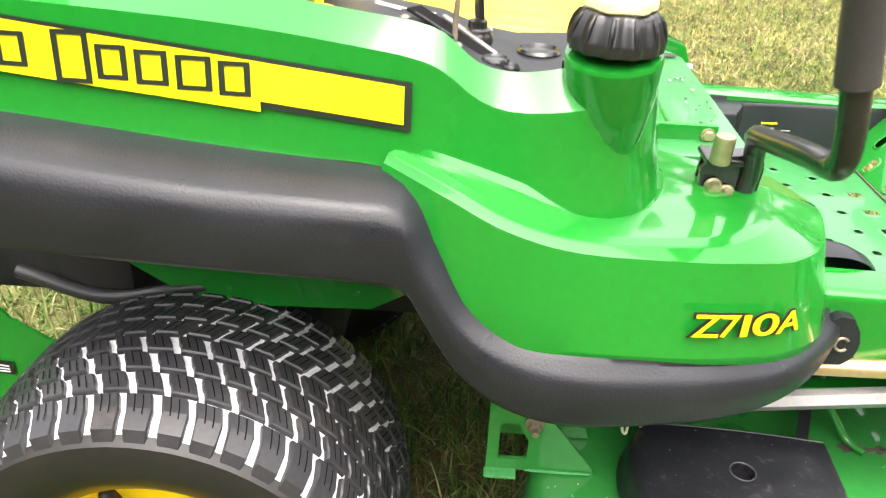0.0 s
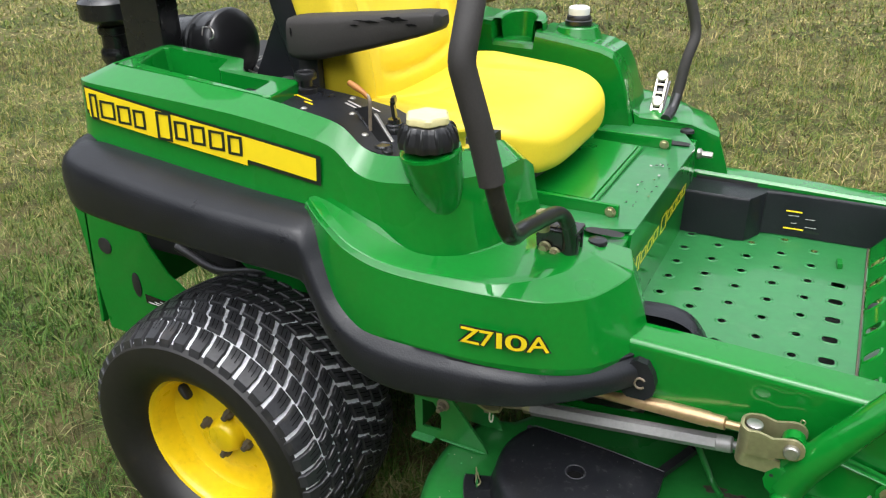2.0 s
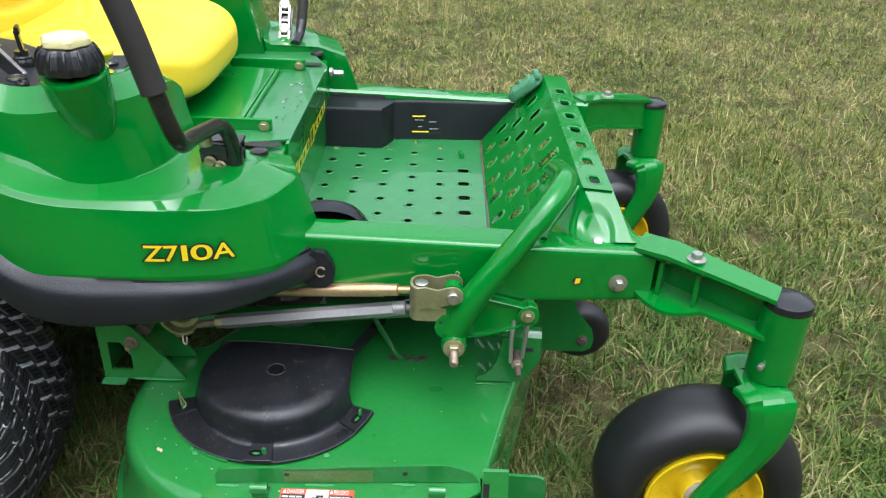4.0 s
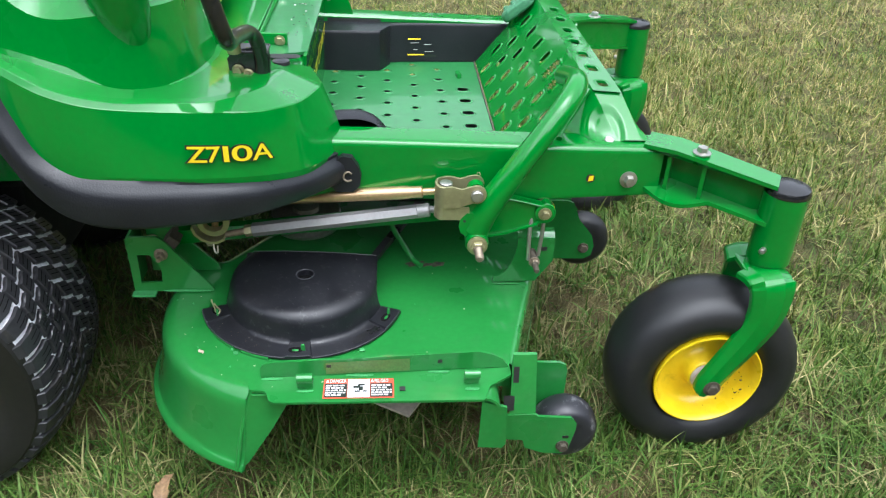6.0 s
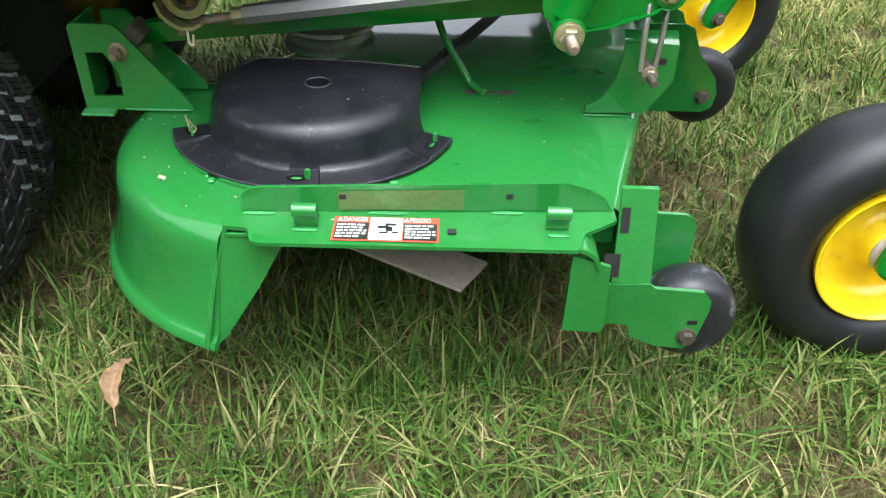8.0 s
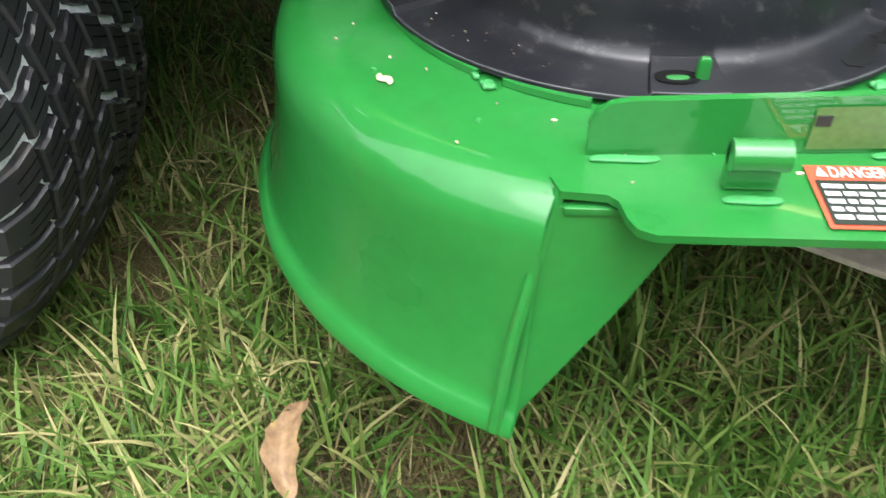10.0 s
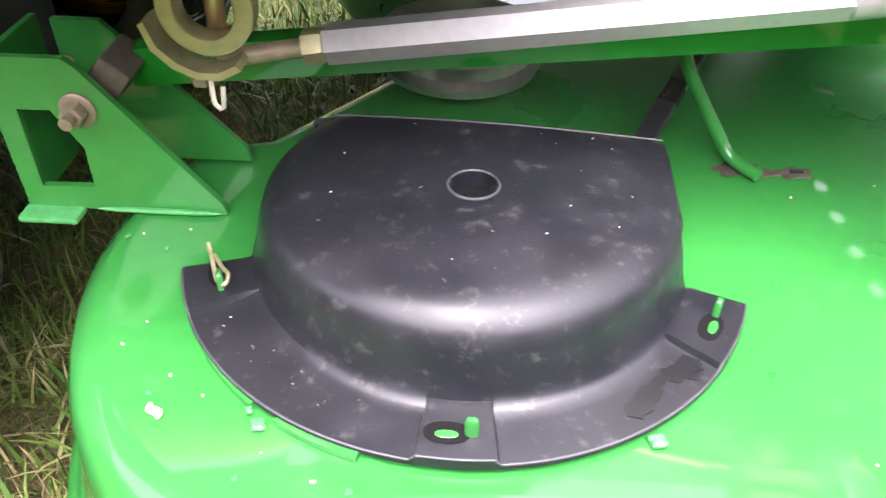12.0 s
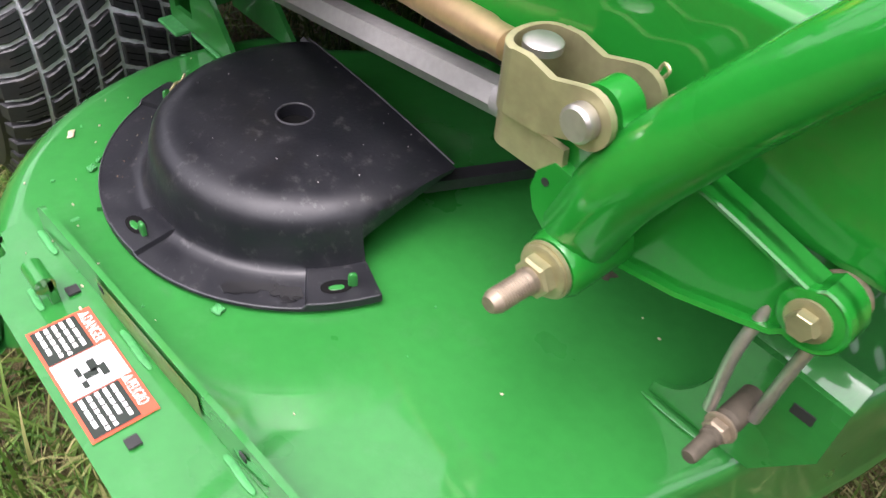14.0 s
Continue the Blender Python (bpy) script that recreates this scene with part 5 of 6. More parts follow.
for k in range(7):
    cells = []
    if k < 5:
        cells = [(y, .078, .0078, .0078) for y in np.arange(starts[k] - 5 * .078, .36, .078) if Y0 + .045 < y < Y1 - .045]
    elif k == 5:
        cells = [(.165 - .0782 * q, .078, .0135, .0105) for q in range(6)]
    columns.append(((edges[k] - .725) / .418, (edges[k + 1] - .725) / .418, cells))
b = perforated((.725, Y0, .55), (.418, 0, 0), Y0, Y1, columns, .0012, .0016)
part("floor_plate", b, M_floor, fp, "scuffed green floor plate with raised holes", smooth=False)
part("cable_eye", box((1.088, .262, .556), (.012, .03, .014), (0, 0, 8), bev=.003), M_green, fp, "small bent green eye")
# Dark sheet added under the floor; its colour gives the holes their shade.
part("hole_backing_sheet", box((.93, YC, .50), (.42, .74, .004)), M_dark, fp, "dark sheet added below to make the floor holes dark")
part("seam", box((1.142, YC, .552), (.0035, .74, .003)), M_rust, fp, "rusty seam line")
# inclined foot plate
yA, yB = -.305, .40
slope = [(0, .205, [(.074 + .1 * q, .1, .0165, .0105) for q in (-3, -2, -1, 0, 1, 2)]), (.205, .42, [(.018 + .1 * q, .1, .0165, .0105) for q in (-2, -1, 0, 1, 2, 3)]),
         (.42, .635, [(.064 + .1 * q, .1, .0165, .0105) for q in (-3, -2, -1, 0, 1, 2)]), (.635, .90, [(.304, .1, .0165, .0105), (.204, .1, .0165, .0105), (.104, .1, .0165, .0105), (.004, .1, .0165, .0105), (-.078, .064, .026, .017), (-.148, .064, .026, .017)]), (.90, 1, [])]
b = perforated((1.146, yA, .552), (.154, 0, .183), yA, yB, slope, .0015, .0022)
part("inclined_plate", b, M_green, fp, "green inclined foot plate with oval holes", smooth=False)
b = perforated((1.30, yA, .735), (.058, 0, -.004), yA, yB, [(0, 1, [(.27 - .09 * q, .09, .0105, .0165) for q in range(7)])], .005, -.0006)
part("top_strip", b, M_green, fp, "green top strip with square holes", smooth=False)
b = bmesh.new()
quad([(1.358, yA, .731), (1.358, yB, .731), (1.415, yB, .57), (1.415, yA, .57)], b)
quad([(1.30, yB, .735), (1.358, yB, .731), (1.415, yB, .57), (1.146, yB, .552)], b)
part("front_sheet", b, M_green, fp)
# near gusset: sloping side with a dimple
b = bmesh.new()
ribs = []
top = [(1.146, .552), (1.22, .64), (1.30, .735), (1.33, .733), (1.358, .731), (1.384, .672)]
line = np.array([[np.interp(t, range(6), [p[k] for p in top]) for k in (0, 1)] for t in np.linspace(0, 5, 81)])
for u in np.linspace(0, 1, 41):
    rib = []
    for x, z in line:
        zl = min(z, .662)
        xl = np.interp(x, (1.146, 1.384), (1.226, 1.410))
        zz, xx = z + (zl - z) * u, x + (xl - x) * u
        r = math.hypot(xx - 1.325, (zz - .672) * .85)
        k = max(0.0, min(1.0, (.036 - r) / .014))
        dip = .006 * k * k * (3 - 2 * k)
        rib.append((xx, yA - .085 * u + dip * .7, zz - dip * .7))
    ribs.append(rib)
loft(ribs, b)
part("gusset", b, M_green, fp, sharp=30)
part("gusset_rib", sweep([(1.226, -.39, .664), (1.232, -.375, .672), (1.262, -.34, .70), (1.292, -.309, .734)], .006, 10, 14), M_green, fp)
part("gusset_bolt", hexhead((1.327, -.378, .646), (1.327, -.384, .661), .011, flange=.0175), M_bolt, fp)
# tread slots with teeth
for y in (-.148, -.078):
    for k in range(6):
        for e in (-1, 1):
            x = 1.248 + k * .0062
            z = .552 + (x - 1.146) * (.183 / .154) + .004
            part("slot_tooth", box((x, y + e * .0155, z - .001), (.005, .006, .005), (0, -50, 0)), M_green, fp, smooth=False)
# cast pedal at the far corner
b = blob((1.25, .36, .712), (.05, .034, .016), .5, 14, (0, -42, -14))
ped = empty("brake_pedal", mower, "pale green cast pedal with raised studs")
M_chalk = mat("chalky_green_paint", (0.07, 0.24, 0.12), 0.55, vary=0.4, grain=120, bump=0.5)
part("pedal_pad", b, M_chalk, ped)
for k in range(4):
    for e in (-1.3, 0, 1.3):
        part("pedal_stud", blob((1.222 + .018 * k, .362 + e * .015 - .004 * k, .701 + .0162 * k), (.008, .009, .008), .6, 6, (0, -42 + 20 * e, -14 + 30 * (k % 2))), M_chalk, ped)
part("pedal_arm", cyl((1.245, .365, .70), (1.23, .385, .57), .012), M_green, ped)

# side pockets of the foot platform
for s in (1, -1):
    pk = empty("side_pocket", mower, "black plastic side panel with an open tray")
    e = .40
    yw = flip(s, 2 * YC - .405)
    f = lambda y: flip(s, 2 * YC - y)
    b = bmesh.new()
    if s < 0:
        tray = [(.722, .30), (.86, .30), (.885, .315), (.905, .355), (.93, .375), (1.16, .385), (1.30, .387)]
        ribs = [[(x, y - .004, .552), (x, y, .60), (x, y + .004, .648), (x, y + .010, .655), (x, y + .016, .652)] + [(x, max(y + .016, .403), .652)] for x, y in spline(tray, 30)]
        loft(ribs, b)
        part("tray_wall", b, M_black, pk)
        b = bmesh.new()
        ribs = [[(x, y + .014, .652), (x + .004, y + .02, .61), (x, .40, .61), (x, .405, .66)] for x, y in ((.735, .30), (.80, .30), (.86, .302), (.88, .325))]
        loft(ribs, b)
        part("tray_bowl", b, M_dark, pk)
        part("safety_label", quad([(.95, .3745, .565), (1.035, .378, .565), (1.035, .384, .622), (.95, .38, .622)]), M_ink, pk, "dark peeling safety label", smooth=False)
        for z, w in ((.615, .035), (.571, .045)):
            part("label_bar", quad([(.955, .3735, z - .0016), (.955 + w, .376, z - .0016), (.955 + w, .377, z + .0016), (.955, .3745, z + .0016)]), M_decal, pk, "yellow print remnant", smooth=False)
        for x0, x1, z0 in ((.962, .985, .604), (1.0, 1.02, .600), (.97, .982, .585), (1.002, 1.026, .58)):
            part("label_bar", quad([(x0, .3728, z0), (x1, .3752, z0), (x1, .3756, z0 + .0016), (x0, .3732, z0 + .0016)]), M_speck, pk, "pale worn print bar", smooth=False)
    else:
        arch = [(.74, .66), (.78, .676), (.82, .681), (.85, .679), (.875, .669), (.897, .645), (.91, .615), (.918, .585)]
        ribs = [[(x, -.345, z), (x, -.325, z + .006), (x - .004, -.30, z + .002), (x - .01, -.285, z - .02), (x - .012, -.28, .552)] for x, z in spline(arch, 20)]
        loft(ribs, b)
        part("tray_wall", b, M_black, pk)

# ---- cutting deck ----
deck = empty("mower_deck", mower, "green stamped steel cutting deck with open side discharge")
DZ = .33
arc = [(.75 + .307 * math.cos(math.radians(a)), -.45 + .307 * math.sin(math.radians(a))) for a in np.linspace(250, 150, 36)]
rear = [(.535, -.285), (.60, -.195), (.66, -.11), (.70, .0), (.66, .12), (.58, .24)]
left = [(.745 + .275 * math.cos(math.radians(a)), .495 - .275 * math.sin(math.radians(a))) for a in np.linspace(165, 265, 14)]
front = [(1.02, .74), (1.13, .70), (1.19, .45), (1.235, .30), (1.275, .15), (1.285, .03), (1.275, -.08), (1.258, -.18), (1.237, -.275), (1.208, -.385), (1.17, -.52), (1.132, -.66)]
O = np.array(arc + rear + left + front)
t = np.gradient(O, axis=0)
t /= np.linalg.norm(t, axis=1)[:, None]
nrm = np.stack([-t[:, 1], t[:, 0]], 1)
if np.dot(nrm[5], O[5] - np.array([.75, -.45])) < 0:
    nrm = -nrm
flare = np.interp(range(len(O)), (0, len(arc) - 6, len(arc) + 2, len(O) - 1), (1, 1, .3, .25))
tight = np.interp(range(len(O)), (0, len(arc) + 8, len(O) - len(front), len(O)), (1, 1, .45, .45))
ribs = []
for (x, y), (a, c), fl, tg in zip(O, nrm, flare, tight):
    rib = []
    for off, z in ((-.036, DZ), (-.022, DZ - .003), (-.009, DZ - .012), (-.002, DZ - .028), (0, DZ - .05), (.008, .235), (.018, .195), (.024, .187), (.030, .182), (.031, .174), (.026, .172), (.018, .18), (.004, .21), (-.008, .28)):
        off *= fl if off > 0 else tg
        z = DZ - (DZ - z) * tg if DZ - z < .051 else z
        rib.append((x + a * off, y + c * off, z))
    ribs.append(rib)
b = loft(ribs)
b.faces.new([b.verts.new(r[0]) for r in ribs])
bmesh.ops.remove_doubles(b, verts=b.verts, dist=1e-5)
part("shell", b, M_deck, deck, sharp=55)
# end wall at the discharge, and the folded lip
b = prism([(.655, -.722, .320), (.688, -.722, .322), (.731, -.724, .326), (.69, -.733, .25), (.644, -.744, .178), (.628, -.758, .170), (.630, -.750, .22), (.641, -.735, .28)], (0, .004, 0))
part("baffle", b, M_deck, deck)
part("baffle_lip", sweep([(.655, -.716, .327), (.650, -.722, .31), (.642, -.735, .28), (.632, -.749, .23), (.624, -.763, .177)], .004, 8, 20), M_deck, deck)
part("baffle_edge", box((.672, -.7235, .3195), (.03, .004, .005), bev=.001), M_deck, deck)
# discharge flange
b = bmesh.new()
fl = [(.653, -.664, .3303), (.650, -.709, .3303), (.655, -.7215, .3303), (.679, -.724, .3303), (.684, -.729, .3303), (.687, -.742, .3303), (.691, -.750, .3303), (.700, -.754, .3303), (1.065, -.754, .3303), (1.078, -.719, .3303), (1.12, -.689, .3303), (1.12, -.60, .3303)]
prism(fl, (0, 0, -.005), b, bev=.0005)
part("flange", b, M_deck, deck, "green discharge flange")
up = [(.670, .330), (.670, .350), (.673, .357), (.68, .362), (.69, .364), (1.06, .37), (1.085, .362), (1.105, .35), (1.117, .332), (1.122, .31), (1.123, .285), (1.10, .285), (1.10, .332)]
part("flange_upstand", prism([(x, -.690 + .047 * (x - .67), z) for x, z in up], (0, .005, 0), bev=.001), M_deck, deck)
b = bmesh.new()
ribs = [[(1.062 + (.036 + g) * math.sin(a), y, .293 + (.036 + g) * math.cos(a)) for g, y in ((0, -.749), (0, -.689), (-.005, -.689), (-.005, -.749))] for a in np.linspace(0, math.pi * .45, 8)]
loft(ribs, b, closed=True, caps=True)
part("front_corner", b, M_deck, deck)
part("front_leg", prism([(1.062, -.744, .315), (1.108, -.744, .30), (1.112, -.744, .21), (1.106, -.744, .200), (1.061, -.744, .203)], (0, .006, 0), bev=.001), M_deck, deck)
for x, y, w in ((.69, -.694, .038), (1.045, -.727, .026), (.75, -.727, .03), (.988, -.680, .04), (.845, -.687, .05)):
    part("weld_bead", blob((x, y, .3315), (w / 2, .003, .0011), .6, 10, (0, 0, 0), lambda p: p + Vector((0, .12 * math.sin(9 * p.x), .3 * math.sin(14 * p.x)))), M_weld, deck, "pale painted weld")
for x, y in ((.75, -.719), (1.045, -.713)):
    h = box((x, y + .004, .345), (.028, .008, .028), bev=.002)
    cyl((x - .014, y, .3535), (x + .014, y, .3535), .0085, 20, h)
    part("hinge_lug", h, M_deck, deck)
# Dark squares on the solid sheet paint the shade in punched holes.
for x, y in ((.921, -.725), (.758, -.7)):
    part("square_hole", box((x, y, .3325), (.01, .01, .0015)), M_dark, deck, "dark square painting the shade in a punched hole", smooth=False)
for x in (.79, .99):
    part("square_hole", box((x, -.6912 + .047 * (x - .67), .352), (.008, .0015, .006)), M_dark, deck, "dark square painting the shade in a punched hole", smooth=False)
part("decal_residue", quad([(.785, -.6858, .334), (.935, -.6788, .334), (.935, -.6788, .362), (.785, -.6858, .360)]), M_ghost, deck, "patch left by a peeled decal", smooth=False)

# danger decal: red field, black text panels, white picture panel
dec = empty("danger_decal", mower, "red, black and white danger decal")
X0, X1, YA, YB = .782, .906, -.7475, -.697


def dq(u0, u1, v0, v1, h):
    f = lambda u, w: (X0 + (X1 - X0) * u, YA + (YB - YA) * w, .3318 + h)
    return quad([f(u0, v0), f(u1, v0), f(u1, v1), f(u0, v1)])


part("red_field", dq(0, 1, 0, 1, .0), M_red, dec, "red decal field", smooth=False)
part("text_panel", dq(.02, .335, .05, .74, .0006), M_ink, dec, "black text panel", smooth=False)
part("text_panel", dq(.665, .98, .05, .74, .0006), M_ink, dec, "black text panel", smooth=False)
part("picture_panel", dq(.345, .655, .04, .96, .0006), M_white, dec, "white picture panel", smooth=False)
rtx = random.Random(21)
for k in range(5):
    for u in (.035, .68):
        e, stop = u, u + rtx.uniform(.2, .285)
        while e < stop:
            w = rtx.uniform(.03, .085)
            part("text_bar", dq(e, min(e + w, u + .285), .12 + k * .12, .185 + k * .12, .001), M_white, dec, "white unreadable text bar", smooth=False)
            e += w + .014
for k, (u, w, du, dv) in enumerate(((.42, .5, .1, .12), (.49, .62, .1, .1), (.5, .38, .06, .2), (.44, .3, .08, .07), (.56, .3, .06, .08))):
    part("pictogram_bar", dq(u, u + du, w, w + dv, .001), M_ink, dec, "plain dark pictogram shape", smooth=False)
for txt, u in (("DANGER", .085), ("PELIGRO", .72)):
    wd = words(txt, .0125, .58 if txt == "DANGER" else .51, .0001)
    for vert in wd.verts:
        vert.co = Vector((X0 + (X1 - X0) * u + vert.co.x, YA + (YB - YA) * .78 + vert.co.y, .3328 + vert.co.z))
    part("decal_word", wd, M_white, dec, "white word " + txt, smooth=False)
for u in (.03, .665):
    f = lambda a, w: (X0 + (X1 - X0) * a, YA + (YB - YA) * w, .3328)
    part("warning_triangle", quad([f(u, .79), f(u + .05, .79), f(u + .026, .95), f(u + .024, .95)]), M_white, dec, "white warning triangle", smooth=False)

# belt cover: a dome cut open at the back and on the belt's side, with a bolted flange
cov = empty("belt_cover", mower, "dusty black plastic belt cover with a round hole")
CX, CY, HX, HY = .7315, -.4475, .733, -.464
def back_line(x):
    return -.372 - .015 * (x - .62) / .25


TABS = ((-90, 7.0), (-25.5, 10.0), (-160, 6.5))


def dome():
    """Rows from the rim of the hole outward: top, shoulder, wall and flange, angle by angle."""
    b = bmesh.new()
    hole = .0165
    ang = sorted(set([-217 + 2.5 * k for k in range(145)] + [c + sg * w + d for c, w in TABS for sg in (-1, 1) for d in (-.25, .25)] + [-16.8, -16.4, -167.4, -167.0]))
    ang = [a for a in ang if -217 <= a < 142.9]
    prof = [(hole, .385), (hole, .3995), (hole + .003, .4005), (.05, .4005), (.09, .3995), (.118, .398), (.130, .3955), (.139, .391), (.1455, .384), (.149, .374), (.1515, .362), (.154, .350), (.157, .343), (.162, .3395), (.170, .3385), (.188, .3375), (.1975, .337), (.1985, .3345)]
    cols = []
    for a in ang:
        ca, sa = math.cos(math.radians(a)), math.sin(math.radians(a))
        shut = a < -16.6 and a > -217
        flange = -167.2 < a < -16.6
        tab = any(abs(a - c) < w for c, w in TABS)
        col = []
        for r, z in prof:
            mix = max(0.0, min(1.0, (r - hole) / .1))
            cx, cy = HX * (1 - mix) + CX * mix, HY * (1 - mix) + CY * mix
            if not shut and r > .131:
                grow = min(1.0, max(0.0, (a + 16.6) / 34)) if a > -16.6 else 1.0
                zo = .3955 - .003 * min(1, (r - .13) / .022) if r < .1535 else .389
                ro = .131 + (r - .131) * 1.25 if r < .1535 else .1585 - (r - .1535) * .2
                rw, zw = (r, z) if r < .152 else (.1512 - (r - .152) * .06, .363)
                r, z = rw + (ro - rw) * grow, zw + (zo - zw) * grow
            elif r > .16 and not flange:
                r, z = .159, .336
            elif tab and r > .16 and r < .198:
                z += .0045
            if r > .16:
                r *= 1 + .045 * max(0.0, -ca) ** 2
            x, y = cx + r * ca, cy + r * sa
            if not shut and ca > 0:
                x = min(x, .8745)
            if y > back_line(x):
                if shut:
                    x = max(x, CX - .135)
                y = back_line(x) - (0 if z > .3895 else .004)
            col.append(b.verts.new((x, y, z)))
        cols.append(col)
    cols.append(cols[0])
    ends = [a < -16.6 for a in ang] + [True]
    for c0, c1, e0, e1 in zip(cols, cols[1:], ends, ends[1:]):
        for k in range(len(prof) - 1):
            if e0 != e1 and k > 11:
                continue
            b.faces.new((c0[k], c0[k + 1], c1[k + 1], c1[k]))
    return b


part("dome", dome(), M_cover, cov, sharp=42)
lip = [(CX + .1975 * (1 + .045 * max(0.0, -math.cos(a)) ** 2) * math.cos(a), CY + .1975 * (1 + .045 * max(0.0, -math.cos(a)) ** 2) * math.sin(a), .3372 + (.0045 if any(abs(math.degrees(a) - c) < w for c, w in TABS) else 0)) for a in np.radians(np.linspace(-166.5, -17.5, 120))]
part("flange_lip", sweep(lip, .0009, 6), M_edge, cov, "thin pale raised lip of the flange")
# Thin paler sweep paints the bright highlight along the back edge.
part("cover_edge", sweep([(x, back_line(x) - .0006, .3962 + .004 * math.sin(math.pi * (x - .60) / .268)) for x in np.linspace(.620, .872, 12)], .001, 6), M_edge, cov, "pale line painting the highlight on the cut edge")
part("hole_rim", sweep([(HX + .0175 * math.cos(a), HY + .0175 * math.sin(a), .4006) for a in np.linspace(0, 2 * math.pi, 33)], .0011, 6), M_edge, cov, "pale rim of the hole")
# Black disc closes the hole and paints the shade below it.
part("hole_shade", lathe((HX, HY, .388), (HX, HY, .4), [(0, .0165), (.001, 0)], 20), M_void, cov, "black disc painting the shade inside the hole")
for ang, wide in TABS:
    a = math.radians(ang)
    cx, cy = CX + .180 * math.cos(a), CY + .180 * math.sin(a)
    tx, ty = -math.sin(a), math.cos(a)
    wx, wy = cx - tx * .006, cy - ty * .006
    # Black patch on the flange paints the keyhole's shade; nothing is cut.
    b = blob((wx, wy, .3428), (.0135, .0078, .0006), .9, 10, (0, 0, ang + 90))
    part("keyhole", b, M_void, cov, "black patch painting the shade in a keyhole")
    # Smaller green patch on top stands in for the deck below.
    b = blob((wx + math.cos(a) * .0016, wy + math.sin(a) * .0016, .3432), (.0070, .0030, .0005), .9, 10, (0, 0, ang + 90))
    part("keyhole_floor", b, M_deck, cov, "green patch laid on the keyhole for the deck below")
    px, py = cx + tx * .008, cy + ty * .008
    b = blob((px, py, .3465), (.0042, .0026, .0095), .55, 10, (0, 0, ang + 90))
    part("pin", b, M_deck, cov, "green upright pin")
for r0, r1, a0, a1 in ((.19, .2045, -172, -127.5), (.19, .2035, -122, -106)):
    ring = []
    for r, order in ((r0, 1), (r1, -1)):
        ring += [(CX + r * math.cos(math.radians(a)), CY + r * math.sin(math.radians(a)), .3305) for a in np.linspace(a0, a1, 10)[::order]]
    part("mount_strip", prism(ring, (0, 0, .0045), bev=.0012), M_deck, deck, "green mounting strip welded to the deck")
part("hairpin", sweep([(.549, -.486, .356), (.553, -.494, .351), (.556, -.501, .354), (.559, -.508, .350), (.563, -.516, .347), (.569, -.52, .348), (.570, -.513, .351), (.563, -.504, .350), (.556, -.496, .354)], .0016, 6, 40), M_zinc, cov, "bent steel hairpin clip")
rsc = random.Random(11)
ring = []
for k in range(22):
    u = k / 21
    a, r = math.radians(-58 + 22 * u), .183 + .004 * math.sin(9 * u) + rsc.uniform(0, .006)
    ring.append((a, r))
for k in range(22):
    u = 1 - k / 21
    ring.append((math.radians(-57 + 20 * u), .178 - .004 * u - rsc.uniform(0, .006) * math.sin(math.pi * u)))
part("scuff", prism([(CX + r * math.cos(a), CY + r * math.sin(a), .3381) for a, r in ring], (0, 0, .0004)), M_bpaint, cov, "glossy black rubbed patch")

for x, y, w, d in ((.615, -.622, .008, .005), (.847, -.617, .010, .005), (.607, -.612, .004, .003)):
    part("weld_bead", blob((x, y, .3325), (w / 2, d, .0016), .7, 10, (0, 0, 25), lambda p: p + Vector((.2 * math.sin(6 * p.y), .12 * math.sin(9 * p.x), .3 * math.sin(8 * p.x)))), M_weld, deck, "pale painted weld")

# rear hanger bracket of the deck
hang = empty("hanger_bracket", mower, "welded green hanger bracket with a bolt")
out = [(.382, .331), (.381, .454), (.387, .459), (.443, .459), (.452, .452), (.538, .341), (.541, .331)]
slot = [(.398, .351), (.440, .352), (.441, .387), (.424, .418), (.399, .418)]
b = bmesh.new()
vo, vs = [b.verts.new((x, -.42, z)) for x, z in out], [b.verts.new((x, -.42, z)) for x, z in slot]
o2, s2 = vo, vs
for f in ((o2[0], o2[1], s2[4], s2[0]), (o2[1], o2[2], o2[3], s2[3], s2[4]), (o2[3], o2[4], s2[2], s2[3]), (o2[4], o2[5], s2[2]), (o2[5], o2[6], s2[1], s2[2]), (o2[6], o2[0], s2[0], s2[1])):
    b.faces.new(f)
r = bmesh.ops.extrude_face_region(b, geom=list(b.faces))
bmesh.ops.translate(b, vec=(0, .006, 0), verts=[q for q in r["geom"] if isinstance(q, bmesh.types.BMVert)])
part("outer_plate", b, M_deck, hang, smooth=False)
part("inner_plate", prism([(.40, -.345, .333), (.40, -.345, .455), (.438, -.345, .455), (.538, -.345, .346), (.541, -.345, .333)], (0, .006, 0)), M_deck, hang)
part("rear_web", box((.3845, -.378, .394), (.006, .078, .126), bev=.001), M_deck, hang)
part("foot_flange", box((.403, -.428, .3295), (.048, .02, .006), bev=.0028), M_weld, hang, "pale welded foot flange")
part("weld_bead", blob((.487, -.4225, .3335), (.05, .003, .002), .8, 10), M_weld, hang, "pale painted weld")
part("bolt", hexhead((.446, -.42, .420), (.446, -.434, .420), .0095, cyl((.446, -.434, .420), (.446, -.443, .420), .005, 12), flange=.0135), M_worn, hang)
part("bolt", hexhead((.425, -.40, .445), (.425, -.40, .42), .013, flange=.015), M_zinc, hang)

# lift linkage
link_set = empty("lift_linkage", mower, "plated steel deck lift linkage with a green lever")


def rod(p0, p1, r, seg=20):
    return cyl(p0, p1, r, seg)


b = cyl((.632, -.425, .480), (.958, -.429, .5255), .0138, 6)
part("hex_rod", b, M_steel, link_set, "bright steel hexagonal turnbuckle rod", smooth=False)
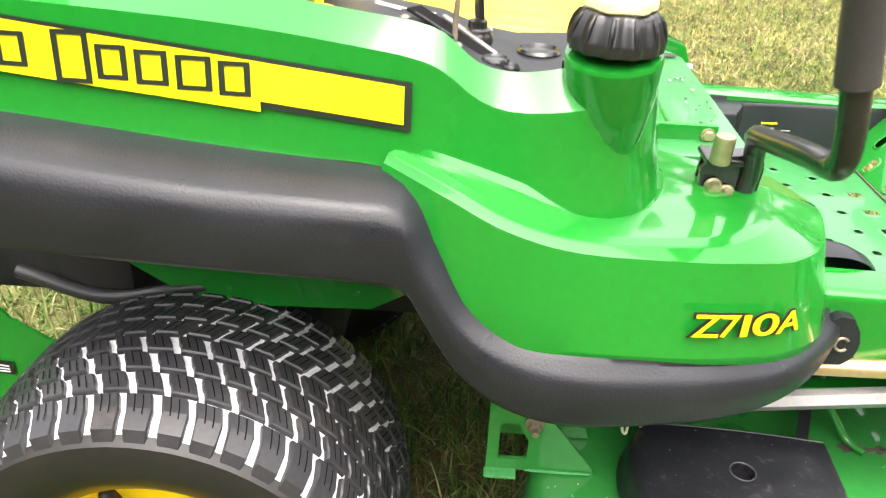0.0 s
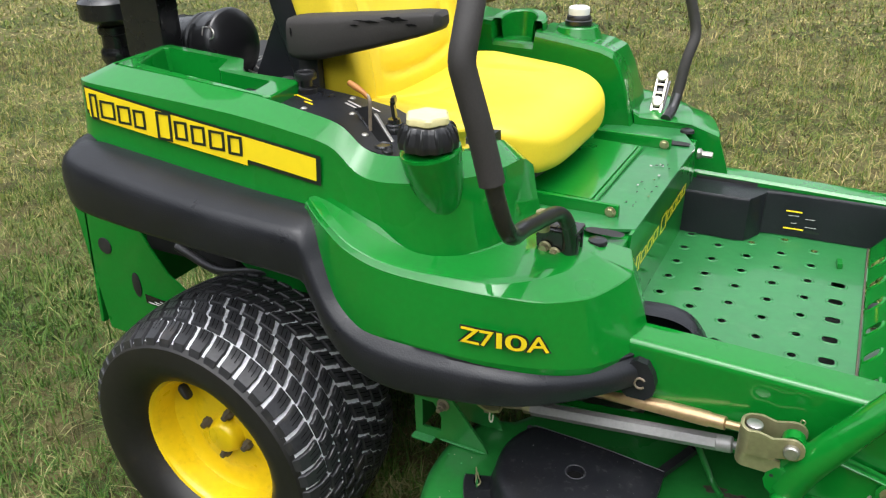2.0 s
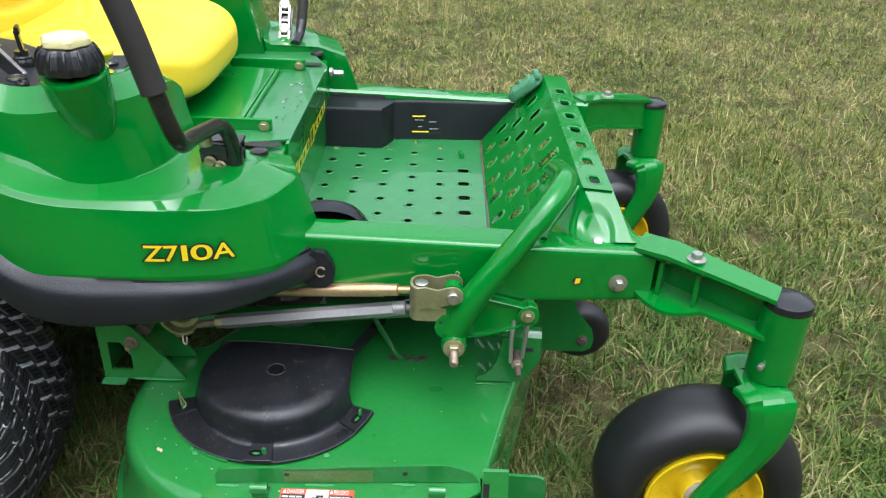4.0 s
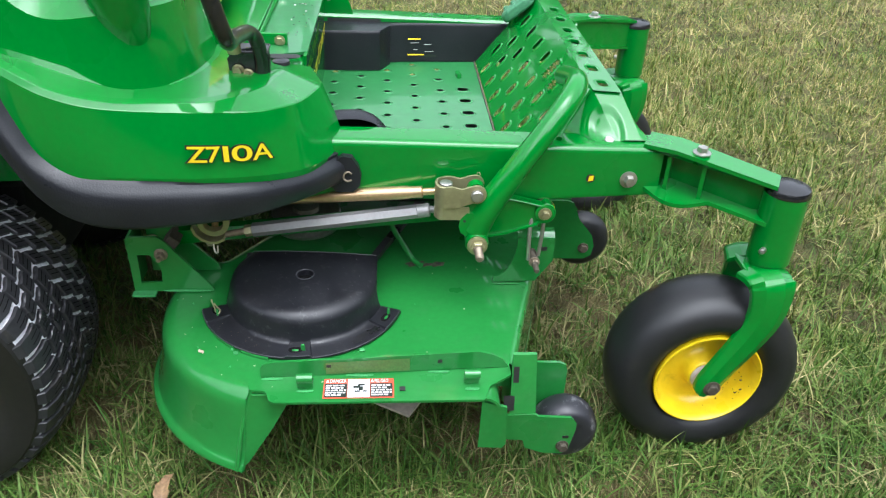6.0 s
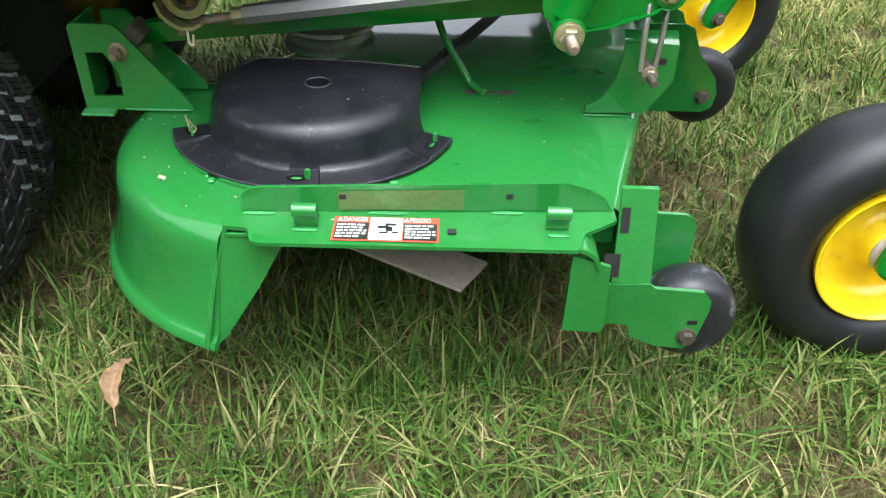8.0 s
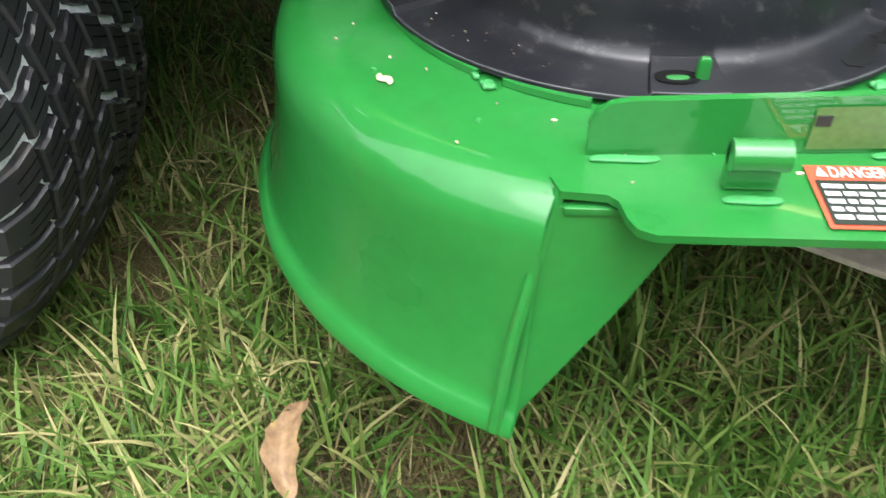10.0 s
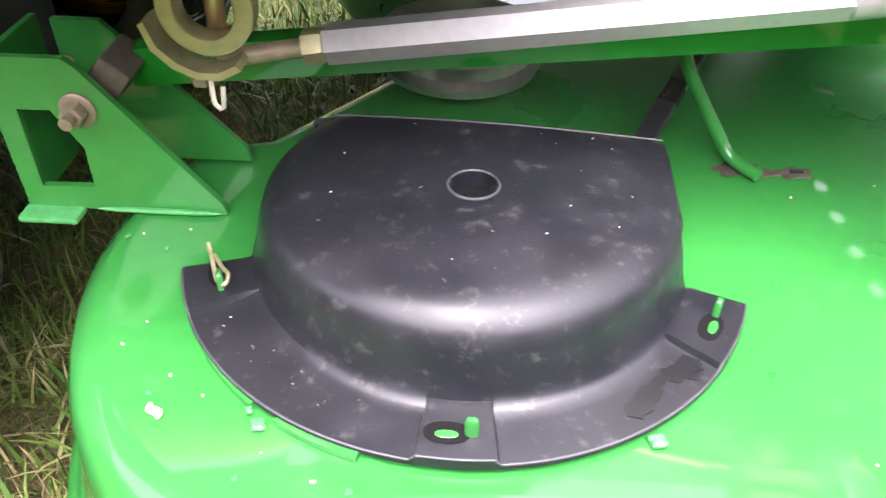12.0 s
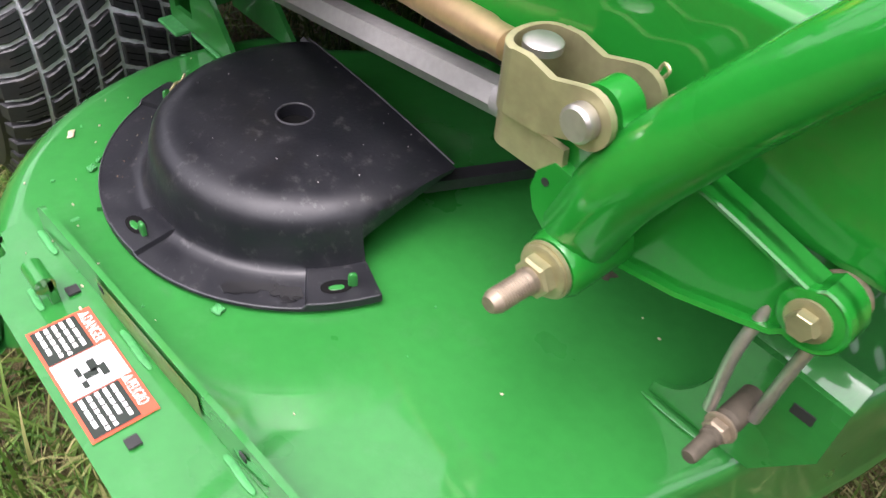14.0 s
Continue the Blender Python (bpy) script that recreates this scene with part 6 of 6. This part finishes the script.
part("rod_end", cyl((.952, -.429, .5247), (.978, -.4294, .5284), .0138, 16, chamfer=.002), M_steel, link_set)
part("threaded_rod", cyl((.56, -.428, .468), (.636, -.424, .480), .0065, 12), M_worn, link_set)
part("jam_nut", hexhead((.617, -.424, .4767), (.631, -.424, .479), .012), M_zinc, link_set)
part("threaded_rod", cyl((.975, -.429, .528), (1.0, -.434, .533), .007, 12), M_steel, link_set)
part("bronze_rod", lathe((.70, -.395, .535), (.965, -.438, .573), [(0, .013), (.24, .013), (.244, .0115), (.268, .0115), (.27, .007), (.30, .007)], 18), M_bronze, link_set, "bronze plated spring rod")
part("ring_clamp", ring_profile((.563, -.4435, .511), [(-.0085, .0198), (-.0085, .0285), (-.0073, .0305), (.0073, .0305), (.0085, .0285), (.0085, .0198), (.0073, .0185), (-.0073, .0185), (-.0085, .0198)], 40), M_zinc, link_set, "yellow plated ring clamp", sharp=50)
part("clamp_pin", cyl((.568, -.44, .545), (.560, -.425, .48), .0065, 14), M_bronze, link_set)
b = bmesh.new()
loft([[(x, -.454, z), (x + dx, -.454, z + dz), (x + dx, -.432, z + dz), (x, -.432, z)] for x, z, dx, dz in ((.524, .503, -.004, -.002), (.529, .487, -.004, -.003), (.540, .476, -.003, -.004), (.553, .470, -.001, -.005), (.566, .470, .001, -.005), (.578, .476, .003, -.004))], b, closed=True, caps=True)
part("clamp_strap", b, M_zinc, link_set)
part("clamp_bolt", hexhead((.551, -.443, .467), (.551, -.443, .457), .008, flange=.0095), M_worn, link_set)
part("cotter", sweep([(.559, -.450, .464), (.561, -.455, .449), (.566, -.455, .446), (.567, -.452, .460)], .0018, 6, 12), M_chrome, link_set)
part("pivot_block", box((.463, -.383, .434), (.026, .045, .032), (0, 40, 0), bev=.003), M_rust, link_set, "rusty pivot block")
# clevis: an upper strap bent round its bolt, and a second strap below it


def strap_u(x0, y0, half, z0, z1, cheek, bm=None):
    """A flat strap bent to a U: a round back about (x0, y0) and two cheeks whose side outline is given."""
    bm = bm or bmesh.new()
    for y in (y0 - half, y0 + half - .005):
        prism([(x, y, z) for x, z in cheek], (0, .005, 0), bm, bev=.001)
    ribs = []
    for a in np.linspace(-math.pi / 2, math.pi / 2, 14):
        c, d = math.cos(a), math.sin(a)
        x, y, xi, yi = x0 - half * .72 * c, y0 + half * d, x0 - (half * .72 - .005) * c, y0 + (half - .005) * d
        ribs.append([(x, y, z0), (x, y, z1 - .001), (x * .7 + xi * .3, y * .7 + yi * .3, z1), (xi, yi, z1), (xi, yi, z0)])
    return loft(ribs, bm, closed=True, caps=True)


round_end = [(1.062 + .0185 * math.cos(a), .589 + .0185 * math.sin(a)) for a in np.linspace(1.9, -1.9, 12)]
part("clevis", strap_u(1.002, -.457, .0245, .560, .604, [(1.002, .560), (1.002, .604), (1.014, .605), (1.034, .600)] + round_end + [(1.03, .562)]), M_zinc, link_set, "yellow plated clevis")
part("clevis", strap_u(1.0, -.456, .0215, .533, .559, [(1.0, .533), (1.0, .559), (1.05, .559), (1.052, .538), (1.04, .533)]), M_zinc, link_set, "yellow plated lower clevis")
part("clevis_pin", lathe((1.062, -.482, .589), (1.062, -.52, .589), [(0, .0115), (.007, .0115), (.009, .0095), (.0092, 0)], 24), M_bolt, link_set)
part("clevis_bolt", lathe((1.005, -.458, .598), (1.005, -.458, .62), [(0, .0125), (.005, .0125), (.0065, .0105), (.0067, 0)], 20), M_bolt, link_set)
part("hairpin", sweep([(1.066, -.428, .603), (1.068, -.427, .609), (1.073, -.428, .607), (1.071, -.429, .602)], .0012, 6, 12), M_zinc, link_set)
# tubular lever
lv = empty("lift_lever", mower, "green bent tube foot lever for lifting the deck")
part("tube", sweep([(1.066, -.463, .502), (1.085, -.463, .55), (1.115, -.46, .60), (1.15, -.452, .65), (1.19, -.435, .70), (1.225, -.41, .738), (1.25, -.37, .757), (1.262, -.325, .757), (1.262, -.28, .747), (1.258, -.235, .735)], [.026, .026, .025, .023, .022, .022, .022, .022, .022, .021], 20, 50), M_green, lv)
b = lathe((1.068, -.425, .485), (1.068, -.6, .485), [(0, .0225), (.06, .0235), (.066, .021), (.067, 0)], 28)
part("pivot_boss", b, M_green, lv)
ear = [(1.085, .50), (1.035, .50), (1.04, .56)] + [(1.062 + .017 * math.cos(a), .589 + .017 * math.sin(a)) for a in np.linspace(math.pi, .1, 12)] + [(1.10, .575)]
part("ear", prism([(x, -.470, z) for x, z in ear], (0, .02, 0), bev=.002), M_green, lv)
lug = [(1.075, .515), (1.062, .50), (1.048, .495), (1.036, .505), (1.031, .52), (1.034, .535), (1.046, .548), (1.075, .545)]
part("lug", prism([(x, -.478, z) for x, z in lug], (0, .014, 0), bev=.003), M_green, lv)
# Dark disc on the solid lug paints a shaded hole.
part("lug_hole", lathe((1.042, -.4782, .531), (1.042, -.49, .531), [(0, .003), (.0004, .003), (.0005, 0)], 12), M_dark, lv, "small dark disc painting the shade in a hole")
part("washer", lathe((1.068, -.492, .485), (1.068, -.6, .485), [(0, .02), (.003, .02), (.0035, 0)], 24), M_zinc, lv)
part("pivot_nut", hexhead((1.068, -.495, .485), (1.068, -.508, .485), .0145, flange=.0185), M_zinc, lv)
thread = [(0, .0092), (.012, .0092), (.013, .008)]
for k in range(11):
    thread += [(.014 + .0022 * k, .0074), (.0151 + .0022 * k, .0084)]
part("pivot_stud", lathe((1.068, -.50, .485), (1.068, -.6, .485), thread + [(.040, .0074), (.043, .0055), (.0432, 0)], 18), M_worn, lv, "threaded steel stud")
# bell crank to the front link: a web with two flanges that meet round the bolt
bc = [(1.085, .570), (1.15, .556), (1.198, .544)], [(1.075, .468), (1.13, .479), (1.19, .500)]
TX, TZ = 1.204, .527
tip = [(TX + .0225 * math.cos(a), TZ + .0225 * math.sin(a)) for a in np.linspace(math.pi / 2, -math.pi * .62, 14)]
rim_line = bc[0] + tip + bc[1][::-1]
b = prism([(x, -.435, z) for x, z in rim_line], (0, .006, 0))
ribs = []
for k, (x, z) in enumerate(rim_line):
    p, q = rim_line[max(k - 1, 0)], rim_line[min(k + 1, len(rim_line) - 1)]
    d = Vector((q[0] - p[0], q[1] - p[1])).normalized()
    nx, nz = d.y * .0045, -d.x * .0045
    ribs.append([(x, -.441, z), (x + nx * .3, -.4422, z + nz * .3), (x + nx, -.441, z + nz), (x + nx, -.420, z + nz), (x, -.420, z)])
loft(ribs, b, closed=True, caps=True)
lathe((TX, -.435, TZ), (TX, -.6, TZ), [(0, .0195), (.0062, .0195), (.0074, .018), (.0075, 0)], 24, b)
part("bell_crank", b, M_green, lv, sharp=40)
part("crank_bolt", hexhead((TX, -.4425, TZ), (TX, -.4525, TZ), .0095, flange=.0135), M_zinc, lv)
part("bushing", lathe((TX + .003, -.412, TZ + .002), (TX + .003, -.43, TZ + .002), [(0, .0165), (.014, .0165), (.016, .0145), (.0162, 0)], 24), M_worn, lv)
for y, dx in ((-.440, -.016), (-.424, .013)):
    part("drop_link", sweep([(1.197 + dx, y + .01, .515), (1.194 + dx, y - .002, .475), (1.193 + dx * .8, y - .004, .421)], .0042, 10, 8), M_bolt, lv)
part("link_stud", lathe((1.193, -.41, .418), (1.193, -.6, .416), [(0, .0095), (.03, .0095), (.032, .0075), (.05, .0072), (.051, .0058), (.070, .0056), (.072, .0045), (.0722, 0)], 14), M_rust, lv, "rusty threaded stud")
part("link_nut", hexhead((1.193, -.447, .4177), (1.193, -.456, .4175), .0095, flange=.0115), M_worn, lv)
# front hanger plate on the deck, with a concave side and a bent top
con = [(1.166 - .047 * (1 - math.sin(a)), .433 - .088 * math.cos(a)) for a in np.linspace(0.05, math.pi / 2, 10)]
plate = con + [(1.166, .443), (1.244, .440), (1.244, .386), (1.21, .335), (1.12, .333)]
b = prism([(x, -.394, z) for x, z in plate], (0, .006, 0))
loft([[(x, -.388 + .012 * math.sin(a) - .006 * math.cos(a) + .004, .440 + .012 * (1 - math.cos(a)) * 0 + .014 * math.sin(a) * 1.0 if a < 1.4 else .455) for x in (1.166, 1.244)] for a in np.linspace(0, 1.57, 6)], b)
part("front_hanger", b, M_deck, deck, "green front hanger plate", sharp=60)
# Dark patch on the plate face paints the shaded slot.
part("hanger_slot", box((1.221, -.3945, .416), (.016, .0012, .009)), M_dark, deck, "dark patch painting the shade in a plate slot", smooth=False)
part("weld_bead", blob((1.147, -.399, .332), (.03, .003, .0012), .8, 10), M_deck, deck, "pale painted weld")
# draft bar, stay rod, pulley and belt above the deck
part("draft_bar", prism([(.47, -.375, .416), (.47, -.375, .446), (1.20, -.375, .523), (1.20, -.375, .493)], (0, .02, 0), bev=.003), M_green, link_set, "green draft bar")
part("stay_rod", sweep([(.892, -.285, .445), (.908, -.292, .405), (.938, -.306, .358), (.948, -.313, .343), (.958, -.324, .338), (.970, -.338, .337)], .0058, 10, 24), M_deck, deck, "bent green stay rod")
for x, y, a, c in ((.957, -.318, .020, .011), (1.006, -.321, .016, .009), (.982, -.323, .014, .006)):
    part("rust_patch", blob((x, y, .3302), (a, c, .0009), .9, 12, (0, 0, 12), lambda p: p * (1 + .18 * math.sin(5 * math.atan2(p.y, p.x + 1e-6)))), M_rust, deck, "rust stain on the deck")
# Dark box laid on the deck paints the inside shade of a slot.
part("deck_slot_shade", box((1.008, -.3205, .332), (.011, .004, .0012)), M_dark, deck, smooth=False)
part("pulley", lathe((.712, -.190, .335), (.712, -.190, 1), [(0, .03), (.02, .03), (.022, .075), (.03, .078), (.036, .07), (.048, .07), (.054, .078), (.06, .076), (.061, .03), (.07, .028), (.071, 0)], 40), M_bolt, deck, "grey steel belt pulley")
part("pulley", lathe((1.16, .03, .335), (1.16, .03, 1), [(0, .03), (.02, .03), (.022, .075), (.03, .078), (.036, .07), (.048, .07), (.054, .078), (.06, .076), (.061, .03), (.07, .028), (.071, 0)], 40), M_steel, deck, "grey steel belt pulley")
part("belt", prism([(.832, -.40, .352), (1.00, -.01, .352), (1.018, -.01, .352), (.850, -.40, .352)], (0, 0, .012), bev=.002), M_rubber, deck, "black drive belt")
# blade seen under the flange
part("blade", box((.735, -.458, .167), (.52, .078, .006), (0, 0, -31), bev=.001), M_blade, deck, "worn grey mower blade")

# anti-scalp rollers


def roller(x, y, z, r, label):
    w = empty("deck_roller", mower, label)
    part("roller", lathe((x, y - .03, z), (x, y + .03, z), [(0, r * .55), (.003, r * .8), (.012, r * .97), (.03, r), (.048, r * .97), (.057, r * .8), (.06, r * .55)], 32), M_smooth, w, "black plastic roller")
    for e in (-1, 1):
        b = prism([(x - .105, y + e * .04, z + .01), (x - .105, y + e * .04, z + .06), (x - .02, y + e * .04, z + .06), (x + .02, y + e * .04, z + .025), (x + .02, y + e * .04, z - .012), (x - .01, y + e * .04, z - .022), (x - .105, y + e * .04, z - .02)], (0, e * .006, 0), bev=.002)
        part("side_plate", b, M_deck, w)
        part("axle_bolt", hexhead((x, y + e * .046, z), (x, y + e * .058, z), .011, flange=.014), M_rust, w)
    part("cross_plate", box((x - .075, y, z + .10), (.055, .095, .10), bev=.004), M_deck, w)
    return w


corner = empty("deck_roller", mower, "black deck roller in a green bracket at the discharge corner")
rx, ry, rz, rr = 1.24, -.662, .176, .064
part("roller", lathe((rx, ry - .034, rz), (rx, ry + .034, rz), [(0, rr * .5), (.002, rr * .78), (.008, rr * .9), (.02, rr * .985), (.034, rr), (.048, rr * .985), (.06, rr * .9), (.066, rr * .78), (.068, rr * .5)], 40), M_scuffed, corner, "black plastic roller with pale scuffs")
face = [(1.122, -.684, .372), (1.165, -.684, .372), (1.169, -.712, .254), (1.12, -.712, .254)]
part("upright", prism(face, (0, .006, .001), bev=.0015), M_deck, corner)
low = [(1.105, .252), (1.168, .254), (1.176, .247), (1.238, .243), (1.249, .23), (1.25, .215), (1.241, .165), (1.228, .15), (1.19, .154), (1.156, .168), (1.15, .188), (1.105, .192)]
part("side_plate", prism([(x, -.714, z) for x, z in low], (0, .006, 0), bev=.0015), M_deck, corner)
back = [(1.12, .20), (1.12, .30), (1.228, .296), (1.24, .29), (1.245, .278), (1.245, .16), (1.20, .15)]
part("side_plate", prism([(x, -.612, z) for x, z in back], (0, -.006, 0), bev=.0015), M_deck, corner)
# Dark patches on the solid bracket paint the shade of its slots.
for x0, x1, z0, z1 in ((1.1235, 1.134, .318, .35), (1.108, 1.128, .262, .292)):
    yy = lambda z: -.684 - .028 * (.372 - z) / .118 - .0012
    part("slot", quad([(x0, yy(z0), z0), (x1, yy(z0), z0), (x1, yy(z1), z1), (x0, yy(z1), z1)]), M_dark, corner, "dark patch painting the shade in a bracket slot", smooth=False)
part("axle_bolt", hexhead((1.228, -.714, .172), (1.228, -.724, .172), .010, flange=.0125), M_rust, corner)
# Another dark patch, for the shade in the small slot.
part("slot", box((1.232, -.7145, .195), (.012, .001, .006)), M_dark, corner, "small dark patch painting the shade in a slot", smooth=False)
w = empty("deck_roller", mower, "black deck roller in a green bracket at the deck front")
part("roller", lathe((1.39, -.095, .243), (1.39, -.03, .243), [(0, .04), (.003, .058), (.012, .069), (.03, .073), (.036, .073), (.05, .069), (.062, .058), (.065, .04)], 32), M_smooth, w, "black plastic roller")
for y, e in ((-.104, -1), (-.021, 1)):
    plate = [(1.27, .375), (1.335, .375), (1.352, .368), (1.371, .322), (1.408, .276), (1.417, .245), (1.412, .218), (1.395, .208), (1.27, .208)]
    part("side_plate", prism([(x, y, z) for x, z in plate], (0, e * .006, 0), bev=.002), M_deck, w)
    part("axle_bolt", hexhead((1.39, y + e * .006, .24), (1.39, y + e * .016, .24), .011, flange=.014), M_rust, w)
part("cross_plate", box((1.277, -.0625, .30), (.012, .085, .14), bev=.003), M_deck, w)
roller(1.225, .73, .172, .06, "black deck roller in a green bracket")
# debris
rnd = random.Random(3)
for k in range(60):
    a, q = rnd.uniform(150, 290), rnd.uniform(.2, .28)
    x, y = .75 + q * math.cos(math.radians(a)), -.45 + q * math.sin(math.radians(a))
    if k > 34:
        x, y = rnd.uniform(.62, 1.12), rnd.uniform(-.66, -.3)
    if (x - CX) ** 2 + (y - CY) ** 2 < .21 ** 2 or (y > -.38 and x < .6):
        continue
    w = rnd.uniform(.0005, .0013) if k % 9 else rnd.uniform(.0014, .0024)
    part("debris_speck", blob((x, y, DZ + .0008), (w * rnd.uniform(1, 2), w, .0008), .8, 4, (0, 0, rnd.uniform(0, 180))), M_chip if k % 3 else M_weld, deck, "pale dry speck", smooth=False)
for k in range(60):
    a, q = rnd.uniform(0, 2 * math.pi), .115 * math.sqrt(rnd.random())
    x, y, z = CX + q * math.cos(a), min(-.385, CY - .01 + q * math.sin(a)), .4005 - .001 * q / .1
    if k > 38:
        a = math.radians(rnd.uniform(-155, -110))
        q = rnd.uniform(.165, .19)
        x, y, z = CX + q * math.cos(a), CY + q * math.sin(a), .3388
    if (x - HX) ** 2 + (y - HY) ** 2 < .022 ** 2:
        continue
    w = rnd.choice((.0003, .0004, .0005, .0006, .0010)) if k < 39 else rnd.choice((.0003, .0004, .0007))
    part("dust_speck", blob((x, y, z), (w * rnd.uniform(1, 2.2), w, .0004), .8, 4, (0, 0, rnd.uniform(0, 180)), lambda p: p * (1 + .5 * math.sin(7 * p.x + 4 * p.y))), (M_speck if k % 2 else M_rubber) if k < 39 else rnd.choice((M_chip, M_rust, M_rust, M_leafm)), cov, "pale dust speck", smooth=False)
tagged(link("dry_chip", blob((.551, -.616, DZ + .002), (.0075, .0032, .0012), .8, 8, (0, 0, -35), lambda p: p + Vector((0, .35 * math.sin(5 * p.x), .3 * math.sin(7 * p.x + p.y)))), M_chip), "pale dry wood chip lying on the deck", "chip")

# fallen leaf on the grass: bent like a bow, folded along its rib
b = bmesh.new()
ribs = []
for u in np.linspace(0, 1, 18):
    w = .0135 * max(.02, math.sin(math.pi * u ** .8)) ** .7 * (1 + .14 * math.sin(23 * u))
    cx, cy, cz = .474 - .002 * u - .012 * math.sin(math.pi * u), -.746 + .088 * u, .046 + .012 * u + .008 * math.sin(math.pi * u)
    ribs.append([(cx + wv * w, cy + .15 * wv * w, cz + .7 * abs(wv) ** 1.5 * w - .003 * math.sin(17 * u) * wv) for wv in (-1, -.6, -.2, 0, .2, .6, 1)])
loft(ribs, b)
leaf = tagged(new("leaf"), "curled dry brown and yellow leaf lying on the grass", "leaf")
leaf.empty_display_size = .02
part("leaf_blade", b, M_leafm, leaf)
part("stalk", sweep([(.474, -.746, .046), (.476, -.753, .038), (.478, -.76, .028)], .0011, 6, 8), M_leafm, leaf)
